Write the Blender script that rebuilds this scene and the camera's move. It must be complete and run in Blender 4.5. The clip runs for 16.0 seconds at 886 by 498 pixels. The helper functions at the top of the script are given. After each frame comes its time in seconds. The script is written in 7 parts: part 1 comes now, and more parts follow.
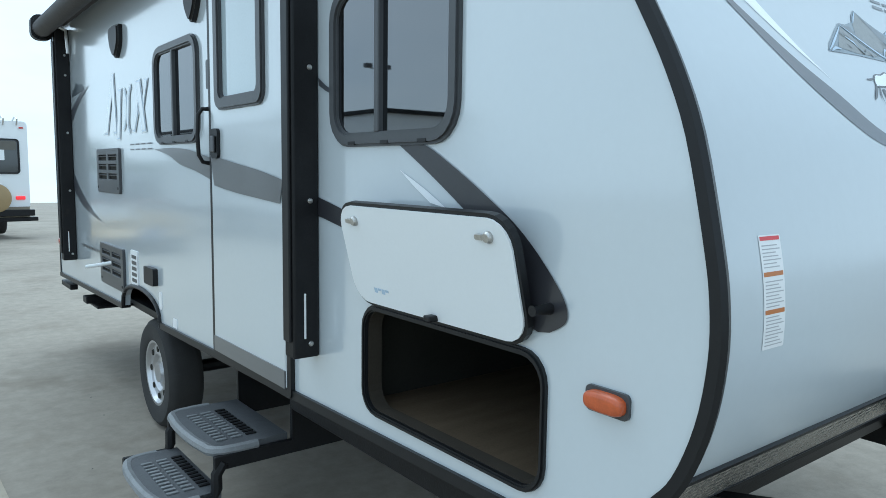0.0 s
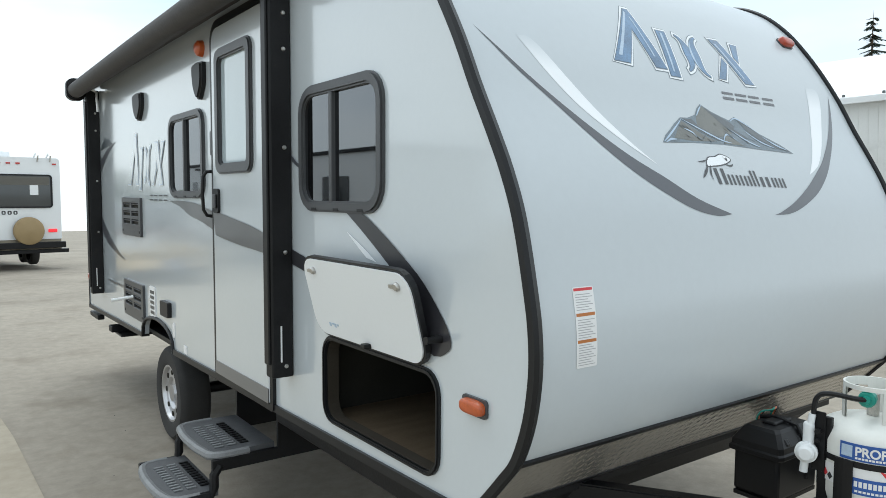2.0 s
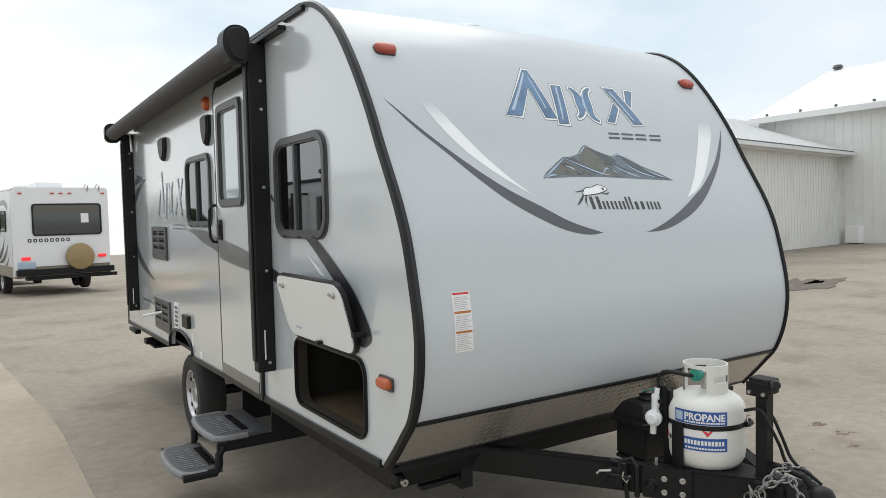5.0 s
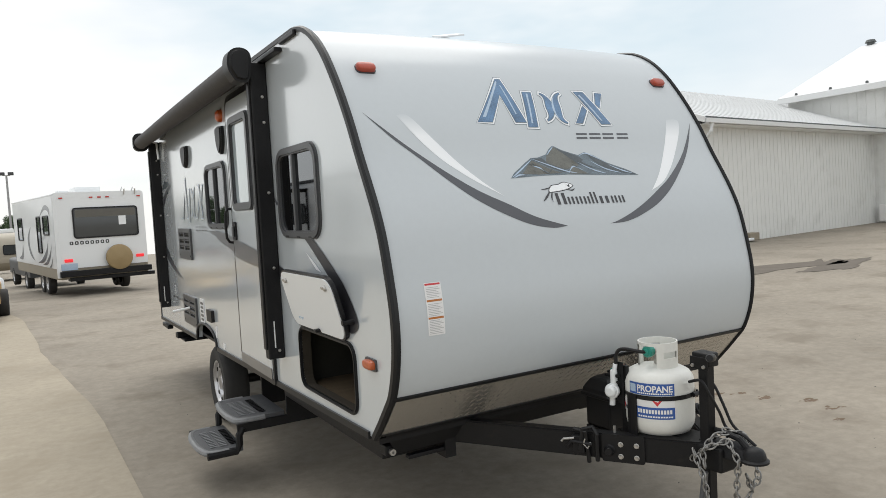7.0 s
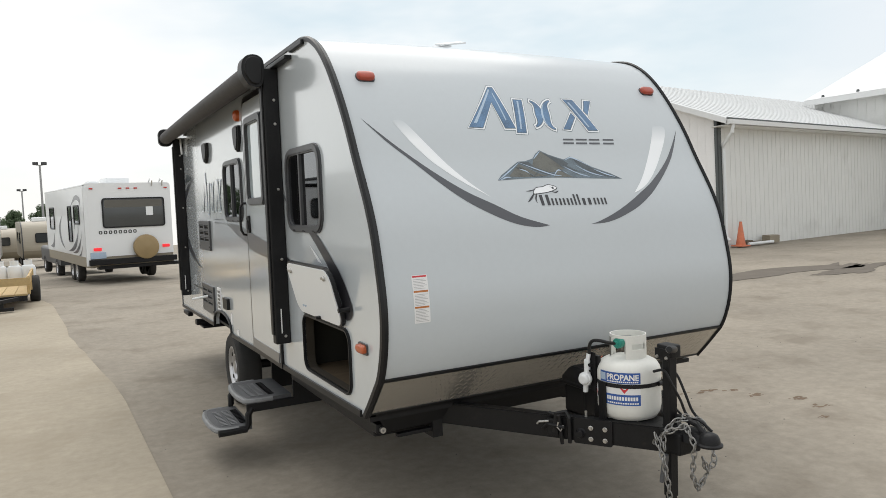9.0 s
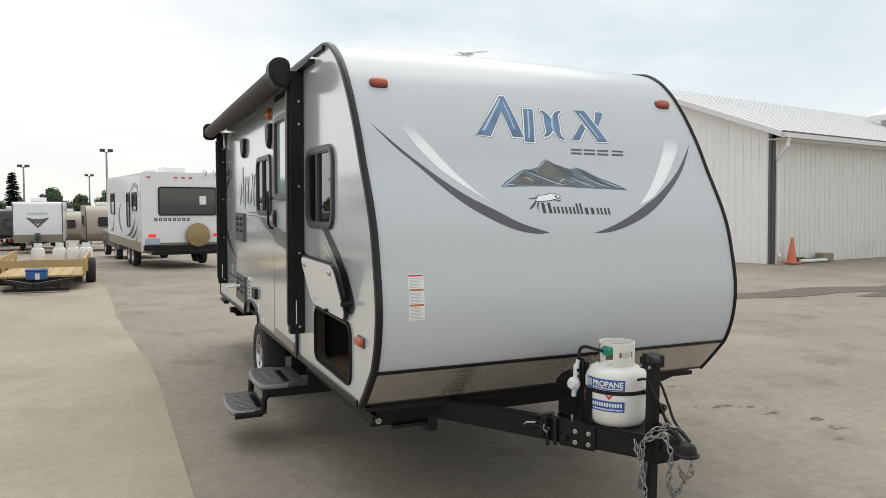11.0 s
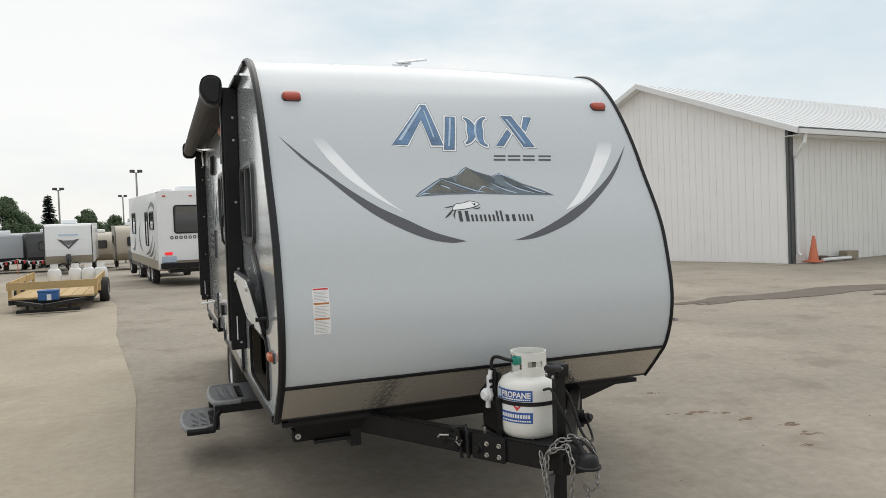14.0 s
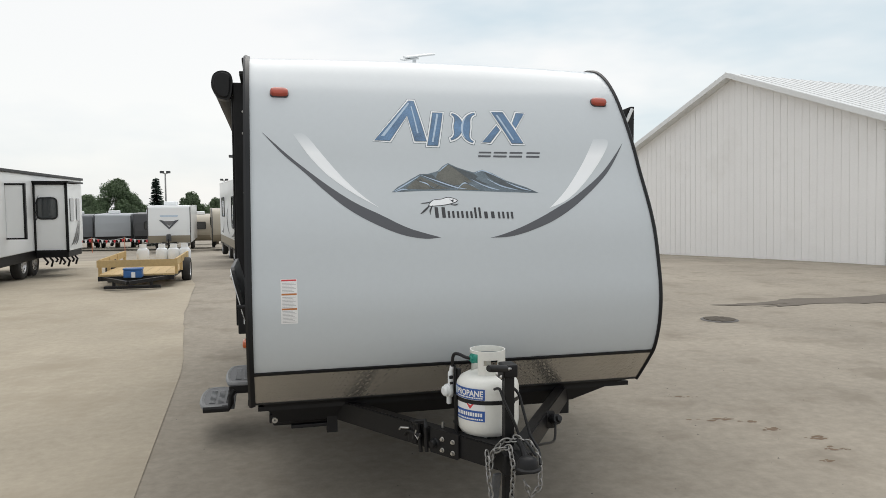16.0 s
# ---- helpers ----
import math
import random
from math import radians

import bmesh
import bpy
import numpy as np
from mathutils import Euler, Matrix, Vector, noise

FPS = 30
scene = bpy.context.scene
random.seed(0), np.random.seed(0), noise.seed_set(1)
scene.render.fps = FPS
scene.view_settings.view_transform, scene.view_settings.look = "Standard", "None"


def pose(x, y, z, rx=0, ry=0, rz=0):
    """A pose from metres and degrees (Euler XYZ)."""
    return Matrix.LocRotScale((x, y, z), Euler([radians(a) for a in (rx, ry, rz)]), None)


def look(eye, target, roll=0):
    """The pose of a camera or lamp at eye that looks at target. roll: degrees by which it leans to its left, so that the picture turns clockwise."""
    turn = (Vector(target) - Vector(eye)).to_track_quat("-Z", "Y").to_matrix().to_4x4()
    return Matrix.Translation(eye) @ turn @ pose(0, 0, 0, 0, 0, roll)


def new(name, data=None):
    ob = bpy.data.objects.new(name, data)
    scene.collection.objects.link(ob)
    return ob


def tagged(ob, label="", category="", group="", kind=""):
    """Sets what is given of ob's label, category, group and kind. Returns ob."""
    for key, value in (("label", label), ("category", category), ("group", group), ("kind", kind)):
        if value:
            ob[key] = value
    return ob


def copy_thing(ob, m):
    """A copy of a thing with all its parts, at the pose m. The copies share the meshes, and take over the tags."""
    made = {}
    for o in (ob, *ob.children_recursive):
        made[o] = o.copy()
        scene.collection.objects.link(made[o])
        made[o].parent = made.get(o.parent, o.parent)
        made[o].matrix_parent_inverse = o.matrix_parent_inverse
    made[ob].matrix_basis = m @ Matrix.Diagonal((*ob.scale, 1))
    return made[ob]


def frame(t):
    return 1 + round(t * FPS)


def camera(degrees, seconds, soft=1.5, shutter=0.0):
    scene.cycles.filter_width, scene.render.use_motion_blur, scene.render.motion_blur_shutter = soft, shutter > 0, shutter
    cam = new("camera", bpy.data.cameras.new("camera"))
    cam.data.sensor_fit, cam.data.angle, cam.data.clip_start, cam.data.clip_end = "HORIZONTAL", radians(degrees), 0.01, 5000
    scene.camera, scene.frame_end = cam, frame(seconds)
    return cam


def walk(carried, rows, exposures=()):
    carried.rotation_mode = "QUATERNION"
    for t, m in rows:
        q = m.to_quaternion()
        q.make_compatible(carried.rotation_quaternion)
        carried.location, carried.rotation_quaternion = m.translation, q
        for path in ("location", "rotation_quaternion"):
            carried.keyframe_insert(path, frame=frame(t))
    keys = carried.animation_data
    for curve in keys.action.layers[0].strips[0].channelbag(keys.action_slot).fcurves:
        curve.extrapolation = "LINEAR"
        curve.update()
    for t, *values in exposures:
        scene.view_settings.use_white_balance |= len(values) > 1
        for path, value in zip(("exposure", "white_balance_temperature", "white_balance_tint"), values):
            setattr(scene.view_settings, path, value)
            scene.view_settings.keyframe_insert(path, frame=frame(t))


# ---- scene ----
cam = camera(63.5, 16.0, soft=0.85)
PATH = [
    (0, (-1.188, -0.708, 1.593), (0.035, 0.86, 1.377), 0.8),
    (0.5, (-1.234, -0.871, 1.657), (-0.077, 0.746, 1.446), 1.5),
    (1, (-1.289, -1.054, 1.677), (-0.116, 0.56, 1.541), 2.3),
    (1.5, (-1.31, -1.201, 1.696), (-0.111, 0.394, 1.558), 1.6),
    (2, (-1.303, -1.382, 1.729), (-0.128, 0.23, 1.583), 0.3),
    (2.5, (-1.294, -1.567, 1.757), (-0.142, 0.063, 1.634), -0.6),
    (3, (-1.31, -1.705, 1.778), (-0.159, -0.072, 1.679), -0.6),
    (3.5, (-1.332, -1.842, 1.771), (-0.201, -0.194, 1.695), 0.0),
    (4, (-1.334, -1.958, 1.78), (-0.22, -0.3, 1.676), 0.1),
    (4.2, (-1.322, -2.015, 1.775), (-0.210, -0.356, 1.681), -0.3),
    (6.5, (-1.309, -2.6, 1.81), (-0.299, -0.879, 1.68), -3.0),
    (7, (-1.29, -2.697, 1.816), (-0.293, -0.968, 1.689), -3.1),
    (7.5, (-1.259, -2.818, 1.821), (-0.285, -1.076, 1.693), -3.1),
    (8, (-1.243, -2.912, 1.825), (-0.29, -1.158, 1.698), -2.9),
    (8.5, (-1.256, -2.966, 1.829), (-0.316, -1.206, 1.698), -2.6),
    (9, (-1.281, -3.036, 1.825), (-0.343, -1.275, 1.69), -2.1),
    (11.3, (-1.045, -3.346, 1.840), (-0.253, -1.514, 1.708), 0.5),
    (11.5, (-1.001, -3.388, 1.845), (-0.216, -1.553, 1.712), 0.5),
    (12, (-0.942, -3.422, 1.847), (-0.143, -1.592, 1.732), 0.2),
    (12.5, (-0.867, -3.428, 1.836), (-0.064, -1.599, 1.724), -0.4),
    (13, (-0.747, -3.439, 1.838), (0.046, -1.606, 1.728), -1.2),
    (13.5, (-0.625, -3.456, 1.842), (0.142, -1.612, 1.734), -1.6),
    (14, (-0.5, -3.49, 1.835), (0.226, -1.629, 1.731), -1.5),
    (14.5, (-0.346, -3.577, 1.836), (0.3, -1.687, 1.736), -1.0),
    (15, (-0.205, -3.655, 1.844), (0.37, -1.743, 1.732), -0.3),
    (15.5, (-0.065, -3.687, 1.844), (0.461, -1.761, 1.727), 0.2),
    (16, (0.102, -3.716, 1.869), (0.582, -1.779, 1.736), -0.3),
]
walk(cam, [(t, look(eye, target, roll)) for t, eye, target, roll in PATH],
     exposures=[(0.0, 0.24, 5150, -2), (0.5, 0.34, 5650, 2), (1.0, 0.33, 5850, 2), (2.0, 0.25, 5980, 4), (3.0, 0.22, 6150, 5), (4.0, 0.12, 6320, 8), (7.0, 0.06, 6550, 10), (9.0, 0.06, 6600, 10), (13.0, -0.05, 6600, 10), (16.0, -0.07, 6550, 10)])

# ---- world and sun: thin overcast, sun high behind cloud ----
SUN_EL, SUN_AZ = 60.0, 14.0
world = bpy.data.worlds.new("overcast")
scene.world = world
world.use_nodes = True
wn = world.node_tree
wn.nodes.clear()
wl = wn.links.new
w_out = wn.nodes.new("ShaderNodeOutputWorld")
w_bg = wn.nodes.new("ShaderNodeBackground")
w_sky = wn.nodes.new("ShaderNodeTexSky")
w_sky.sky_type = "NISHITA"
w_sky.sun_disc = False
w_sky.sun_elevation = radians(SUN_EL)
w_sky.sun_rotation = radians(SUN_AZ)
w_dim = wn.nodes.new("ShaderNodeVectorMath")
w_dim.operation = "SCALE"
w_dim.inputs["Scale"].default_value = 0.10
w_tc = wn.nodes.new("ShaderNodeTexCoord")
w_map = wn.nodes.new("ShaderNodeMapping")
w_map.inputs["Scale"].default_value = (1.0, 1.0, 3.2)
w_noise = wn.nodes.new("ShaderNodeTexNoise")
w_noise.inputs["Scale"].default_value = 1.7
w_noise.inputs["Detail"].default_value = 5.0
w_noise.inputs["Roughness"].default_value = 0.55
w_ramp = wn.nodes.new("ShaderNodeValToRGB")
w_ramp.color_ramp.elements[0].position = 0.36
w_ramp.color_ramp.elements[0].color = (0.80, 0.85, 0.885, 1)
w_ramp.color_ramp.elements[1].position = 0.60
w_ramp.color_ramp.elements[1].color = (1.0, 1.0, 0.98, 1)
w_mix = wn.nodes.new("ShaderNodeMix")
w_mix.data_type = "RGBA"
w_mix.inputs["Factor"].default_value = 0.86
wl(w_tc.outputs["Generated"], w_map.inputs["Vector"])
wl(w_map.outputs["Vector"], w_noise.inputs["Vector"])
wl(w_noise.outputs["Fac"], w_ramp.inputs["Fac"])
wl(w_sky.outputs["Color"], w_dim.inputs[0])
wl(w_dim.outputs["Vector"], w_mix.inputs["A"])
# a thinner stretch of cloud over the buildings, where pale blue shows
w_dot = wn.nodes.new("ShaderNodeVectorMath")
w_dot.operation = "DOT_PRODUCT"
w_dot.inputs[1].default_value = Vector((0.50, 0.80, 0.33)).normalized()
w_gap = wn.nodes.new("ShaderNodeMapRange")
w_gap.interpolation_type = "SMOOTHSTEP"
w_gap.inputs["From Min"].default_value, w_gap.inputs["From Max"].default_value = 0.88, 0.99
w_cut = wn.nodes.new("ShaderNodeMath")
w_cut.operation = "MULTIPLY"
w_torn = wn.nodes.new("ShaderNodeMapRange")
w_torn.inputs["From Min"].default_value, w_torn.inputs["From Max"].default_value = 0.70, 0.42
w_thin = wn.nodes.new("ShaderNodeMix")
w_thin.data_type = "RGBA"
w_thin.inputs["B"].default_value = (0.60, 0.735, 0.80, 1)
wl(w_tc.outputs["Generated"], w_dot.inputs[0])
wl(w_dot.outputs["Value"], w_gap.inputs["Value"])
wl(w_noise.outputs["Fac"], w_torn.inputs["Value"])
wl(w_gap.outputs["Result"], w_cut.inputs[0])
wl(w_torn.outputs["Result"], w_cut.inputs[1])
wl(w_ramp.outputs["Color"], w_thin.inputs["A"])
wl(w_cut.outputs[0], w_thin.inputs["Factor"])
wl(w_thin.outputs["Result"], w_mix.inputs["B"])
wl(w_mix.outputs["Result"], w_bg.inputs["Color"])
w_bg.inputs["Strength"].default_value = 1.08
wl(w_bg.outputs["Background"], w_out.inputs["Surface"])

sun_data = bpy.data.lights.new("sun", "SUN")
sun_data.energy = 1.7
sun_data.angle = radians(58)
sun_data.color = (1.0, 0.97, 0.92)
sun = new("sun", sun_data)
_az = radians(SUN_AZ)
_d = Vector((math.sin(_az) * math.cos(radians(SUN_EL)), math.cos(_az) * math.cos(radians(SUN_EL)), math.sin(radians(SUN_EL))))
sun.matrix_basis = look(_d * 50, (0, 0, 0))


# ---- materials ----
def material(name, base, rough=0.5, metal=0.0, vary=0.08, scale=6.0, fine=120.0, bump=0.0, coat=0.0, stain=None, stain_scale=1.2, stain_at=0.6, spec=0.5, per_piece=0.0, stretch=(1, 1, 1), grit=2.0, coat_rough=0.06):
    """A surface with a broad and a fine variation of its colour, optional stains and relief."""
    m = bpy.data.materials.new(name)
    m.use_nodes = True
    nt = m.node_tree
    bsdf = nt.nodes["Principled BSDF"]
    bsdf.inputs["Roughness"].default_value = rough
    bsdf.inputs["Metallic"].default_value = metal
    bsdf.inputs["Specular IOR Level"].default_value = spec
    bsdf.inputs["Coat Weight"].default_value = coat
    bsdf.inputs["Coat Roughness"].default_value = coat_rough
    link = nt.links.new
    tc = nt.nodes.new("ShaderNodeTexCoord")
    mp = nt.nodes.new("ShaderNodeMapping")
    mp.inputs["Scale"].default_value = stretch
    link(tc.outputs["Object"], mp.inputs["Vector"])
    broad = nt.nodes.new("ShaderNodeTexNoise")
    broad.inputs["Scale"].default_value = scale
    broad.inputs["Detail"].default_value = 4
    grain = nt.nodes.new("ShaderNodeTexNoise")
    grain.inputs["Scale"].default_value = fine
    grain.inputs["Detail"].default_value = grit
    grain.inputs["Roughness"].default_value = 0.7
    link(mp.outputs["Vector"], broad.inputs["Vector"])
    link(mp.outputs["Vector"], grain.inputs["Vector"])
    add = nt.nodes.new("ShaderNodeMath")
    add.operation = "ADD"
    link(broad.outputs["Fac"], add.inputs[0])
    link(grain.outputs["Fac"], add.inputs[1])
    rng = nt.nodes.new("ShaderNodeMapRange")
    rng.inputs["From Min"].default_value, rng.inputs["From Max"].default_value = 0.6, 1.4
    rng.inputs["To Min"].default_value, rng.inputs["To Max"].default_value = 1 - vary, 1 + vary
    link(add.outputs[0], rng.inputs["Value"])
    mul = nt.nodes.new("ShaderNodeVectorMath")
    mul.operation = "SCALE"
    mul.inputs[0].default_value = base[:3]
    link(rng.outputs["Result"], mul.inputs["Scale"])
    colour = mul.outputs["Vector"]
    if per_piece:
        info = nt.nodes.new("ShaderNodeObjectInfo")
        r2 = nt.nodes.new("ShaderNodeMapRange")
        r2.inputs["To Min"].default_value, r2.inputs["To Max"].default_value = 1 - per_piece, 1 + per_piece
        link(info.outputs["Random"], r2.inputs["Value"])
        m2 = nt.nodes.new("ShaderNodeVectorMath")
        m2.operation = "SCALE"
        link(colour, m2.inputs[0])
        link(r2.outputs["Result"], m2.inputs["Scale"])
        colour = m2.outputs["Vector"]
    if stain:
        sn = nt.nodes.new("ShaderNodeTexNoise")
        sn.inputs["Scale"].default_value = stain_scale
        sn.inputs["Detail"].default_value = 6
        sn.inputs["Roughness"].default_value = 0.62
        link(mp.outputs["Vector"], sn.inputs["Vector"])
        sr = nt.nodes.new("ShaderNodeMapRange")
        sr.inputs["From Min"].default_value, sr.inputs["From Max"].default_value = stain_at, stain_at + 0.16
        sr.inputs["To Max"].default_value = 0.75
        link(sn.outputs["Fac"], sr.inputs["Value"])
        mx = nt.nodes.new("ShaderNodeMix")
        mx.data_type = "RGBA"
        mx.inputs["B"].default_value = (*stain[:3], 1)
        link(colour, mx.inputs["A"])
        link(sr.outputs["Result"], mx.inputs["Factor"])
        colour = mx.outputs["Result"]
    link(colour, bsdf.inputs["Base Color"])
    if bump:
        bp = nt.nodes.new("ShaderNodeBump")
        bp.inputs["Strength"].default_value = bump
        bp.inputs["Distance"].default_value = 0.01
        link(add.outputs[0], bp.inputs["Height"])
        link(bp.outputs["Normal"], bsdf.inputs["Normal"])
    return m


def glass(name, tint, rough=0.02, ior=1.6, clear=0.5):
    """Tinted sheet glass: see-through body colour under a Fresnel gloss."""
    m = bpy.data.materials.new(name)
    m.use_nodes = True
    nt = m.node_tree
    nt.nodes.clear()
    out = nt.nodes.new("ShaderNodeOutputMaterial")
    tr = nt.nodes.new("ShaderNodeBsdfTransparent")
    tr.inputs["Color"].default_value = (*[c * clear for c in tint], 1)
    gl = nt.nodes.new("ShaderNodeBsdfGlossy")
    gl.inputs["Roughness"].default_value = rough
    gl.inputs["Color"].default_value = (0.95, 0.97, 1.0, 1)
    fr = nt.nodes.new("ShaderNodeFresnel")
    fr.inputs["IOR"].default_value = ior
    mix = nt.nodes.new("ShaderNodeMixShader")
    nt.links.new(fr.outputs["Fac"], mix.inputs["Fac"])
    nt.links.new(tr.outputs[0], mix.inputs[1])
    nt.links.new(gl.outputs[0], mix.inputs[2])
    nt.links.new(mix.outputs[0], out.inputs["Surface"])
    return m


def glowing(name, colour, strength):
    m = bpy.data.materials.new(name)
    m.use_nodes = True
    b = m.node_tree.nodes["Principled BSDF"]
    b.inputs["Base Color"].default_value = (*colour, 1)
    b.inputs["Emission Color"].default_value = (*colour, 1)
    b.inputs["Emission Strength"].default_value = strength
    b.inputs["Roughness"].default_value = 0.3
    return m


M_GEL = material("gelcoat_pale_grey", (0.560, 0.602, 0.630), rough=0.20, vary=0.015, scale=1.2, fine=40, coat=1.0, coat_rough=0.10)
M_GEL.node_tree.nodes["Principled BSDF"].inputs["Coat IOR"].default_value = 1.75
M_GELF = material("gelcoat_front", (0.540, 0.578, 0.604), rough=0.28, vary=0.02, scale=0.9, fine=30, coat=0.22, coat_rough=0.18, spec=0.4)
M_ROOF = material("roof_membrane", (0.72, 0.72, 0.70), rough=0.7, vary=0.05, stain=(0.5, 0.49, 0.46), bump=0.05)
M_TRIM = material("black_edge_trim", (0.011, 0.0115, 0.013), spec=0.3, rough=0.38, vary=0.12, scale=9, bump=0.02)
M_GREYTRIM = material("charcoal_frame", (0.060, 0.062, 0.066), spec=0.45, rough=0.36, vary=0.10, scale=20, bump=0.03)
M_BLACK = material("black_painted_steel", (0.010, 0.010, 0.011), spec=0.25, rough=0.45, vary=0.25, scale=14, bump=0.08, stain=(0.035, 0.028, 0.022), stain_at=0.64, stain_scale=6)
M_PLASTIC = material("black_plastic", (0.011, 0.011, 0.012), spec=0.3, rough=0.42, vary=0.1, scale=30)
M_AWN = material("awning_fabric_dark", (0.050, 0.046, 0.045), spec=0.3, rough=0.65, vary=0.18, scale=8, fine=60, bump=0.1)
M_WHITEP = material("white_panel", (0.78, 0.80, 0.81), rough=0.35, vary=0.015, scale=4, fine=80)
M_DIAMOND = material("diamond_plate", (0.60, 0.57, 0.52), rough=0.27, metal=0.78, vary=0.06, scale=5, fine=60, stain=(0.52, 0.48, 0.42), stain_scale=2.2)
M_AMBER = material("amber_lens", (0.46, 0.092, 0.022), rough=0.28, vary=0.18, scale=40, fine=200, coat=0.25)
M_CLEAR = material("red_amber_lens", (0.40, 0.060, 0.030), rough=0.28, vary=0.15, scale=40, fine=200, coat=0.25)
M_CHAIN = material("dull_galvanised_chain", (0.30, 0.295, 0.285), rough=0.45, metal=0.85, vary=0.25, scale=40)
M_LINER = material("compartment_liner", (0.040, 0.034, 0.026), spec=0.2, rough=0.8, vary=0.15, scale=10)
M_PRINT = material("fine_print_grey", (0.42, 0.42, 0.43), rough=0.45, vary=0.05)
M_RED = material("red_lens", (0.50, 0.03, 0.02), rough=0.15, vary=0.1, scale=40, coat=0.6)
M_GLASS = glass("tinted_glass", (0.55, 0.56, 0.56), clear=0.12, ior=2.5)
M_FROST = material("pale_door_glass", (0.46, 0.53, 0.56), rough=0.05, vary=0.05, scale=2, coat=0.8)
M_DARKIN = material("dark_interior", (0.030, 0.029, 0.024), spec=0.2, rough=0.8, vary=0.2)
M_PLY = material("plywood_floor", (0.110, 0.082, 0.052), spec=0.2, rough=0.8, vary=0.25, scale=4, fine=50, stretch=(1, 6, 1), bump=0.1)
M_BAND = material("decal_charcoal", (0.070, 0.074, 0.086), rough=0.3, vary=0.05, coat=0.4)
M_BANDG = material("decal_mid_grey", (0.135, 0.137, 0.14), rough=0.3, vary=0.05, coat=0.4)
M_BANDW = material("decal_pearl_white", (0.86, 0.88, 0.90), rough=0.3, vary=0.02, coat=0.4)
M_BLUE = material("decal_blue", (0.095, 0.19, 0.33), rough=0.3, vary=0.5, scale=9, coat=0.4)
M_BLUEP = material("decal_faint_blue", (0.50, 0.60, 0.72), rough=0.3, vary=0.15, scale=6, coat=0.4)
M_FLASH_FADE = material("decal_fading_flash", (0.540, 0.578, 0.604), rough=0.28, vary=0.02, scale=0.9, fine=30, coat=0.22, coat_rough=0.18, spec=0.4)
_ft = M_FLASH_FADE.node_tree                   # the print runs from white into the colour of the nose
_fb = _ft.nodes["Principled BSDF"]
_fg = _ft.nodes.new("ShaderNodeNewGeometry")
_fs = _ft.nodes.new("ShaderNodeSeparateXYZ")
_fr = _ft.nodes.new("ShaderNodeMapRange")
_fr.inputs["From Min"].default_value, _fr.inputs["From Max"].default_value = 2.26, 2.14
_fm = _ft.nodes.new("ShaderNodeMix")
_fm.data_type = "RGBA"
_fm.inputs["B"].default_value = (0.88, 0.90, 0.92, 1)
_ft.links.new(_fb.inputs["Base Color"].links[0].from_socket, _fm.inputs["A"])
_ft.links.new(_fg.outputs["Position"], _fs.inputs["Vector"])
_ft.links.new(_fs.outputs["Z"], _fr.inputs["Value"])
_ft.links.new(_fr.outputs["Result"], _fm.inputs["Factor"])
_ft.links.new(_fm.outputs["Result"], _fb.inputs["Base Color"])
M_BLUEL = material("decal_pale_blue", (0.42, 0.53, 0.66), rough=0.3, vary=0.15, scale=9, coat=0.4)
M_ROCK1 = material("decal_rock_dark", (0.065, 0.08, 0.09), rough=0.3, vary=0.4, scale=12, coat=0.4)
M_ROCK2 = material("decal_rock_mid", (0.120, 0.160, 0.190), rough=0.3, vary=0.45, scale=12, coat=0.4)
M_ROCK3 = material("decal_rock_warm", (0.118, 0.120, 0.104), rough=0.3, vary=0.4, scale=14, coat=0.4)
M_INK = material("decal_ink", (0.03, 0.03, 0.035), rough=0.35, vary=0.1, coat=0.3)
M_ALU = material("bare_aluminium", (0.62, 0.62, 0.61), rough=0.35, metal=0.9, vary=0.08, scale=20)
M_CHROME = material("zinc_steel", (0.50, 0.49, 0.47), rough=0.38, metal=0.9, vary=0.25, scale=40, stain=(0.30, 0.28, 0.25), stain_scale=20)
M_RUBBER = material("tyre_rubber", (0.028, 0.027, 0.026), rough=0.8, vary=0.25, scale=12, fine=150, bump=0.1)
M_RIM = material("silver_rim", (0.55, 0.55, 0.56), rough=0.3, metal=0.8, vary=0.08)
M_STEP = material("step_tread_grey", (0.085, 0.088, 0.094), rough=0.5, vary=0.2, scale=16, bump=0.1)
M_STEPL = material("step_grip_pale", (0.20, 0.205, 0.21), rough=0.55, vary=0.2, scale=20, bump=0.1)
M_TANK = material("white_tank_paint", (0.74, 0.74, 0.70), rough=0.32, vary=0.04, scale=5, fine=60, stain=(0.58, 0.55, 0.48), stain_scale=6, stain_at=0.66)
M_LABELB = material("label_blue", (0.03, 0.10, 0.36), rough=0.4, vary=0.06)
M_LABELW = material("label_white", (0.80, 0.80, 0.80), rough=0.45, vary=0.03)
M_LABELR = material("label_red", (0.60, 0.04, 0.05), rough=0.4, vary=0.06)
M_LABELO = material("label_orange", (0.46, 0.16, 0.035), rough=0.4, vary=0.06)
M_GREEN = material("green_valve_plastic", (0.02, 0.26, 0.20), rough=0.4, vary=0.1)
M_GROUND = material("worn_lot_surface", (0.286, 0.254, 0.209), rough=0.85, vary=0.30, scale=0.35, fine=9, grit=8.0, bump=0.35, stain=(0.200, 0.172, 0.136), stain_scale=1.3, stain_at=0.52, spec=0.25)
M_PALE = material("pale_concrete_apron", (0.37, 0.326, 0.258), rough=0.9, vary=0.2, scale=0.6, fine=11, grit=8.0, bump=0.3, stain=(0.305, 0.262, 0.200), stain_scale=0.7, stain_at=0.5, spec=0.2)
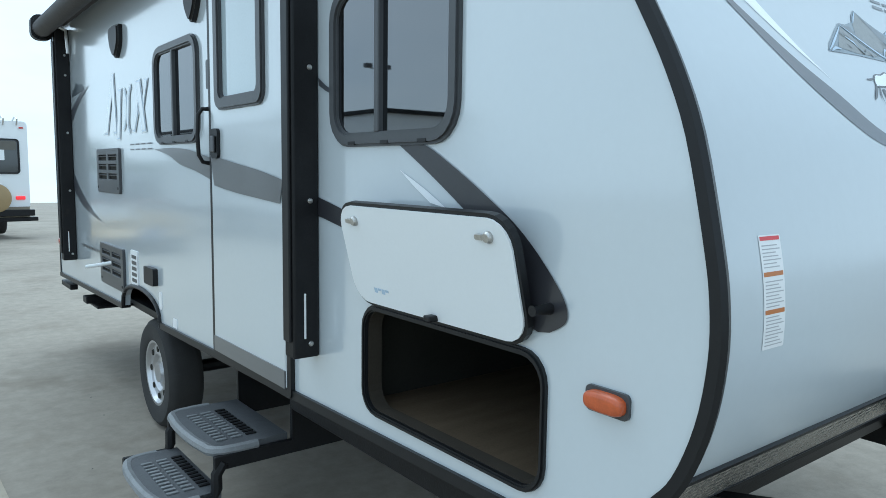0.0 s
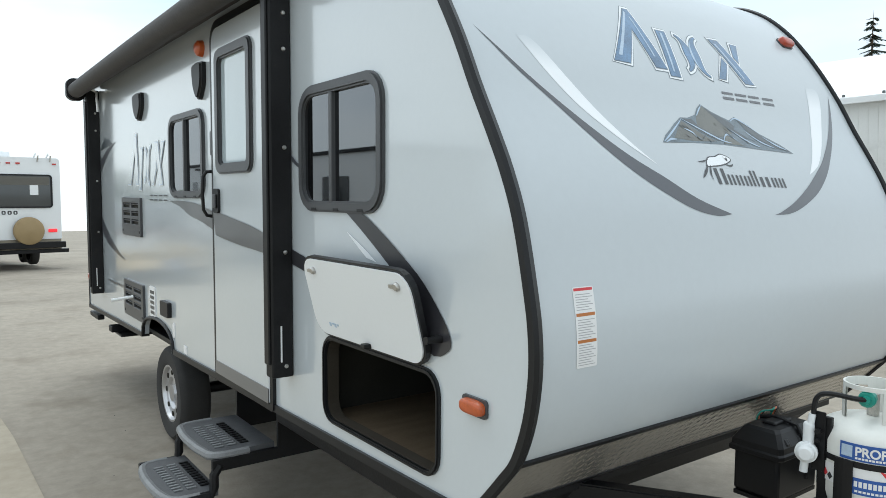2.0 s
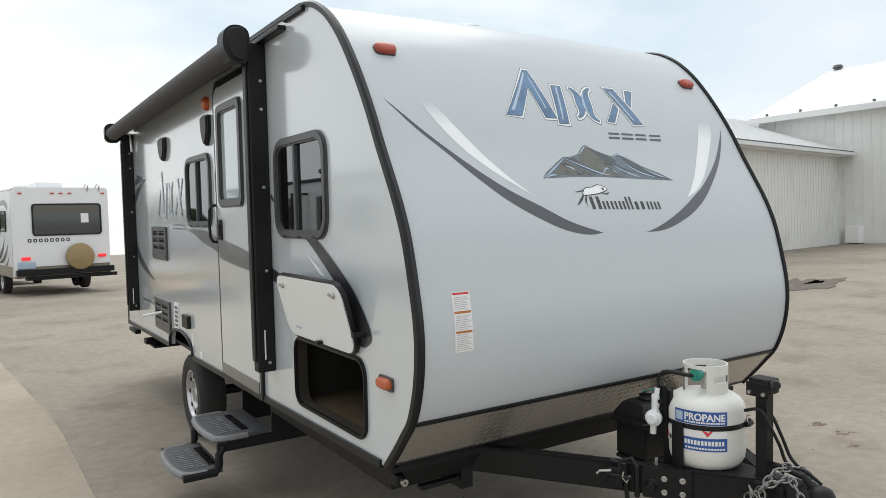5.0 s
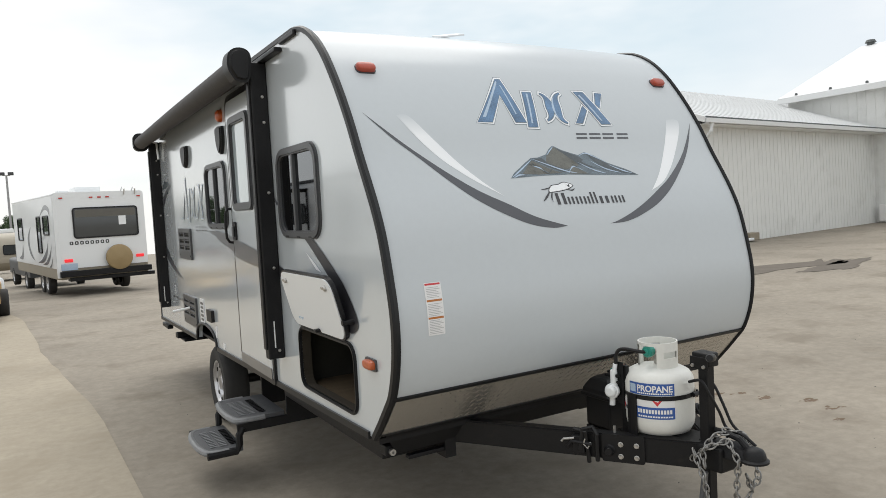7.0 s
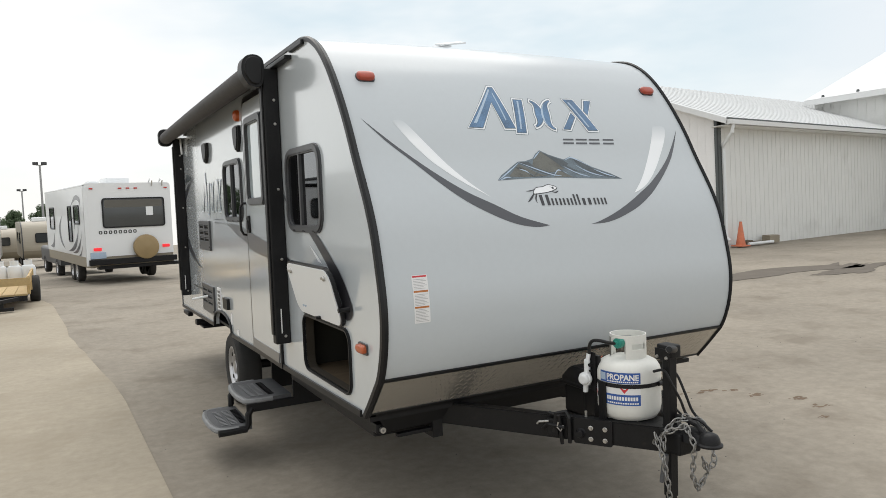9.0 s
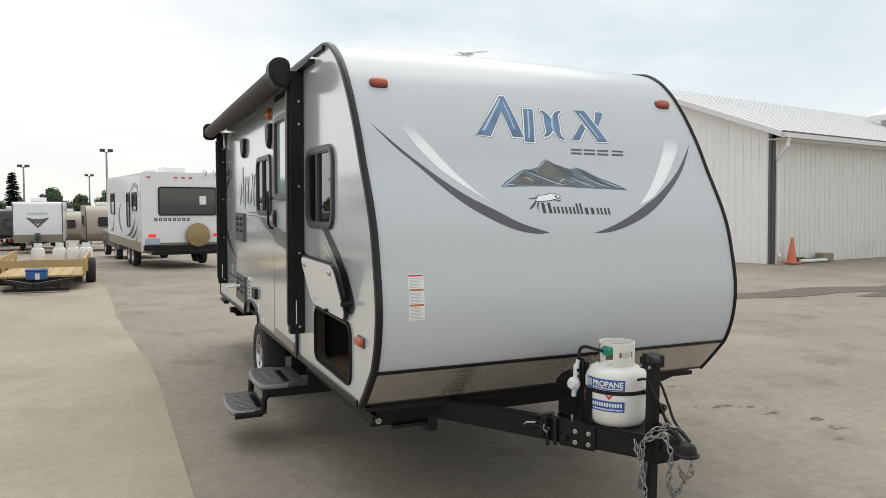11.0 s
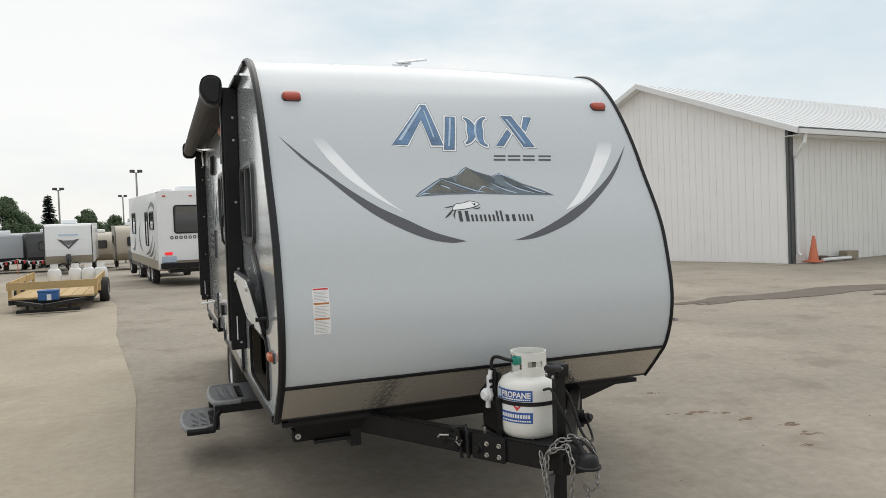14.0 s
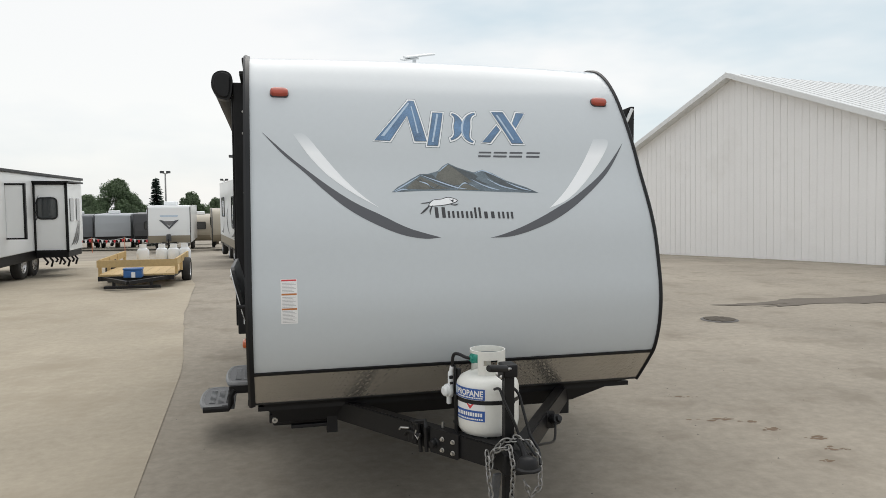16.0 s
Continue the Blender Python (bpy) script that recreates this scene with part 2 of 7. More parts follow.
M_DAMP = material("damp_patch", (0.150, 0.132, 0.112), rough=0.85, vary=0.18, scale=2, fine=60, spec=0.15)
M_IRON = material("cast_iron", (0.07, 0.062, 0.055), rough=0.6, vary=0.2, scale=20, bump=0.1)
M_SIDING = material("white_steel_siding", (0.86, 0.85, 0.84), rough=0.45, vary=0.03, scale=0.8, fine=20, stain=(0.79, 0.775, 0.755), stain_scale=0.5, stain_at=0.56)
# darker copy of the white siding: the walls' shade is put into the colour
M_SIDING_SHADE = material("shaded_steel_siding", (0.76, 0.765, 0.745), rough=0.5, vary=0.04, scale=0.6, fine=20, stain=(0.58, 0.58, 0.555), stain_scale=0.4, stain_at=0.55)
M_METALROOF = material("white_metal_roof", (0.74, 0.75, 0.75), rough=0.4, vary=0.03, scale=0.5, fine=14)
M_FLASH = material("dark_flashing", (0.09, 0.10, 0.10), rough=0.5, vary=0.1)
M_CONE = material("orange_cone", (0.62, 0.185, 0.095), rough=0.6, vary=0.12, scale=8, stain=(0.35, 0.14, 0.08), stain_scale=9)
M_WOOD = material("new_lumber", (0.50, 0.36, 0.17), rough=0.7, vary=0.14, scale=3, fine=40, stretch=(6, 1, 6), bump=0.08, per_piece=0.1)
M_COOLER = material("blue_cooler_plastic", (0.03, 0.12, 0.33), rough=0.4, vary=0.08)
M_RVWHITE = material("rv_white_siding", (0.82, 0.84, 0.85), rough=0.35, vary=0.03, scale=1, coat=0.3)
M_RVGREY = material("rv_grey_siding", (0.36, 0.385, 0.41), rough=0.4, vary=0.05, scale=1)
M_RVDARK = material("rv_slate_siding", (0.13, 0.14, 0.155), rough=0.4, vary=0.06, scale=1)
M_RVTAN = material("rv_tan_siding", (0.40, 0.36, 0.29), rough=0.45, vary=0.05, scale=1)
M_BEIGE = material("beige_skirt", (0.27, 0.235, 0.175), rough=0.5, vary=0.08, scale=3)
M_COVER = material("tan_tyre_cover", (0.33, 0.24, 0.12), rough=0.6, vary=0.1, scale=6)
M_LEAF = material("leaf_green", (0.115, 0.165, 0.088), rough=0.7, vary=0.35, scale=1.2, fine=9)
M_NEEDLE = material("needle_green", (0.050, 0.082, 0.062), rough=0.8, vary=0.35, scale=1.5, fine=9)
# sunlight comes through the leaves as well as off them
_lt = M_LEAF.node_tree
_lb = _lt.nodes["Principled BSDF"]
_lo = _lt.nodes["Material Output"]
_tr = _lt.nodes.new("ShaderNodeBsdfTranslucent")
_lm = _lt.nodes.new("ShaderNodeMixShader")
_lm.inputs["Fac"].default_value = 0.4
_lt.links.new(_lb.inputs["Base Color"].links[0].from_socket, _tr.inputs["Color"])
_lt.links.new(_lb.outputs[0], _lm.inputs[1])
_lt.links.new(_tr.outputs[0], _lm.inputs[2])
_lt.links.new(_lm.outputs[0], _lo.inputs["Surface"])
M_BARK = material("bark", (0.10, 0.075, 0.05), rough=0.9, vary=0.3, bump=0.3)
M_POLE = material("galvanised_pole", (0.33, 0.33, 0.33), rough=0.5, metal=0.3, vary=0.1)
M_TAIL = glowing("lit_tail_lamp", (0.85, 0.03, 0.04), 0.5)


# ---- mesh helpers ----
def part(name, bm, mat, parent=None, label="", smooth=False, mats=()):
    me = bpy.data.meshes.new(name)
    if smooth:
        for f in bm.faces:
            f.smooth = True
    bm.to_mesh(me)
    bm.free()
    me.materials.append(mat)
    for extra in mats:
        me.materials.append(extra)
    if smooth:
        me.set_sharp_from_angle(angle=radians(38))
    ob = new(name, me)
    if parent is not None:
        ob.parent = parent
        if parent.parent is None and parent.type == "EMPTY":
            ob.matrix_parent_inverse = parent.matrix_basis.inverted()
    if label:
        tagged(ob, label)
    return ob


def thing(name, label, category, at=(0, 0, 0), group="", kind=""):
    ob = new(name)
    ob.empty_display_size = 0.2
    ob.matrix_basis = Matrix.Translation(at)
    return tagged(ob, label, category, group, kind)


def B():
    return bmesh.new()


def box(bm, x0, x1, y0, y1, z0, z1, bev=0.0, seg=2, m=None):
    vs = [bm.verts.new((x, y, z)) for x in (x0, x1) for y in (y0, y1) for z in (z0, z1)]
    fs = [bm.faces.new([vs[i] for i in q]) for q in ((0, 1, 3, 2), (4, 6, 7, 5), (0, 4, 5, 1), (2, 3, 7, 6), (0, 2, 6, 4), (1, 5, 7, 3))]
    if m is not None:
        bmesh.ops.transform(bm, matrix=m, verts=vs)
    if bev:
        es = list({e for f in fs for e in f.edges})
        bmesh.ops.bevel(bm, geom=es, offset=bev, segments=seg, profile=0.5, affect="EDGES")
    return bm


def tube(bm, pts, r, seg=10, caps=True, radii=None):
    """A round bar along a line of points."""
    pts = [Vector(p) for p in pts]
    rings = []
    for i, p in enumerate(pts):
        d = (pts[min(i + 1, len(pts) - 1)] - pts[max(i - 1, 0)]).normalized()
        u = d.orthogonal().normalized() if i == 0 else (rings_u - d * rings_u.dot(d)).normalized()
        rings_u = u
        v = d.cross(u)
        rr = radii[i] if radii else r
        rings.append([bm.verts.new(p + rr * (math.cos(a) * u + math.sin(a) * v)) for a in [2 * math.pi * k / seg for k in range(seg)]])
    for a, b in zip(rings, rings[1:]):
        for k in range(seg):
            bm.faces.new((a[k], a[(k + 1) % seg], b[(k + 1) % seg], b[k]))
    if caps:
        bm.faces.new(rings[0][::-1])
        bm.faces.new(rings[-1])
    return bm


def lathe(bm, prof, seg=28, m=None):
    """Turns (radius, height) points round z."""
    rings, made = [], []
    for r, z in prof:
        ring = [bm.verts.new((r * math.cos(2 * math.pi * k / seg), r * math.sin(2 * math.pi * k / seg), z)) for k in range(seg)] if r > 1e-5 else [bm.verts.new((0, 0, z))]
        rings.append(ring)
        made += ring
    for a, b in zip(rings, rings[1:]):
        for k in range(seg):
            q = [a[k % len(a)], a[(k + 1) % len(a)], b[(k + 1) % len(b)], b[k % len(b)]]
            q = list(dict.fromkeys(q))
            if len(q) > 2:
                bm.faces.new(q)
    if m is not None:
        bmesh.ops.transform(bm, matrix=m, verts=made)
    return bm


def rrect(u0, u1, v0, v1, r, n=5):
    """A rounded rectangle as a loop of points; r: one radius, or four (bottom-left, bottom-right, top-right, top-left)."""
    rs = r if isinstance(r, (tuple, list)) else (r,) * 4
    out = []
    for (cu, cv, su, sv, a0), rr in zip(((u0, v0, 1, 1, 180), (u1, v0, -1, 1, 270), (u1, v1, -1, -1, 0), (u0, v1, 1, -1, 90)), rs):
        for k in range(n + 1):
            a = radians(a0 + 90 * k / n)
            out.append((cu + su * rr + rr * math.cos(a), cv + sv * rr + rr * math.sin(a)))
    return out


def smooth_line(pts, n=6):
    """A Catmull-Rom line through 2D points."""
    out = []
    for i in range(len(pts) - 1):
        p0, p1, p2, p3 = (Vector(pts[max(min(j, len(pts) - 1), 0)]) for j in (i - 1, i, i + 1, i + 2))
        for k in range(n):
            t = k / n
            out.append(tuple(0.5 * (2 * p1 + (p2 - p0) * t + (2 * p0 - 5 * p1 + 4 * p2 - p3) * t * t + (3 * p1 - p0 - 3 * p2 + p3) * t ** 3)))
    return out + [tuple(pts[-1])]


def plate(bm, loops, place, d0, d1, slices=0.0):
    """A plate with holes: loops of (u, v), outer first, between the depths d0 (face) and d1; place(u, v, d) gives the point."""
    for d in ((d0, d1) if d1 is not None else (d0,)):
        verts, edges = [], []
        for loop in loops:
            vs = [bm.verts.new((u, v, 0)) for u, v in loop]
            verts += vs
            edges += [bm.edges.new((vs[i], vs[(i + 1) % len(vs)])) for i in range(len(vs))]
        made = bmesh.ops.triangle_fill(bm, use_beauty=True, use_dissolve=False, edges=edges)["geom"]
        if slices:
            lo, hi = min(v.co.y for v in verts), max(v.co.y for v in verts)
            geom = list({*made, *verts, *edges})
            h = math.floor(lo / slices) * slices + slices
            while h < hi - 1e-4:
                geom = bmesh.ops.bisect_plane(bm, geom=geom, dist=1e-5, plane_co=(0, h, 0), plane_no=(0, 1, 0))["geom"]
                h += slices
            verts = [g for g in geom if isinstance(g, bmesh.types.BMVert)]
        for v in verts:
            v.co = place(v.co.x, v.co.y, d)
    if d1 is not None:
        for loop in loops:
            a = [bm.verts.new(place(u, v, d0)) for u, v in loop]
            b = [bm.verts.new(place(u, v, d1)) for u, v in loop]
            for i in range(len(loop)):
                j = (i + 1) % len(loop)
                bm.faces.new((a[i], a[j], b[j], b[i]))
    bmesh.ops.remove_doubles(bm, verts=bm.verts, dist=1e-5)
    bmesh.ops.recalc_face_normals(bm, faces=bm.faces)
    return bm


def side(y, z, d):
    return Vector((-d, y, z))          # on the door-side wall, d metres proud


# ---- the ground: one sheet, level round the trailer, falling away far behind it ----
def ground_z(x, y):
    s = max(0.0, y - 10.0)
    return -0.045 * s * s / (s + 8.0)


def axis_steps(lo, hi, near):
    out, v, step = [0.0], 0.0, near
    while v < hi:
        v += step
        step *= 1.18
        out.append(min(v, hi))
    v, step = 0.0, near
    while v > lo:
        v -= step
        step *= 1.18
        out.append(max(v, lo))
    return sorted(set(out))


bm = B()
gx, gy = axis_steps(-1500, 1500, 1.2), axis_steps(-1500, 1500, 1.2)
grid = [[bm.verts.new((x, y, ground_z(x, y))) for x in gx] for y in gy]
for j in range(len(gy) - 1):
    for i in range(len(gx) - 1):
        bm.faces.new((grid[j][i], grid[j][i + 1], grid[j + 1][i + 1], grid[j + 1][i]))
tagged(part("ground", bm, M_GROUND), "dusty grey-brown worn asphalt sales lot", "ground", kind="structure")

# the paler apron, whose edge runs back past the parked trailers
edge = smooth_line([(-0.55, -12), (-0.80, 3), (-1.02, 6.5), (-1.25, 9), (-1.55, 14), (-2.1, 17.5), (-2.9, 23), (-3.6, 30)], 5)
bm = B()
strips = (-26.0, -18.0, -12.0, -8.0, -5.0, -3.2, -2.4)
lines = []
for x, y in edge:
    jag = 0.06 * noise.noise((y * 1.3, 0, 3))
    lines.append([bm.verts.new((min(xx, x - 0.05), y, ground_z(x, y) + 0.006)) for xx in strips] + [bm.verts.new((x + jag, y, ground_z(x, y) + 0.006))])
for a, b in zip(lines, lines[1:]):
    for i in range(len(a) - 1):
        bm.faces.new((a[i], a[i + 1], b[i + 1], b[i]))
tagged(part("pavement", bm, M_PALE), "pale sandy concrete apron beside the asphalt", "pavement", kind="structure")


def blotch(name, cx, cy, rx, ry, ang, seed, mat, label, cat):
    bm = B()
    n = 96
    rim = []
    for k in range(n):
        a = 2 * math.pi * k / n
        r = 1 + 0.55 * noise.noise((math.cos(a) * 1.6 + seed, math.sin(a) * 1.6, seed)) + 0.18 * noise.noise((math.cos(a) * 6 + seed, math.sin(a) * 6, seed))
        x, y = r * rx * math.cos(a), r * ry * math.sin(a)
        ca, sa = math.cos(radians(ang)), math.sin(radians(ang))
        wave = 0.30 * noise.noise((x * 0.55 + seed, 0.0, seed)) + 0.10 * noise.noise((x * 1.9, seed, 0.0))
        rim.append(bm.verts.new((cx + ca * x - sa * y, cy + sa * x + ca * y + wave, 0.007)))
    bm.faces.new(rim)
    return tagged(part(name, bm, mat), label, cat, kind="structure")


blotch("damp_patch", 14.2, 6.55, 1.5, 0.36, 8, 9.1, M_DAMP, "dark damp lobe drying on the lot", "ground stain")
blotch("damp_patch", 12.0, 7.25, 3.6, 0.40, 0, 4.2, M_DAMP, "dark damp streak drying on the lot", "ground stain")

drain = thing("storm_drain", "round cast-iron storm drain grate set in asphalt", "drain", (6.95, 6.0, 0.0))
bm = B()
lathe(bm, [(0.0, 0.012), (0.245, 0.012), (0.275, 0.008), (0.285, 0.004)], 32, Matrix.Translation((6.95, 6.0, 0.0)))
part("rim", bm, M_IRON, drain)
for k in range(-4, 5):
    bm = B()
    hw = math.sqrt(max(0.01, 0.23 ** 2 - (k * 0.05) ** 2))
    box(bm, 6.95 - hw, 6.95 + hw, 6.0 + k * 0.05 - 0.013, 6.0 + k * 0.05 + 0.013, 0.013, 0.022)
    part("bar", bm, M_DAMP, drain)


# ---- the travel trailer in the middle ----
W = 2.33                    # its width; the door side is at x = 0, the nose at y = 0
REAR, ROOF = 6.25, 2.77
NOSE = smooth_line([(0.27, 0.765), (0.19, 0.85), (0.12, 0.93), (0.065, 1.0), (0.02, 1.12), (0.0, 1.25), (0.003, 1.36), (0.022, 1.47), (0.07, 1.665), (0.125, 1.80), (0.19, 1.92),
                    (0.265, 2.05), (0.345, 2.20), (0.44, 2.35), (0.54, 2.485), (0.63, 2.585), (0.74, 2.675), (0.87, 2.74), (1.02, ROOF)], 4)
_nz = np.array([p[1] for p in NOSE])
_ny = np.array([p[0] for p in NOSE])


def nose_y(z):
    return float(np.interp(z, _nz, _ny))


def front(x, z, d):
    e = 0.01
    ty, tz = nose_y(z + e) - nose_y(z - e), 2 * e
    ln = math.hypot(ty, tz)
    return Vector((x, nose_y(z) - d * tz / ln, z + d * ty / ln))


def bottom_z(y):
    return 0.765 - 0.115 * (y - 0.27) / (REAR - 0.27)


rv = thing("travel_trailer", "pale grey travel trailer with black trim and an open baggage hatch", "travel trailer", (W / 2, 3.0, 0))

ARCH_Y, ARCH_R = 3.78, 0.40
arch = [(ARCH_Y + ARCH_R * math.cos(a) * 1.0, bottom_z(ARCH_Y) + 0.17 * math.sin(a) ** 0.7) for a in [math.pi * k / 12 for k in range(13)]]
WALL_NOSE = [tuple(front(0.0, z, -0.003))[1:] for _, z in NOSE]
outline = WALL_NOSE + [(REAR - 0.10, ROOF - 0.013), (REAR - 0.03, ROOF - 0.053), (REAR, ROOF - 0.14), (REAR, bottom_z(REAR))] + arch
WIN1 = (0.77, 1.395, 1.690, 2.15)
WIN2 = (2.70, 3.34, 1.735, 2.20)
HATCH = (0.425, 1.205, 0.835, 1.162)
DOOR = (1.745, 2.49, 0.755, 2.61)
bm = plate(B(), [outline, rrect(*WIN1, 0.09), rrect(*WIN2, 0.08), rrect(*HATCH, 0.07)], side, 0.0, -0.04)
part("side_wall", bm, M_GEL, rv, "glossy pale grey fibreglass side wall")
bm = plate(B(), [outline[:len(NOSE) + 4]], lambda y, z, d: Vector((W + d, y, z)), 0.0, -0.04)
part("side_wall", bm, M_GEL, rv)
bm = B()
prof = NOSE + [(REAR - 0.10, ROOF - 0.01), (REAR - 0.03, ROOF - 0.05), (REAR, ROOF - 0.14), (REAR, bottom_z(REAR))]
xs = [0.020 + (W - 0.030) * k / 12 for k in range(13)]
cols = []
for y, z in prof:
    crown = 0.020 if z > 2.6 else 0.0
    cols.append([bm.verts.new((x, y, z + crown * (1 - (2 * (x - W / 2) / W) ** 2) * min(1, max(0, (z - 2.6) / 0.17)))) for x in xs])
for i, (a, b) in enumerate(zip(cols, cols[1:])):
    for k in range(12):
        f = bm.faces.new((a[k], b[k], b[k + 1], a[k + 1]))
        f.material_index = 1 if i >= len(NOSE) else 0
bmesh.ops.recalc_face_normals(bm, faces=bm.faces)
part("front_and_roof_skin", bm, M_GELF, rv, "one-piece curved pale grey nose", smooth=True, mats=(M_ROOF,))
bm = box(B(), 0.0415, W - 0.0415, 0.30, REAR - 0.01, 0.715, 0.74)
part("floor_pan", bm, M_BLACK, rv)
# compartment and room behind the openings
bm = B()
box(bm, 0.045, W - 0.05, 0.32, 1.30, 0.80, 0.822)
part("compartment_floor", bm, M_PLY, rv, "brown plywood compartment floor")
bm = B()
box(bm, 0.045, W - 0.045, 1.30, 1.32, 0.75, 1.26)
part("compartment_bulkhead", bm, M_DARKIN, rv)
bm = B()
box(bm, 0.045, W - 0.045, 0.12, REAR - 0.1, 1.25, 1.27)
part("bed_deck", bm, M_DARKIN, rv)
bm = B()
box(bm, 1.50, 1.53, 1.15, 5.8, 1.28, 2.70)
part("inner_partition", bm, material("inner_panel", (0.16, 0.13, 0.10), rough=0.6, vary=0.15), rv)
bm = B()
box(bm, 0.30, 0.33, 1.06, 1.09, 1.28, 1.95, bev=0.01)
box(bm, 0.18, 0.20, 0.84, 1.04, 1.30, 1.98, bev=0.008)
part("folded_blind", bm, M_DARKIN, rv)


def edge_trim(x0, x1, lip=0.030):
    """The channel that caps the edge of a side wall, from the lower nose over the roof."""
    line = NOSE + [(REAR - 0.10, ROOF - 0.01), (REAR - 0.03, ROOF - 0.05), (REAR, ROOF - 0.14), (REAR, bottom_z(REAR))]
    bm = B()
    rings = []
    for i, p in enumerate(line):
        a, b = Vector(line[max(i - 1, 0)]), Vector(line[min(i + 1, len(line) - 1)])
        t = (b - a).normalized()
        n = Vector((-t.y, t.x)) * 1.0
        o = Vector(p)
        ins, out = o - n * 0.009, o + n * lip
        ring = [(x0, *ins), (x0, *(o + n * lip * 0.67)), (x0 + 0.35 * (x1 - x0), *out), (x1, *(o + n * lip * 0.6)), (x1, *(o - n * 0.002))]
        rings.append([bm.verts.new(q) for q in ring])
    for a, b in zip(rings, rings[1:]):
        for k in range(5):
            bm.faces.new((a[k], a[(k + 1) % 5], b[(k + 1) % 5], b[k]))
    bm.faces.new(rings[0])
    bm.faces.new(rings[-1][::-1])
    bmesh.ops.recalc_face_normals(bm, faces=bm.faces)
    return bm


part("edge_trim", edge_trim(-0.006, 0.029, 0.022), M_TRIM, rv, "black rubber-capped edge trim", smooth=True)
part("edge_trim", edge_trim(W + 0.005, W - 0.012, 0.016), M_TRIM, rv, smooth=True)
for ya, yb in ((0.30, ARCH_Y - ARCH_R - 0.01), (ARCH_Y + ARCH_R + 0.01, REAR)):
    bm = B()
    vs = [bm.verts.new((x, y, bottom_z(y) + h)) for y in (ya, yb) for x, h in ((-0.012, -0.012), (-0.012, 0.022), (0.045, 0.022), (0.045, -0.012))]
    for k in range(4):
        bm.faces.new((vs[k], vs[(k + 1) % 4], vs[4 + (k + 1) % 4], vs[4 + k]))
    bm.faces.new(vs[:4]), bm.faces.new(vs[4:][::-1])
    bmesh.ops.recalc_face_normals(bm, faces=bm.faces)
    part("sill_trim", bm, M_TRIM, rv)
bm = B()
tube(bm, [(-0.004, y, z) for y, z in arch], 0.013, 8)
part("wheel_arch_lip", bm, M_TRIM, rv)
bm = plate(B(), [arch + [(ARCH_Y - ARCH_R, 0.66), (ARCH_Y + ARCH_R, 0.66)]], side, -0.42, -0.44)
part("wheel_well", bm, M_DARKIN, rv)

# diamond-plate kick panel across the lower nose, with its raised lozenges
bm = plate(B(), [[(0.024, 0.775), (W - 0.014, 0.775), (W - 0.014, 0.97), (0.024, 0.97)]], front, 0.005, None, slices=0.02)
kick = part("kick_plate", bm, M_DIAMOND, rv, "dull aluminium diamond-plate kick panel")
bm = B()
for r in range(7):
    for c in range(90):
        x, z = 0.065 + c * 0.0250 + (0.0125 if r % 2 else 0), 0.790 + r * 0.0275
        s = 1 if (r + c) % 2 else -1
        if x > W - 0.07:
            continue
        q = [front(x + a * 0.0115 - s * b * 0.0040, z + s * a * 0.0105 + b * 0.0040, 0.0055) for a, b in ((-1, 0), (0, -1), (1, 0), (0, 1))]
        top = front(x, z, 0.0074)
        vs = [bm.verts.new(p) for p in q]
        t = bm.verts.new(top)
        for k in range(4):
            bm.faces.new((vs[k], vs[(k + 1) % 4], t))
tagged(part("tread_pattern", bm, M_DIAMOND, kick), kind="stuff")
bm = plate(B(), [[(0.024, 0.970), (W - 0.014, 0.970), (W - 0.014, 0.984), (0.024, 0.984)]], front, 0.009, -0.002, slices=0.02)
part("kick_moulding", bm, M_TRIM, rv)
bm = plate(B(), [[(0.024, 0.766), (W - 0.014, 0.766), (W - 0.014, 0.776), (0.024, 0.776)]], front, 0.009, -0.002)
part("kick_moulding", bm, M_TRIM, rv)


# windows
def window(y0, y1, z0, z1, r, split, rim=0.044):
    bm = plate(B(), [rrect(y0 - rim * 0.55, y1 + rim * 0.55, z0 - rim * 0.55, z1 + rim * 0.55, r + rim * 0.5), rrect(y0 + rim * 0.45, y1 - rim * 0.45, z0 + rim * 0.45, z1 - rim * 0.45, r - rim * 0.4)], side, 0.018, -0.03)
    bmesh.ops.bevel(bm, geom=[e for e in bm.edges if len(e.link_faces) == 2 and e.calc_face_angle(0) > 1.0 and all(v.co.x < -0.012 for v in e.verts)], offset=0.008, segments=2, affect="EDGES")
    w = part("window", bm, M_GREYTRIM, rv, "dark-framed sliding side window", smooth=True)
    bm = box(B(), -0.014, 0.012, split - 0.013, split + 0.013, z0 + rim * 0.4, z1 - rim * 0.4, bev=0.004)
    part("mullion", bm, M_GREYTRIM, w)
    for a, b, d in ((y0 + rim * 0.4, split, -0.004), (split, y1 - rim * 0.4, 0.003)):
        bm = plate(B(), [rrect(a, b, z0 + rim * 0.4, z1 - rim * 0.4, 0.012)], side, d, d - 0.004)
        pn = part("pane", bm, M_GLASS, w, "tinted reflecting glass")
        pn.visible_shadow = False
    for k in (0.2, 0.5, 0.8):
        bm = box(B(), -0.0195, -0.012, y0 + k * (y1 - y0) - 0.02, y0 + k * (y1 - y0) + 0.02, z0 - 0.018, z0 - 0.008)
        part("weep_cover", bm, M_PLASTIC, w)
    return w


window(*WIN1, 0.09, 1.135)
window(*WIN2, 0.08, 3.05)

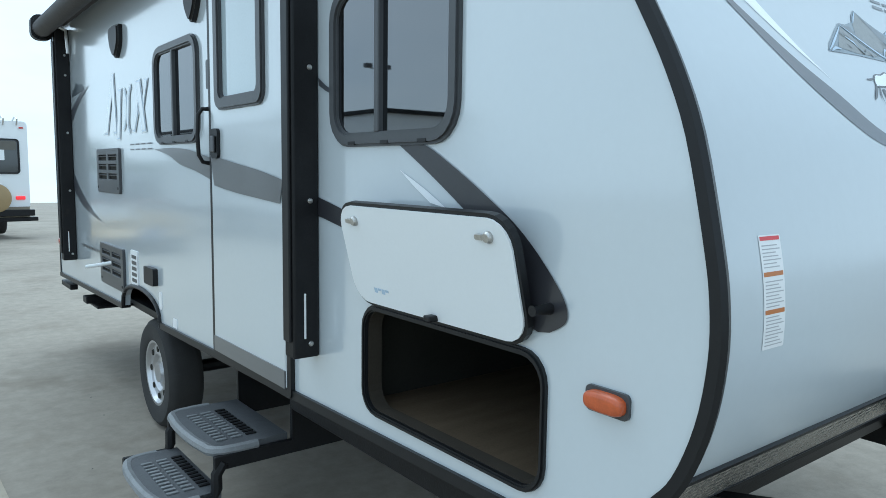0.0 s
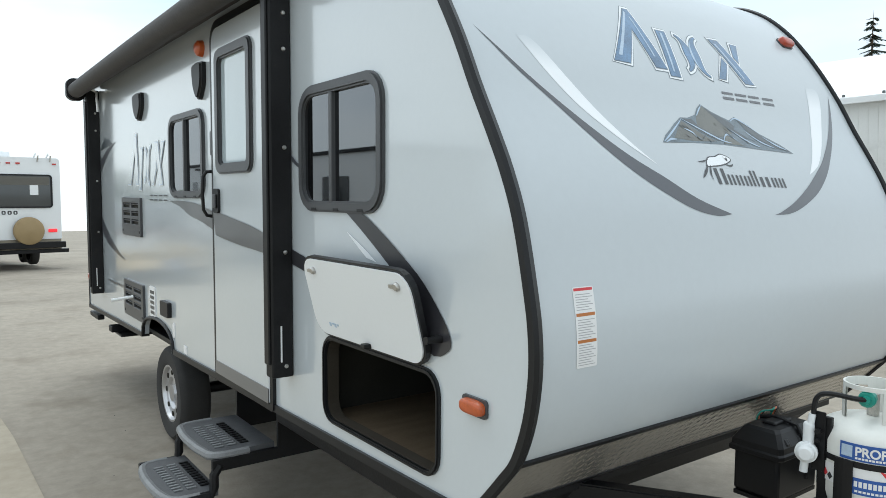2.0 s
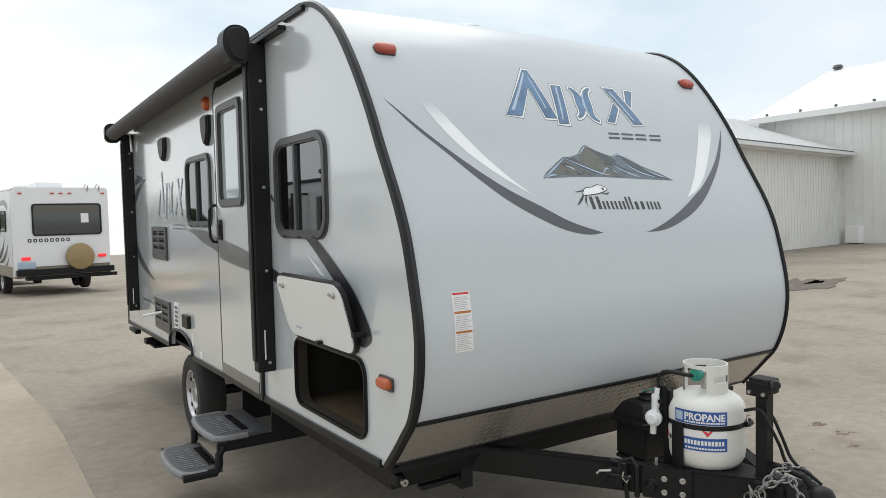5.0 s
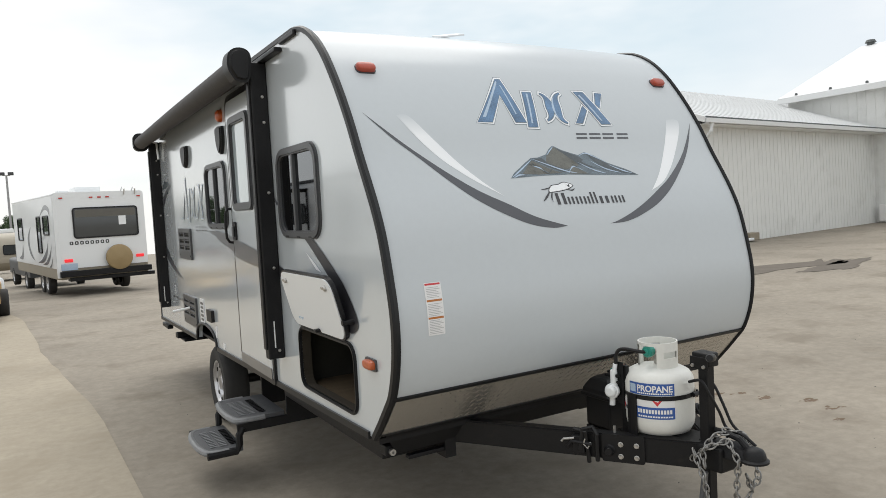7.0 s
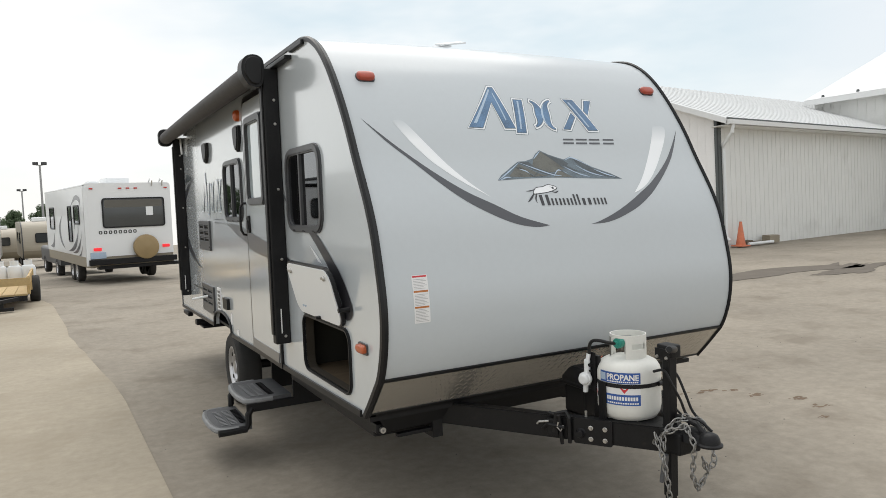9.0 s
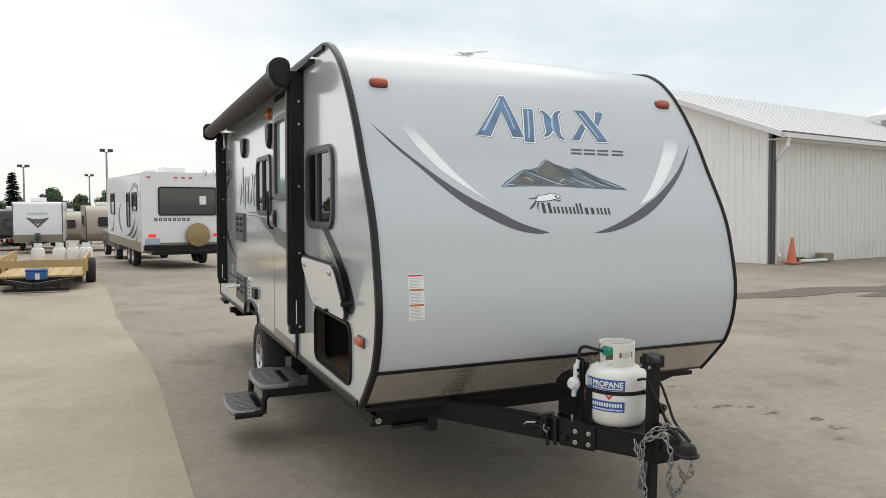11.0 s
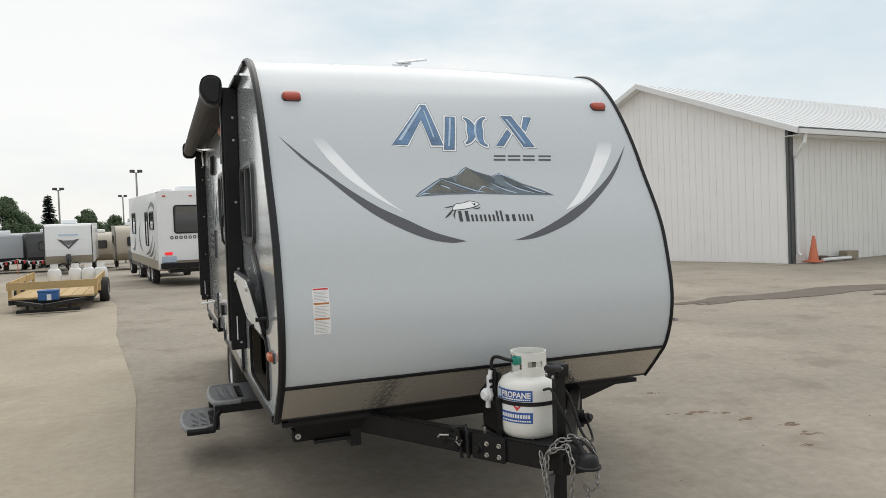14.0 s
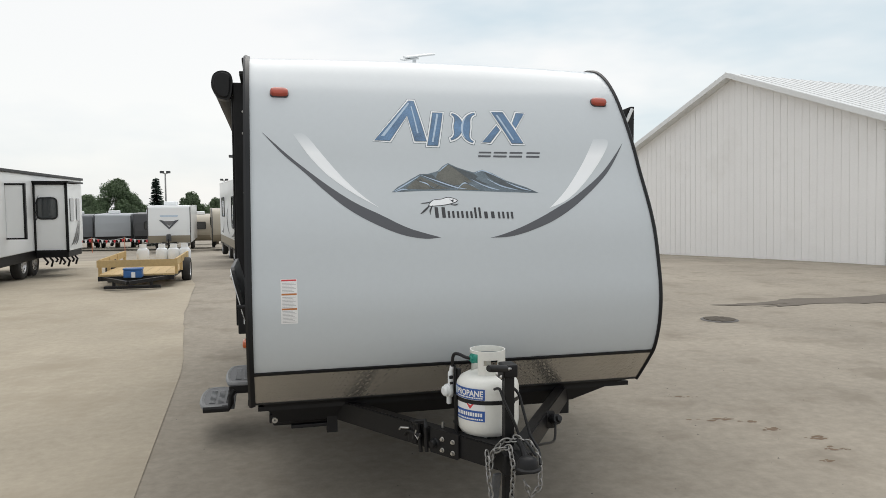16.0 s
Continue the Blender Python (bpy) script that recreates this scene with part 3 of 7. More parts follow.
# entrance door
y0, y1, z0, z1 = DOOR
bm = plate(B(), [rrect(y0 - 0.03, y1 + 0.03, z0 - 0.03, z1 + 0.035, (0.02, 0.02, 0.11, 0.11)), rrect(y0, y1, z0, z1, (0.01, 0.01, 0.08, 0.08))], side, 0.018, -0.02)
part("door_frame", bm, M_TRIM, rv, "black door surround")
DW = (1.93, 2.37, 1.87, 2.455)
bm = plate(B(), [rrect(y0 + 0.004, y1 - 0.004, z0 + 0.004, z1 - 0.004, (0.01, 0.01, 0.078, 0.078)), rrect(*DW, 0.05)], side, 0.022, -0.02)
bmesh.ops.bevel(bm, geom=[e for e in bm.edges if len(e.link_faces) == 2 and e.calc_face_angle(0) > 1.0 and all(v.co.x < -0.02 for v in e.verts)], offset=0.004, segments=1, affect="EDGES")
door = part("entry_door", bm, M_GEL, rv, "closed pale grey entry door with a tall window")
bm = plate(B(), [rrect(DW[0] - 0.03, DW[1] + 0.03, DW[2] - 0.03, DW[3] + 0.03, 0.06), rrect(DW[0] + 0.025, DW[1] - 0.025, DW[2] + 0.025, DW[3] - 0.025, 0.03)], side, 0.040, 0.0)
bmesh.ops.bevel(bm, geom=[e for e in bm.edges if len(e.link_faces) == 2 and e.calc_face_angle(0) > 1.0 and all(v.co.x < -0.035 for v in e.verts)], offset=0.008, segments=2, affect="EDGES")
part("door_window_frame", bm, M_GREYTRIM, door, smooth=True)
bm = plate(B(), [rrect(DW[0] + 0.02, DW[1] - 0.02, DW[2] + 0.02, DW[3] - 0.02, 0.03)], side, 0.018, 0.01)
part("door_pane", bm, M_FROST, door, "pale obscured door glass")
bm = plate(B(), [rrect(y0 + 0.006, y1 - 0.006, z0 + 0.005, z0 + 0.075, 0.004)], side, 0.026, 0.02)
part("door_threshold", bm, M_BANDG, door, "grey scuff strip")
bm = plate(B(), [rrect(2.375, 2.455, 1.635, 1.765, 0.02)], side, 0.036, 0.02)
part("door_latch", bm, M_PLASTIC, door, "black paddle latch")
bm = box(B(), -0.047, -0.037, 2.393, 2.437, 1.66, 1.735, bev=0.006)
part("latch_paddle", bm, M_GREYTRIM, door)
bm = tube(B(), [(-0.002, 2.555, 1.86), (-0.035, 2.558, 1.857), (-0.052, 2.56, 1.83), (-0.056, 2.562, 1.74), (-0.052, 2.562, 1.65), (-0.035, 2.56, 1.62), (-0.002, 2.56, 1.614)], 0.0095, 10)
part("grab_handle", bm, M_PLASTIC, rv, "black folding grab handle", smooth=True)
bm = plate(B(), [rrect(2.535, 2.585, 1.95, 2.08, 0.01)], side, 0.004, 0.0)
part("handle_plate", bm, M_GREYTRIM, rv)

# baggage opening: black rim and the hatch folded up
HY0, HY1, HZ0, HZ1 = HATCH
bm = plate(B(), [rrect(HY0 - 0.013, HY1 + 0.013, HZ0 - 0.013, HZ1 + 0.016, 0.08), rrect(HY0 + 0.003, HY1 - 0.003, HZ0 + 0.003, HZ1 - 0.003, 0.067)], side, 0.014, -0.004)
bmesh.ops.bevel(bm, geom=[e for e in bm.edges if len(e.link_faces) == 2 and e.calc_face_angle(0) > 1.0 and all(v.co.x < -0.012 for v in e.verts)], offset=0.005, segments=2, affect="EDGES")
part("hatch_rim", bm, M_TRIM, rv, "black gasketed hatch rim", smooth=True)
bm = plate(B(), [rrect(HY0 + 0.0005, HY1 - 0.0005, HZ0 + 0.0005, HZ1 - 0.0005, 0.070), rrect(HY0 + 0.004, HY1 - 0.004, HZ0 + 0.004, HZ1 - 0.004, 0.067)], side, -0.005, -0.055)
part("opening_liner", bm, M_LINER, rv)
HA = radians(14)           # how far the raised hatch leans out


def lid(y, v, d):
    return Vector((-0.020 - v * math.sin(HA) - d * math.cos(HA), y, 1.195 + v * math.cos(HA) - d * math.sin(HA)))


LIDH = 0.312
bm = plate(B(), [rrect(0.450, 1.229, -0.016, LIDH, 0.08)], lid, 0.0, -0.020)
hatch = part("baggage_hatch", bm, M_TRIM, rv, "raised baggage hatch, white inside, black edge")
bm = plate(B(), [rrect(0.459, 1.220, -0.006, LIDH - 0.010, 0.073)], lid, 0.006, 0.0005)
part("inner_panel", bm, M_WHITEP, hatch, "white inner panel")
for yy in (0.53, 1.13):
    bm = B()
    c = lid(yy, LIDH - 0.055, 0.006)
    mm = Matrix.Translation(c) @ Euler((0, -math.pi / 2 - HA, 0)).to_matrix().to_4x4()
    lathe(bm, [(0.0, 0.012), (0.011, 0.012), (0.015, 0.006), (0.015, 0.0)], 16, mm)
    knob = part("thumb_latch", bm, M_CHROME, hatch, "zinc thumb latch")
    bm = plate(B(), [rrect(yy + 0.010, yy + 0.042, LIDH - 0.062, LIDH - 0.049, 0.005)], lid, 0.016, 0.008)
    part("latch_bar", bm, M_CHROME, hatch)
bm = box(B(), -0.055, -0.02, 0.80, 0.83, 1.188, 1.205, bev=0.004)
part("hinge_stop", bm, M_PLASTIC, hatch)
for k in range(4):
    bm = plate(B(), [[(1.10 - 0.02 * k, 0.035 + 0.008 * (k % 2)), (1.085 - 0.02 * k, 0.035 + 0.008 * (k % 2)), (1.085 - 0.02 * k, 0.05), (1.10 - 0.02 * k, 0.05)]], lid, 0.0075, 0.006)
    part("maker_mark_bar", bm, M_BLUEL, hatch)
bm = tube(B(), [(-0.004, 0.41, 1.285), (-0.05, 0.41, 1.285), (-0.062, 0.41, 1.285)], 0.012, 12, radii=[0.014, 0.010, 0.013])
part("hatch_catch", bm, M_PLASTIC, rv, "black magnetic hatch catch", smooth=True)


# lamps on the wall and nose
def dome_lens(place, u, v, w, h, d0, d1):
    """A rounded lamp lens: oblong rings that close over a low dome."""
    bm = B()
    rings = []
    for k, q in ((1.0, 0.0), (1.0, 0.45), (0.96, 0.66), (0.88, 0.82), (0.72, 0.94), (0.4, 1.0)):
        rings.append([])
        for i in range(28):
            t = 2 * math.pi * i / 28
            c, sn = math.cos(t), math.sin(t)
            uu = abs(c) ** 0.55 * (1 if c > 0 else -1) * (w / 2 - (1 - k) * h / 2)
            vv = abs(sn) ** 0.7 * (1 if sn > 0 else -1) * h / 2 * k
            rings[-1].append(bm.verts.new(place(u + uu, v + vv, d0 + (d1 - d0) * q)))
    for p, r in zip(rings, rings[1:]):
        for i in range(28):
            bm.faces.new((p[i], p[(i + 1) % 28], r[(i + 1) % 28], r[i]))
    bm.faces.new(rings[-1])
    bmesh.ops.recalc_face_normals(bm, faces=bm.faces)
    return bm


def lamp_side(y, z, w, h, d, mat, label):
    bm = plate(B(), [rrect(y - w / 2 - 0.006, y + w / 2 + 0.006, z - h / 2 - 0.006, z + h / 2 + 0.006, h * 0.3)], side, 0.008, 0.0)
    base = part("marker_lamp", bm, M_GREYTRIM, rv, label)
    bm = dome_lens(side, y, z, w, h, 0.008, d)
    part("lens", bm, mat, base, smooth=True)


lamp_side(0.236, 1.112, 0.104, 0.045, 0.030, M_AMBER, "amber side marker lamp")
lamp_side(REAR - 0.12, 0.95, 0.10, 0.06, 0.03, M_RED, "red side marker lamp")
for x in (0.194, W - 0.145):
    z = 2.490
    bm = plate(B(), [rrect(x - 0.053, x + 0.053, z - 0.025, z + 0.025, 0.020)], front, 0.006, -0.004)
    base = part("clearance_lamp", bm, M_GREYTRIM, rv, "amber roof-edge clearance lamp")
    bm = dome_lens(front, x, z, 0.100, 0.044, 0.006, 0.030)
    part("lens", bm, M_CLEAR, base, smooth=True)
bm = lathe(B(), [(0.0, 0.042), (0.025, 0.040), (0.042, 0.026), (0.047, 0.0)], 20, Matrix.Translation((0, 2.70, 2.545)) @ Euler((0, -math.pi / 2, 0)).to_matrix().to_4x4())
part("porch_lamp", bm, M_AMBER, rv, "round amber porch lamp", smooth=True)


# outside loudspeakers, shield-shaped
def speaker(y, z, w, h):
    loop = smooth_line([(y - w / 2, z + h / 2), (y + w / 2, z + h / 2), (y + w / 2, z), (y + w * 0.3, z - h * 0.3), (y, z - h / 2), (y - w * 0.3, z - h * 0.3), (y - w / 2, z), (y - w / 2, z + h / 2)], 4)[:-1]
    bm = plate(B(), [loop], side, 0.034, 0.0)
    bmesh.ops.bevel(bm, geom=[e for e in bm.edges if len(e.link_faces) == 2 and e.calc_face_angle(0) > 1.0 and all(v.co.x < -0.03 for v in e.verts)], offset=0.012, segments=3, affect="EDGES")
    part("outdoor_speaker", bm, M_PLASTIC, rv, "black shield-shaped outdoor speaker", smooth=True)


speaker(4.10, 2.355, 0.20, 0.19)
speaker(2.715, 2.365, 0.155, 0.20)


# louvred vents
def vent(y0, y1, z0, z1, rows):
    """A moulded panel with two columns of slots over a plain lower band."""
    mid, zt, zb = (y0 + y1) / 2, z1 - 0.028, z0 + 0.078
    step = (zt - zb) / rows
    holes = []
    for k in range(rows):
        for a, b in ((y0 + 0.055, mid - 0.025), (mid + 0.025, y1 - 0.055)):
            holes.append(rrect(a, b, zb + k * step + 0.012, zb + (k + 1) * step - 0.012, 0.006, 2))
    bm = plate(B(), [rrect(y0, y1, z0, z1, 0.02)] + holes, side, 0.018, 0.0)
    bmesh.ops.bevel(bm, geom=[e for e in bm.edges if len(e.link_faces) == 2 and e.calc_face_angle(0) > 1.0 and all(v.co.x < -0.012 for v in e.verts)], offset=0.003, segments=1, affect="EDGES")
    v = part("vent", bm, M_GREYTRIM, rv, "dark grey louvred appliance vent")
    bm = plate(B(), [rrect(y0 + 0.03, y1 - 0.03, z0 + 0.06, z1 - 0.015, 0.01)], side, 0.003, 0.001)
    part("backing", bm, M_DARKIN, v)
    for k in range(rows):
        z = zb + k * step
        bm = box(B(), -0.016, -0.005, y0 + 0.05, y1 - 0.05, z + step * 0.62, z + step * 0.70)
        bmesh.ops.rotate(bm, cent=(-0.01, 0, z + step * 0.66), matrix=Euler((0, radians(-35), 0)).to_matrix(), verts=bm.verts)
        part("louvre", bm, M_GREYTRIM, v)
    for yy in (y0 + 0.03, y1 - 0.03):
        bm = lathe(B(), [(0.0, 0.004), (0.008, 0.003), (0.010, 0.0)], 10, Matrix.Translation((-0.018, yy, z0 + 0.035)) @ Euler((0, -math.pi / 2, 0)).to_matrix().to_4x4())
        part("screw", bm, M_PLASTIC, v)
    return v


vent(4.12, 4.70, 1.42, 1.71, 3)
low = vent(4.10, 4.70, 0.79, 1.07, 3)
bm = tube(B(), [(-0.01, 4.40, 0.955), (-0.10, 4.46, 0.935), (-0.15, 4.50, 0.925)], 0.012, 8)
part("exhaust_spout", bm, M_WHITEP, low, "white relief spout")
bm = plate(B(), [rrect(3.81, 3.955, 0.87, 1.085, 0.012)], side, 0.006, 0.0)
lab = part("notice_label", bm, M_LABELW, rv, "grey and white notice label")
for k in range(5):
    bm = plate(B(), [rrect(3.83, 3.93, 0.89 + k * 0.036, 0.912 + k * 0.036, 0.002)], side, 0.0075, 0.006)
    part("print_bar", bm, M_GREYTRIM, lab)
bm = plate(B(), [rrect(3.42, 3.60, 0.925, 1.025, 0.012)], side, 0.028, 0.0)
part("power_inlet", bm, M_PLASTIC, rv, "black power inlet cover")
bm = plate(B(), [rrect(3.35, 3.40, 0.80, 0.90, 0.02)], side, 0.003, 0.0)
part("small_sticker", bm, M_LABELW, rv)
bm = plate(B(), [rrect(3.10, 3.16, 0.74, 0.79, 0.004)], side, 0.003, 0.0)
part("small_sticker", bm, M_LABELW, rv)


# decals
def decal(loop, place, mat, name, d=0.0035, label="", slices=0.0):
    bm = plate(B(), [loop], place, d * 0.35 if place is front else d, None, slices=slices)
    return part(name, bm, mat, rv, label)


def crescent(top, low):
    return smooth_line(top, 5) + smooth_line(low, 5)[::-1][1:-1]


FS = 0.03
decal(crescent([(0.09, 2.257), (0.221, 2.132), (0.337, 2.034), (0.454, 1.943), (0.577, 1.862), (0.713, 1.795), (0.855, 1.725), (1.03, 1.672)], [(0.09, 2.257), (0.194, 2.137), (0.307, 2.034), (0.417, 1.928), (0.533, 1.831), (0.664, 1.754), (0.809, 1.692), (0.939, 1.667), (1.03, 1.672)]), front, M_BAND, "nose_swoosh", slices=FS, label="charcoal crescent graphic")
decal(crescent([(1.31, 1.666), (1.375, 1.68), (1.491, 1.718), (1.623, 1.773), (1.742, 1.831), (1.877, 1.901), (2.08, 2.04), (2.264, 2.226)], [(1.31, 1.666), (1.432, 1.671), (1.568, 1.705), (1.728, 1.768), (1.904, 1.874), (2.114, 2.04), (2.264, 2.226)]), front, M_BAND, "nose_swoosh", slices=FS)
decal(crescent([(0.262, 2.245), (0.325, 2.243), (0.418, 2.125), (0.518, 2.000), (0.617, 1.902), (0.705, 1.835)], [(0.262, 2.245), (0.332, 2.135), (0.415, 2.036), (0.497, 1.966), (0.583, 1.906), (0.705, 1.835)]), front, M_FLASH_FADE, "nose_flash", d=0.0025, slices=FS, label="white flash graphic fading upwards")
decal(crescent([(1.690, 1.827), (1.81, 1.926), (1.949, 2.077), (2.071, 2.244)], [(1.690, 1.827), (1.815, 1.877), (1.963, 1.990), (2.104, 2.137), (2.165, 2.238), (2.071, 2.244)]), front, M_FLASH_FADE, "nose_flash", d=0.0025, slices=FS)

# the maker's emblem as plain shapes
def grown(loop, g):
    """The loop moved out by g along its corners, whichever way round it runs."""
    area = sum(a[0] * b[1] - b[0] * a[1] for a, b in zip(loop, loop[1:] + loop[:1]))
    sg = 1 if area > 0 else -1
    out = []
    for i, p in enumerate(loop):
        a, b = Vector(loop[i - 1]), Vector(loop[(i + 1) % len(loop)])
        p = Vector(p)
        d0, d1 = (p - a).normalized(), (b - p).normalized()
        n0, n1 = Vector((d0.y, -d0.x)), Vector((d1.y, -d1.x))
        m = n0 + n1
        m = m / max(m.length_squared / 2, 0.9) if m.length > 1e-6 else n0
        out.append(tuple(p + sg * g * m))
    return out


def arc(cx, cz, rx, rz, a0, a1, thick, thin, lean_by, n=18):
    """A swelling bow: an arc of an ellipse, thick in its middle and thin at its ends."""
    outer, inner = [], []
    for k in range(n + 1):
        t = radians(a0 + (a1 - a0) * k / n)
        w = thin + (thick - thin) * math.sin(math.pi * k / n) ** 1.3
        for lst, sc in ((outer, 0.0), (inner, w)):
            z = cz + (rz - sc * 0.55) * math.sin(t)
            lst.append((cx + (rx - sc) * math.cos(t) + lean_by * (z - cz), z))
    return outer + inner[::-1]


EMBLEM = [
    [(0.712, 2.216), (0.800, 2.216), (0.922, 2.372), (0.948, 2.216), (1.014, 2.216), (0.974, 2.465), (0.945, 2.465)],
    [(1.080, 2.392), (1.018, 2.190), (1.078, 2.190), (1.138, 2.392)],
    arc(1.165, 2.308, 0.082, 0.084, -78, 78, 0.052, 0.012, 0.20),
    arc(1.330, 2.304, 0.090, 0.094, 100, 260, 0.052, 0.012, 0.24),
    [(1.352, 2.214), (1.400, 2.214), (1.474, 2.292), (1.460, 2.318)],
    [(1.448, 2.406), (1.536, 2.210), (1.606, 2.210), (1.518, 2.406)],
    [(1.566, 2.334), (1.580, 2.308), (1.656, 2.402), (1.606, 2.402)],
]
for i, lp in enumerate(EMBLEM):
    for g, mt, nm, d in ((0.0145, M_ROCK2, "emblem_shadow", 0.0007), (0.0115, M_BANDW, "emblem_outline", 0.0013), (0.0035, M_ROCK2, "emblem_line", 0.0019), (0.0, M_BLUE, "emblem_shape", 0.0025)):
        bm = plate(B(), [grown(lp, g)], front, d + 0.00006 * i, None, slices=FS)
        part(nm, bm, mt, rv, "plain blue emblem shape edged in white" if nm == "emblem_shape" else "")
for lp in ([(0.752, 2.242), (0.772, 2.242), (0.946, 2.448), (0.940, 2.455)], [(1.046, 2.210), (1.056, 2.210), (1.112, 2.384), (1.100, 2.384)], [(1.470, 2.388), (1.484, 2.388), (1.554, 2.230), (1.544, 2.230)],
           [(0.966, 2.262), (0.975, 2.262), (0.958, 2.430), (0.952, 2.430)], arc(1.318, 2.304, 0.082, 0.088, 130, 230, 0.014, 0.004, 0.24, 8)):
    decal(lp, front, M_BLUEL, "emblem_glint", d=0.0092, slices=FS)
for u0, u1 in ((1.310, 1.386), (1.402, 1.484), (1.500, 1.580), (1.606, 1.690)):
    for v0, v1 in ((2.124, 2.135), (2.147, 2.157)):
        lean = 0.3 * (v0 - 2.12)
        decal([(u0 + lean, v0), (u1 + lean, v0), (u1 + lean + 0.003, v1), (u0 + lean + 0.003, v1)], front, M_BAND, "subtitle_bar", d=0.004)
# mountain picture: rock faces, shaded flanks and pale ridge lines
PEAK = [(0.782, 1.920), (0.815, 1.948), (0.853, 1.968), (0.900, 1.995), (0.953, 2.022), (1.000, 2.024), (1.059, 2.040), (1.090, 2.068), (1.124, 2.087), (1.175, 2.062), (1.225, 2.046), (1.272, 2.033), (1.323, 2.050), (1.378, 2.030), (1.455, 1.987), (1.567, 1.949), (1.642, 1.914)]
decal(PEAK + [(1.401, 1.921), (1.151, 1.930), (0.962, 1.928)], front, M_ROCK2, "mountain_picture", slices=FS, label="grey-blue mountain graphic")
for i, (lp, mt) in enumerate((
        ([(1.035, 1.992), (1.060, 2.034), (1.124, 2.080), (1.172, 2.056), (1.215, 2.012), (1.250, 1.978), (1.160, 1.958), (1.090, 1.968)], M_ROCK3),
        ([(0.862, 1.940), (0.905, 1.975), (0.952, 2.008), (1.000, 1.985), (1.062, 1.955), (1.118, 1.940), (0.962, 1.934)], M_ROCK3),
        ([(0.957, 2.017), (1.022, 2.020), (1.050, 1.992), (1.132, 1.960), (1.205, 1.944), (1.125, 1.944), (1.035, 1.974)], M_ROCK1),
        ([(1.132, 2.076), (1.180, 2.054), (1.268, 2.026), (1.352, 1.962), (1.298, 1.964), (1.222, 2.004)], M_ROCK1),
        ([(1.330, 2.040), (1.378, 2.022), (1.455, 1.980), (1.560, 1.944), (1.622, 1.920), (1.520, 1.932), (1.420, 1.962), (1.362, 1.996)], M_ROCK1),
        ([(1.160, 1.934), (1.205, 1.972), (1.250, 1.950), (1.290, 1.930)], M_ROCK3),
        ([(1.275, 1.995), (1.325, 2.036), (1.352, 1.990), (1.400, 1.950), (1.340, 1.965)], M_ROCK2))):
    decal(lp, front, mt, "mountain_face", d=0.0045 + 0.0003 * i, slices=FS)
for i, ln in enumerate(([(0.790, 1.924), (0.853, 1.960), (0.953, 2.015)], [(0.800, 1.922), (0.838, 1.938), (0.872, 1.936)], [(0.953, 2.018), (1.050, 1.984), (1.150, 1.950), (1.215, 1.938)], [(1.062, 2.036), (1.092, 2.062), (1.124, 2.082)], [(1.155, 1.936), (1.205, 1.975), (1.262, 1.950)],
                        [(1.275, 2.028), (1.323, 2.046), (1.378, 2.026), (1.455, 1.984)], [(1.250, 1.992), (1.330, 1.955), (1.410, 1.930)], [(1.340, 1.998), (1.420, 1.958), (1.520, 1.930)], [(0.940, 1.982), (0.985, 1.970), (1.000, 1.950)], [(1.455, 1.976), (1.530, 1.948), (1.600, 1.926)])):
    up = smooth_line(ln, 5)
    n = len(up) - 1
    decal(up + [(u, v - 0.0065 * math.sin(math.pi * k / n) - 0.0008) for k, (u, v) in enumerate(up)][::-1], front, M_BLUEL, "mountain_ridge", d=0.0068 + 0.0002 * i, slices=FS)
rs = random.Random(31)
for k in range(26):
    u = rs.uniform(0.85, 1.58)
    top = float(np.interp(u, [p[0] for p in PEAK], [p[1] for p in PEAK]))
    v = rs.uniform(1.93, max(1.932, top - 0.012))
    ln, wd = rs.uniform(0.020, 0.055), rs.uniform(0.002, 0.005)
    dn = -0.62 if rs.random() < 0.75 else 0.55
    quad = [(u, v), (u + ln * 0.5, v + dn * ln * 0.5 + wd), (u + ln, v + dn * ln), (u + ln * 0.45, v + dn * ln * 0.5 - wd)]
    if any(q[1] < 1.934 or q[1] > float(np.interp(q[0], [p[0] for p in PEAK], [p[1] for p in PEAK])) - 0.006 or q[0] > 1.60 for q in quad):
        continue
    warm = 1.05 < u < 1.25 and rs.random() < 0.5
    decal(quad, front, M_ROCK3 if warm else rs.choice((M_ROCK1, M_ROCK1, M_ROCK2, M_BANDG)), "mountain_facet", d=0.0095 + 0.00003 * k, slices=FS)

# word mark and running-figure emblem as plain bars and shapes
FIG = smooth_line([(0.978, 1.842), (1.005, 1.872), (1.055, 1.878), (1.090, 1.888), (1.120, 1.884), (1.146, 1.872), (1.112, 1.858), (1.070, 1.850), (1.030, 1.846), (0.978, 1.842)], 3)[:-1]
decal(grown(FIG, 0.004), front, M_INK, "emblem_streak", d=0.0040)
decal(FIG, front, M_BANDW, "emblem_streak", d=0.0050)
for ln, wd in (([(0.935, 1.858), (0.965, 1.862), (1.000, 1.868)], 0.004), ([(0.985, 1.848), (0.955, 1.826), (0.926, 1.800)], 0.008), ([(1.000, 1.846), (0.980, 1.818), (0.985, 1.792)], 0.008), ([(1.095, 1.856), (1.125, 1.850), (1.150, 1.856)], 0.005), ([(1.098, 1.886), (1.112, 1.874), (1.124, 1.880)], 0.010)):
    up = smooth_line(ln, 4)
    n = len(up) - 1
    decal(up + [(u + wd * math.sin(math.pi * k / n) * 0.6 + 0.001, v - wd * math.sin(math.pi * k / n) - 0.001) for k, (u, v) in enumerate(up)][::-1], front, M_INK, "emblem_streak", d=0.0062)
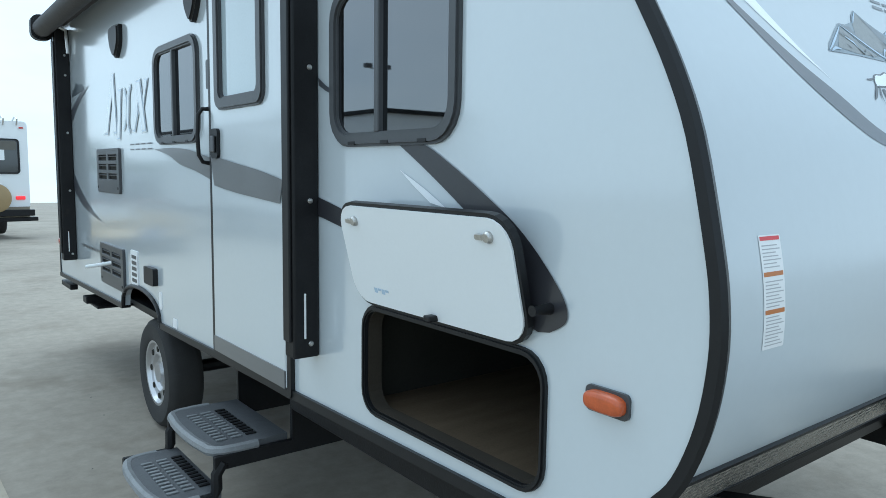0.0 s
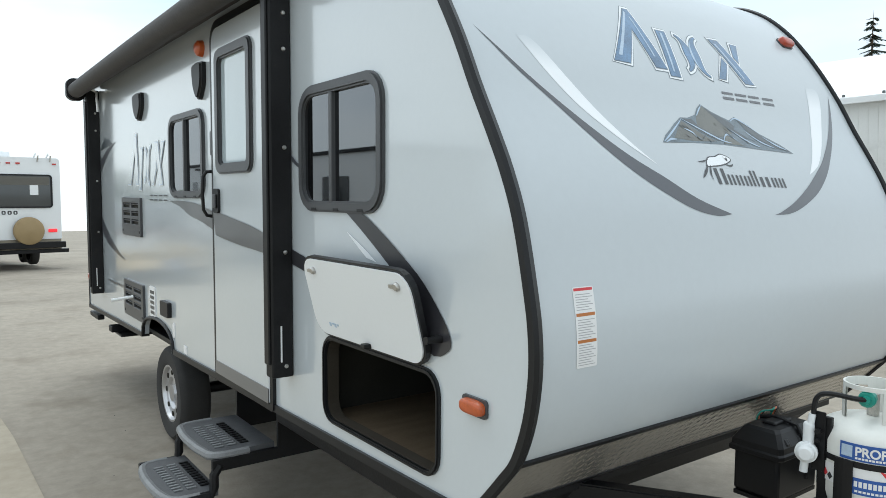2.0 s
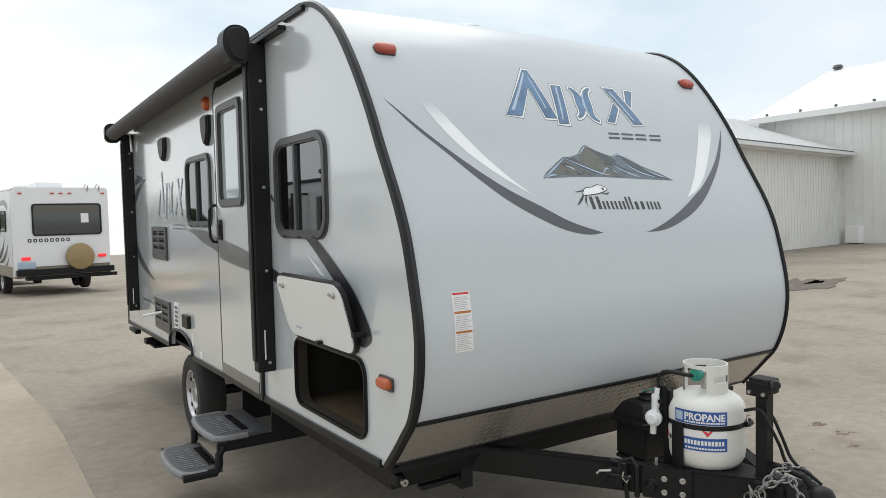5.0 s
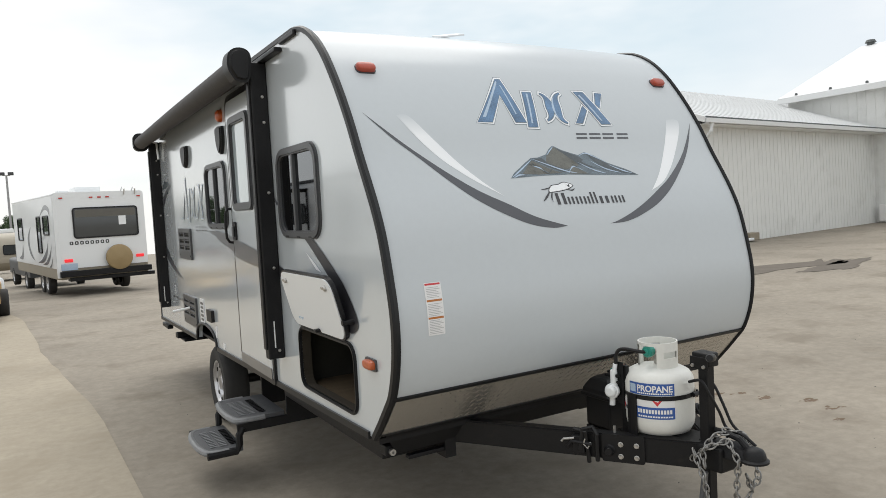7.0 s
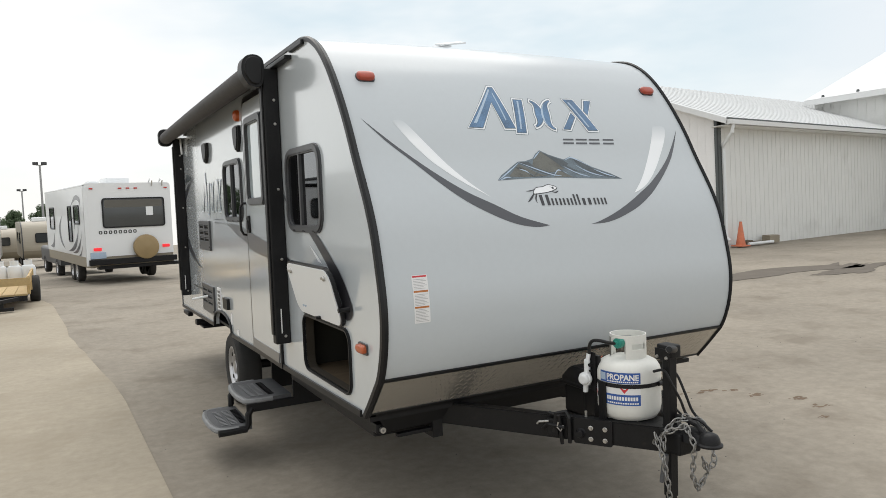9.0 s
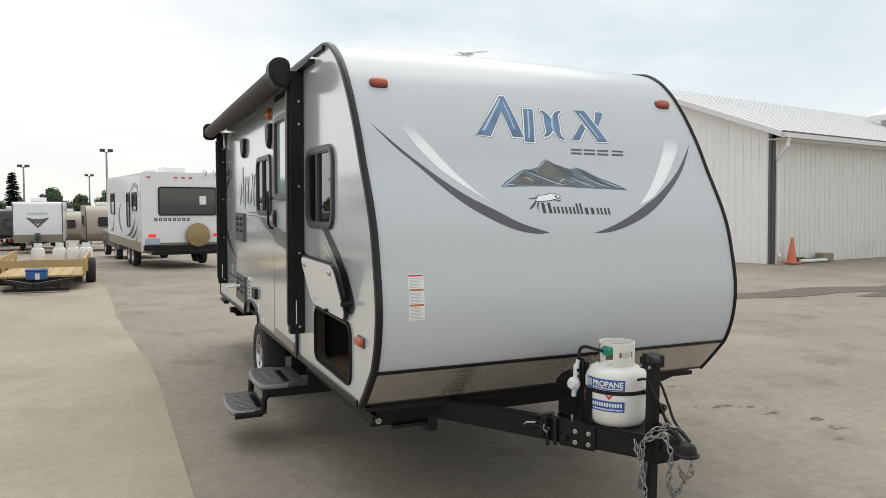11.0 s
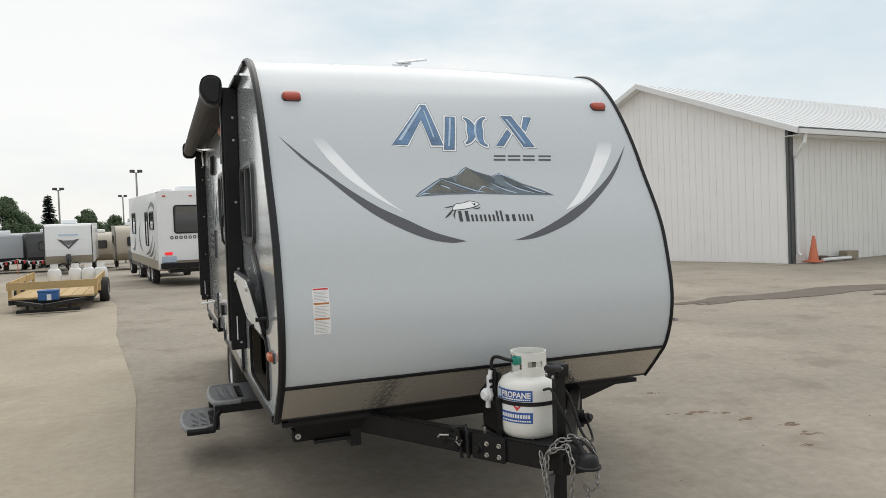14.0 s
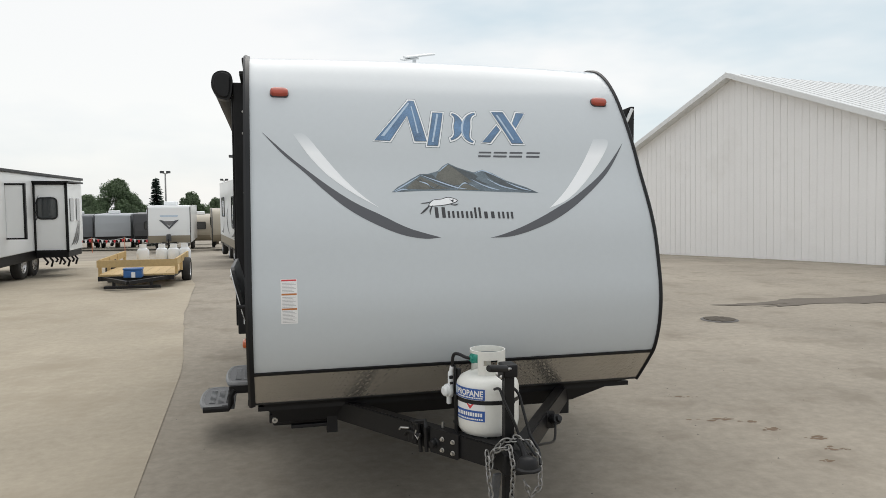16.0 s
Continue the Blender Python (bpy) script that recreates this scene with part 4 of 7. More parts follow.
for i, (u, h) in enumerate(((1.010, 0.058), (1.082, 0.038), (1.134, 0.038), (1.186, 0.038), (1.236, 0.060), (1.292, 0.038), (1.372, 0.038), (1.424, 0.038))):
    wd = 0.066 if i in (0, 5) else 0.042
    zb = 1.778 - 0.0012 * i
    for f0, f1 in ((0.0, 0.30), (0.60, 0.90)):
        bm = plate(B(), [rrect(u + wd * f0, u + wd * f1, zb, zb + h, 0.003)], front, 0.0016, None)
        part("word_mark_bar", bm, M_INK, rv)
# notice sticker on the nose
st = decal(rrect(0.170, 0.254, 1.247, 1.475, 0.004), front, M_LABELW, "safety_sticker", label="white safety notice with orange bands", slices=FS)
for v0, v1, mt in ((1.464, 1.472, M_LABELR), (1.393, 1.402, M_LABELO), (1.318, 1.327, M_LABELO)):
    decal(rrect(0.174, 0.250, v0, v1, 0.001), front, mt, "sticker_band", d=0.0048)
for k in range(30):
    v = 1.254 + k * 0.0071
    if min(abs(v - c) for c in (1.3965, 1.3210, 1.466)) > 0.0085:
        decal(rrect(0.177, 0.247 - 0.009 * (k % 3), v, v + 0.0022, 0.0008), front, M_PRINT, "sticker_line", d=0.0048)

# side stripes
decal(crescent([(3.40, 1.690), (3.15, 1.694), (2.887, 1.684), (2.70, 1.662), (2.53, 1.636)], [(3.40, 1.690), (3.15, 1.655), (2.978, 1.609), (2.75, 1.578), (2.53, 1.535)]), side, M_BANDG, "side_stripe", d=0.004, label="grey curved stripe")
decal(crescent([(2.485, 1.650), (2.20, 1.615), (1.95, 1.585), (1.750, 1.553)], [(2.485, 1.520), (2.20, 1.492), (1.95, 1.475), (1.750, 1.462)]), side, M_BANDG, "side_stripe", d=0.0265)
decal(crescent([(1.715, 1.540), (1.60, 1.515), (1.476, 1.490), (1.25, 1.445)], [(1.715, 1.455), (1.60, 1.442), (1.476, 1.426), (1.25, 1.385)]), side, M_INK, "side_stripe", d=0.004)
decal(crescent([(1.033, 1.672), (0.913, 1.669), (0.76, 1.600), (0.604, 1.514), (0.519, 1.461), (0.442, 1.395), (0.369, 1.313), (0.360, 1.262), (0.408, 1.229)], [(1.033, 1.672), (0.90, 1.600), (0.743, 1.507), (0.66, 1.45), (0.58, 1.38), (0.52, 1.32), (0.495, 1.27), (0.475, 1.235), (0.44, 1.222)]), side, M_INK, "side_stripe", d=0.004, label="black sweeping stripe")
decal(crescent([(1.02, 1.595), (0.90, 1.545), (0.80, 1.495)], [(1.02, 1.595), (0.94, 1.545), (0.86, 1.500)]), side, M_BANDW, "side_flash", d=0.004)
decal(crescent([(1.515, 1.905), (1.46, 1.873), (1.41, 1.855)], [(1.515, 1.88), (1.46, 1.855), (1.41, 1.838)]), side, M_BAND, "side_stripe", d=0.004)
decal(crescent([(5.55, 2.02), (5.40, 2.07), (5.20, 2.125), (4.92, 2.165)], [(5.55, 1.92), (5.40, 2.00), (5.20, 2.085), (4.92, 2.165)]), side, M_BAND, "side_stripe", d=0.004)
decal(crescent([(5.58, 1.55), (5.30, 1.40), (4.95, 1.27), (4.68, 1.21)], [(5.58, 1.42), (5.30, 1.31), (4.95, 1.24), (4.68, 1.21)]), side, M_BAND, "side_stripe", d=0.004)
for i, lp in enumerate(EMBLEM):
    on_side = [(4.53 - (u - 0.697) * 1.08, 1.785 + (v - 2.200) * 1.45) for u, v in lp]
    decal(grown(on_side, 0.013), side, M_BANDW, "side_emblem_outline", d=0.003 + 0.0001 * i)
    decal(grown(on_side, 0.006), side, M_BLUEP, "side_emblem_shape", d=0.0042 + 0.0001 * i, label="pale blue emblem shape edged in white")
    decal(grown(on_side, -0.005), side, M_GEL, "side_emblem_face", d=0.0054 + 0.0001 * i)
decal([(5.52, 2.12), (5.46, 2.165), (5.40, 2.18), (5.34, 2.215), (5.27, 2.19), (5.18, 2.195), (5.08, 2.15), (5.28, 2.135)], side, M_ROCK1, "side_mountain", d=0.004)
for k in range(4):
    decal(rrect(3.45 + 0.12 * k, 3.53 + 0.12 * k, 1.722, 1.730, 0.003), side, M_INK, "subtitle_bar", d=0.004)
    decal(rrect(3.45 + 0.12 * k, 3.53 + 0.12 * k, 1.692, 1.700, 0.003), side, M_INK, "subtitle_bar", d=0.004)
for k in range(7):
    decal(rrect(4.76 + 0.085 * k, 4.82 + 0.085 * k, 0.982, 1.002, 0.008), side, M_BANDG, "word_mark_bar", d=0.004)

# awning: arms, rolled tube and end caps
for ya, za, zb in ((1.515, 0.935, 2.70), (5.55, 0.85, 2.64)):
    bm = box(B(), -0.100, -0.001, ya, ya + 0.075, za, zb, bev=0.008)
    arm = part("awning_arm", bm, M_BLACK, rv, "black folding awning arm")
    bm = box(B(), -0.112, -0.10, ya + 0.012, ya + 0.063, za + 0.06, zb - 0.1, bev=0.004)
    part("arm_channel", bm, M_PLASTIC, arm)
    bm = box(B(), -0.062, -0.055, ya - 0.004, ya, za + 0.07, za + 0.23, bev=0.001)
    part("arm_label", bm, M_LABELW, arm)
    for z in (za + 0.05, za + 0.55, za + 1.0, zb - 0.35, zb - 0.2):
        bm = lathe(B(), [(0.0, 0.006), (0.007, 0.005), (0.010, 0.0)], 10, Matrix.Translation((-0.035, ya, z)) @ Euler((math.pi / 2, 0, 0)).to_matrix().to_4x4())
        part("rivet", bm, M_CHROME, arm)
bm = tube(B(), [(-0.165, 1.56, 2.66), (-0.165, 3.6, 2.655), (-0.165, 5.66, 2.64)], 0.066, 20)
part("awning_roll", bm, M_AWN, rv, "rolled dark awning fabric", smooth=True)
bm = box(B(), -0.10, -0.02, 1.60, 5.6, 2.665, 2.69, bev=0.004)
part("awning_valance", bm, M_AWN, rv)
bm = box(B(), -0.045, 0.0, 1.2, REAR - 0.2, 2.70, 2.725, bev=0.005)
part("awning_rail", bm, M_TRIM, rv)
bm = plate(B(), [smooth_line([(-0.200, 2.585), (-0.150, 2.572), (-0.112, 2.595), (-0.098, 2.70), (-0.110, 2.750), (-0.150, 2.770), (-0.200, 2.762), (-0.232, 2.725), (-0.236, 2.65), (-0.200, 2.585)], 4)[:-1]], lambda u, v, d: Vector((u, 1.56 - d, v)), 0.11, -0.04)
bmesh.ops.bevel(bm, geom=[e for e in bm.edges if len(e.link_faces) == 2 and e.calc_face_angle(0) > 1.0], offset=0.02, segments=3, affect="EDGES")
part("awning_end_cap", bm, M_PLASTIC, rv, "black moulded awning end cap", smooth=True)
bm = plate(B(), [rrect(-0.240, -0.085, 2.555, 2.745, 0.06)], lambda u, v, d: Vector((u, 5.66 + d, v)), 0.08, -0.02)
bmesh.ops.bevel(bm, geom=[e for e in bm.edges if len(e.link_faces) == 2 and e.calc_face_angle(0) > 1.0], offset=0.015, segments=2, affect="EDGES")
part("awning_end_cap", bm, M_PLASTIC, rv, smooth=True)
bm = tube(B(), [(-0.12, 5.50, 2.66), (-0.03, 5.50, 2.62), (-0.02, 5.50, 2.45)], 0.012, 8)
part("awning_strut", bm, M_ALU, rv)
bm = box(B(), -0.02, 0.02, 0.95, 1.20, 2.735, 2.765, bev=0.006)
part("gutter_spout", bm, M_TRIM, rv)
bm = box(B(), 0.95, 1.13, 3.2, 3.45, 2.775, 2.85, bev=0.01, m=None)
part("roof_vent", bm, M_WHITEP, rv)
bm = B()
box(bm, -0.11, 0.11, -0.04, 0.04, -0.006, 0.006, bev=0.003, m=pose(1.20, 1.40, 2.915, 14, -10, 10))
box(bm, -0.07, 0.05, -0.035, 0.035, -0.006, 0.006, bev=0.003, m=pose(1.14, 1.40, 2.890, 14, -10, 10))
tube(bm, [(1.17, 1.45, 2.775), (1.17, 1.42, 2.900)], 0.014, 8)
part("roof_antenna", bm, M_WHITEP, rv, "flat white roof antenna")
bm = box(B(), W + 0.001, W + 0.66, 1.62, 3.6, 1.0, 2.54, bev=0.01)
slide = part("slide_out_box", bm, M_GEL, rv, "extended slide-out with dark fascia")
bm = plate(B(), [[(W + 0.002, 1.0), (W + 0.69, 1.0), (W + 0.69, 2.625), (W + 0.66, 2.625), (W + 0.56, 2.585), (W + 0.002, 2.56)]], lambda u, v, d: Vector((u, 1.60 - d, v)), 0.0, -0.018)
part("fascia", bm, M_TRIM, slide)
bm = tube(B(), [(W + 0.615, 1.585, 2.50), (W + 0.665, 1.585, 2.605)], 0.014, 8)
part("topper_strut", bm, M_WHITEP, slide)
bm = tube(B(), [(W + 0.64, 1.625, 2.575), (W + 0.64, 3.6, 2.575)], 0.035, 12)
part("topper_roll", bm, M_AWN, slide, smooth=True)

# entry steps under the door
SY0, SY1 = 2.06, 2.62
for sx0, sx1, sz in ((-0.205, 0.13, 0.46), (-0.410, -0.165, 0.282)):
    loop = smooth_line([(sx1, SY0), (sx0 + 0.05, SY0), (sx0, SY0 + 0.10), (sx0 - 0.012, (SY0 + SY1) / 2), (sx0, SY1 - 0.10), (sx0 + 0.05, SY1), (sx1, SY1)], 4)
    bm = plate(B(), [loop], lambda u, v, d: Vector((u, v, sz + d)), 0.0, -0.035)
    tread = part("step_tread", bm, M_STEP, rv, "grey folding entry step")
    for r in range(3):
        for c in range(11):
            bm = box(B(), sx0 + 0.05 + r * 0.065, sx0 + 0.095 + r * 0.065, SY0 + 0.07 + c * 0.036, SY0 + 0.086 + c * 0.036, sz + 0.001, sz + 0.006)
            part("grip_bar", bm, M_BLACK if r == 2 else M_STEPL, tread)
    bm = tube(B(), [(u, v, sz - 0.016) for u, v in loop[2:-2]], 0.022, 8)
    part("tread_nosing", bm, M_STEPL, tread, smooth=True)
for yy in (SY0 - 0.03, SY1 + 0.005):
    bm = box(B(), -0.20, 0.50, yy, yy + 0.025, 0.375, 0.435, bev=0.004)
    box(bm, 0.14, 0.55, yy, yy + 0.022, 0.43, 0.70)
    part("step_side_plate", bm, M_BLACK, rv)
    bm = tube(B(), [(-0.16, yy + 0.012, 0.405), (-0.19, yy + 0.012, 0.36), (-0.19, yy + 0.012, 0.30), (-0.21, yy + 0.012, 0.258), (-0.40, yy + 0.012, 0.258)], 0.024, 8)
    part("step_arm", bm, M_BLACK, rv, smooth=True)
bm = box(B(), 0.20, 0.60, SY0, SY1, 0.60, 0.70)
part("step_box", bm, M_BLACK, rv)


# running gear
def wheel(parent, x_out, y, r, width, sgn, name="wheel"):
    m = Matrix.Translation((x_out, y, r)) @ Euler((0, -sgn * math.pi / 2, 0)).to_matrix().to_4x4()
    bm = lathe(B(), [(r * 0.60, -0.01), (r * 0.66, 0.0), (r * 0.90, 0.0), (r * 0.975, -0.02), (r, -0.045), (r, -width + 0.045), (r * 0.975, -width + 0.02), (r * 0.9, -width), (r * 0.6, -width)], 40, m)
    w = part(name, bm, M_RUBBER, parent, "black tyre on a silver rim", smooth=True)
    bm = lathe(B(), [(0.0, -0.025), (0.06, -0.025), (0.065, -0.045), (r * 0.28, -0.05), (r * 0.34, -0.03), (r * 0.52, -0.035), (r * 0.56, -0.012), (r * 0.62, -0.010), (r * 0.62, -0.03), (r * 0.55, -0.08), (0.0, -0.09)], 40, m)
    part("rim", bm, M_RIM, w, smooth=True)
    for k in range(8):
        a = 2 * math.pi * k / 8
        bm = lathe(B(), [(0.0, -0.026), (r * 0.055, -0.027), (r * 0.06, -0.034)], 10, m @ Matrix.Translation((r * 0.44 * math.cos(a), r * 0.44 * math.sin(a), 0)))
        part("rim_slot", bm, M_DARKIN, w)
    return w


wheel(rv, 0.055, 3.76, 0.335, 0.205, 1)
wheel(rv, W - 0.055, 3.76, 0.335, 0.205, -1)
bm = tube(B(), [(0.2, 3.76, 0.335), (W - 0.2, 3.76, 0.335)], 0.04, 10)
part("axle", bm, M_BLACK, rv)
for x in (0.45, W - 0.45):
    bm = box(B(), x - 0.03, x + 0.03, 0.35, REAR - 0.1, 0.55, 0.715)
    part("chassis_rail", bm, M_BLACK, rv)
bm = box(B(), 0.10, W - 0.10, REAR - 0.02, REAR + 0.08, 0.58, 0.68, bev=0.008)
part("rear_bumper", bm, M_BLACK, rv)
bm = box(B(), 0.0, 0.06, REAR - 0.35, REAR + 0.02, 0.555, 0.60, bev=0.008)
part("sewer_hose_tube", bm, M_BLACK, rv)
bm = box(B(), 0.0, 0.66, 5.30, 5.42, 0.53, 0.585, bev=0.008)
box(bm, 0.04, 0.30, 5.12, 5.60, 0.515, 0.535, bev=0.004)
part("stabiliser_jack", bm, M_BLACK, rv)
for ya, x0, x1 in ((0.38, 0.10, 0.72), (5.7, 0.10, 0.62)):
    bm = box(B(), x0, x1, ya - 0.015, ya + 0.05, 0.625, 0.675, bev=0.006)
    box(bm, x0 + 0.12, x1 - 0.26, ya - 0.02, ya + 0.02, 0.585, 0.605, bev=0.004)
    jk = part("stabiliser_jack", bm, M_BLACK, rv, "folded black stabiliser jack")
    bm = lathe(B(), [(0.006, 0.0), (0.016, 0.0), (0.016, 0.02), (0.006, 0.02)], 12, Matrix.Translation((x0 + 0.03, ya - 0.016, 0.645)) @ Euler((math.pi / 2, 0, 0)).to_matrix().to_4x4())
    part("jack_nut", bm, M_CHROME, jk)
bm = box(B(), W - 0.98, W - 0.42, 0.42, 0.50, 0.60, 0.66, bev=0.006)
part("stabiliser_jack", bm, M_BLACK, rv)
bm = box(B(), 0.20, W - 0.40, 0.36, 0.41, 0.64, 0.735)
part("front_cross_member", bm, M_BLACK, rv)
# hidden belly box added low, to block light and darken the ground below
bm = box(B(), 0.30, W - 0.30, 0.85, REAR - 0.25, 0.50, 0.70, bev=0.02)
part("shading_belly", bm, M_BLACK, rv, "black closed belly box, set low to keep light off the ground")
bm = box(B(), 0.12, 0.48, 0.45, 2.0, 0.58, 0.70, bev=0.01)
part("outrigger", bm, M_BLACK, rv)

# drawbar
CX, CY = 1.19, -0.75       # coupler
TZ0, TZ1 = 0.618, 0.734


def beam(bm, a, b, w, z0, z1):
    a, b = Vector(a), Vector(b)
    n = Vector((-(b - a).y, (b - a).x)).normalized() * (w / 2)
    vs = [bm.verts.new((*p, z)) for z in (z0, z1) for p in (a + n, b + n, b - n, a - n)]
    for q in ((0, 1, 2, 3), (7, 6, 5, 4), (0, 4, 5, 1), (1, 5, 6, 2), (2, 6, 7, 3), (3, 7, 4, 0)):
        bm.faces.new([vs[i] for i in q])
    bmesh.ops.recalc_face_normals(bm, faces=bm.faces)
    return bm


for s in (-1, 1):
    bm = beam(B(), (CX + s * 0.74, 0.45), (CX + s * 0.035, CY + 0.14), 0.06, TZ0, TZ1)
    bmesh.ops.bevel(bm, geom=list(bm.edges), offset=0.006, segments=2, affect="EDGES")
    part("drawbar_beam", bm, M_BLACK, rv, "black steel A-frame beam")
bm = box(B(), CX - 0.07, CX + 0.07, CY + 0.02, CY + 0.30, TZ0 + 0.01, TZ1 - 0.003, bev=0.01)
part("coupler_throat", bm, M_BLACK, rv)
bm = B()
for y0, y1, w0, w1, h0, h1 in ((CY + 0.16, CY + 0.02, 0.055, 0.05, 0.738, 0.750), (CY + 0.02, CY - 0.09, 0.05, 0.042, 0.750, 0.735)):
    vs = [bm.verts.new((CX + sx * w, y, z)) for y, w, h in ((y0, w0, h0), (y1, w1, h1)) for sx, z in ((-1, 0.694), (-0.95, h - 0.02), (-0.6, h), (0.6, h), (0.95, h - 0.02), (1, 0.694))]
    for k in range(6):
        bm.faces.new((vs[k], vs[(k + 1) % 6], vs[6 + (k + 1) % 6], vs[6 + k]))
    bm.faces.new(vs[:6]), bm.faces.new(vs[6:])
bmesh.ops.recalc_face_normals(bm, faces=bm.faces)
lathe(bm, [(0.0, 0.757), (0.020, 0.755), (0.036, 0.747), (0.045, 0.731), (0.048, 0.712), (0.058, 0.706), (0.058, 0.698), (0.042, 0.696)], 24, Matrix.Translation((CX + 0.003, CY - 0.085, 0)))
part("ball_coupler", bm, M_BLACK, rv, "black steel ball coupler", smooth=True)
bm = tube(B(), [(CX, CY - 0.06, 0.745), (CX, CY - 0.02, 0.775), (CX, CY + 0.05, 0.785), (CX, CY + 0.10, 0.785)], 0.013, 8)
part("coupler_lever", bm, M_BLACK, rv)
# hitch head plates with bolts on the near beam
_bd = Vector((CX - 0.035 - (CX - 0.74), CY + 0.14 - 0.45, 0)).normalized()
_bn = Vector((_bd.y, -_bd.x, 0))
if _bn.x > 0:
    _bn = -_bn


def on_beam(s, h, d):
    return Vector((CX - 0.035, CY + 0.14, 0)) - _bd * s + _bn * (0.03 + d) + Vector((0, 0, h))


for s0, s1 in ((0.24, 0.43),):
    bm = plate(B(), [rrect(s0, s1, 0.612, 0.738, 0.01)], on_beam, 0.012, 0.0)
    bracket = part("sway_bracket", bm, M_BLACK, rv, "bolted black sway-bar bracket")
    bm = lathe(B(), [(0.0, 0.030), (0.016, 0.030), (0.020, 0.022), (0.020, 0.006), (0.026, 0.0)], 14, Matrix.Translation(on_beam(0.395, 0.665, 0.012)) @ _bn.to_track_quat("Z", "Y").to_matrix().to_4x4())
    part("tension_knob", bm, M_BLACK, bracket, smooth=True)
    for s in (0.275, 0.345):
        for h in (0.640, 0.695):
            bm = B()
            c = on_beam(s, h, 0.012)
            q = (_bn).to_track_quat("Z", "Y").to_matrix().to_4x4()
            lathe(bm, [(0.0, 0.012), (0.008, 0.012), (0.009, 0.003), (0.0125, 0.002), (0.0125, 0.0)], 8, Matrix.Translation(c) @ q)
            part("bolt", bm, M_CHROME, bracket)
bm = tube(B(), [on_beam(0.45, 0.61, 0.015), on_beam(0.45, 0.735, 0.022), on_beam(0.475, 0.760, 0.0), on_beam(0.515, 0.755, 0.025), on_beam(0.525, 0.66, 0.03)], 0.011, 8)
tube(bm, [on_beam(0.49, 0.60, 0.015), on_beam(0.50, 0.745, 0.03), on_beam(0.555, 0.750, 0.015)], 0.010, 8)
tube(bm, [on_beam(0.47, 0.690, 0.035), on_beam(0.56, 0.700, 0.040), on_beam(0.585, 0.670, 0.035)], 0.009, 8)
part("snap_up_bracket", bm, M_PLASTIC, rv, "black snap-up chain bracket", smooth=True)
bm = box(B(), -0.030, 0.030, -0.012, 0.012, -0.045, 0.040, bev=0.006, m=Matrix.Translation(on_beam(0.535, 0.685, 0.022)) @ _bn.to_track_quat("Y", "Z").to_matrix().to_4x4())
part("bracket_plate", bm, M_BLACK, rv)
bm = tube(B(), [on_beam(0.55, 0.715, 0.04), on_beam(0.595, 0.712, 0.055), on_beam(0.605, 0.70, 0.055)], 0.0055, 8)
tube(bm, [on_beam(0.475, 0.700, 0.035), on_beam(0.488, 0.672, 0.042), on_beam(0.505, 0.690, 0.042), on_beam(0.50, 0.715, 0.04)], 0.004, 6)
part("clip_pin", bm, M_CHROME, rv)
bm = tube(B(), [on_beam(0.38, 0.735, -0.03), on_beam(0.38, 0.765, -0.03)], 0.007, 8)
part("clip_pin", bm, M_CHROME, rv)
bm = box(B(), -0.022, 0.022, -0.010, 0.010, -0.065, 0.065, bev=0.006, m=pose(CX - 0.085, CY + 0.10, 0.555, 6, 4, 25))
part("breakaway_tag", bm, M_STEP, rv, "grey plastic strap tag")

# tongue jack
JX, JY = 1.176, -0.621
bm = box(B(), JX - 0.0235, JX + 0.0235, JY - 0.0235, JY + 0.0235, 0.40, 1.08, bev=0.004)
jack = part("tongue_jack", bm, M_BLACK, rv, "black square tongue jack with a crank head")
bm = box(B(), JX - 0.019, JX + 0.019, JY - 0.019, JY + 0.019, 0.06, 0.43, bev=0.003)
part("inner_leg", bm, M_BLACK, jack)
bm = box(B(), JX - 0.09, JX + 0.09, JY - 0.09, JY + 0.09, 0.0, 0.06, bev=0.012)
part("jack_foot", bm, M_BLACK, jack)
bm = box(B(), JX - 0.034, JX + 0.034, JY - 0.042, JY + 0.048, 1.062, 1.122, bev=0.008, seg=3)
head = part("crank_head", bm, M_BLACK, jack, smooth=True)
bm = box(B(), JX - 0.040, JX - 0.035, JY - 0.042, JY + 0.052, 1.050, 1.104, bev=0.002)
part("head_plate", bm, M_BLACK, jack)
for yy in (JY - 0.022, JY + 0.036):
    bm = lathe(B(), [(0.0, 0.007), (0.007, 0.007), (0.009, 0.0)], 8, Matrix.Translation((JX - 0.040, yy, 1.064)) @ Euler((0, -math.pi / 2, 0)).to_matrix().to_4x4())
    part("bolt", bm, M_CHROME, jack)
bm = tube(B(), [(JX + 0.03, JY - 0.01, 1.100), (JX - 0.02, JY - 0.055, 1.108), (JX - 0.13, JY - 0.12, 1.132)], 0.0065, 8)
part("crank_rod", bm, M_ALU, jack, "zinc crank rod")
bm = tube(B(), [(JX - 0.035, JY - 0.064, 1.112), (JX - 0.13, JY - 0.13, 1.135), (JX - 0.138, JY - 0.136, 1.137)], 0.017, 14, radii=[0.017, 0.017, 0.013])
part("crank_grip", bm, M_PLASTIC, jack, "black crank grip", smooth=True)


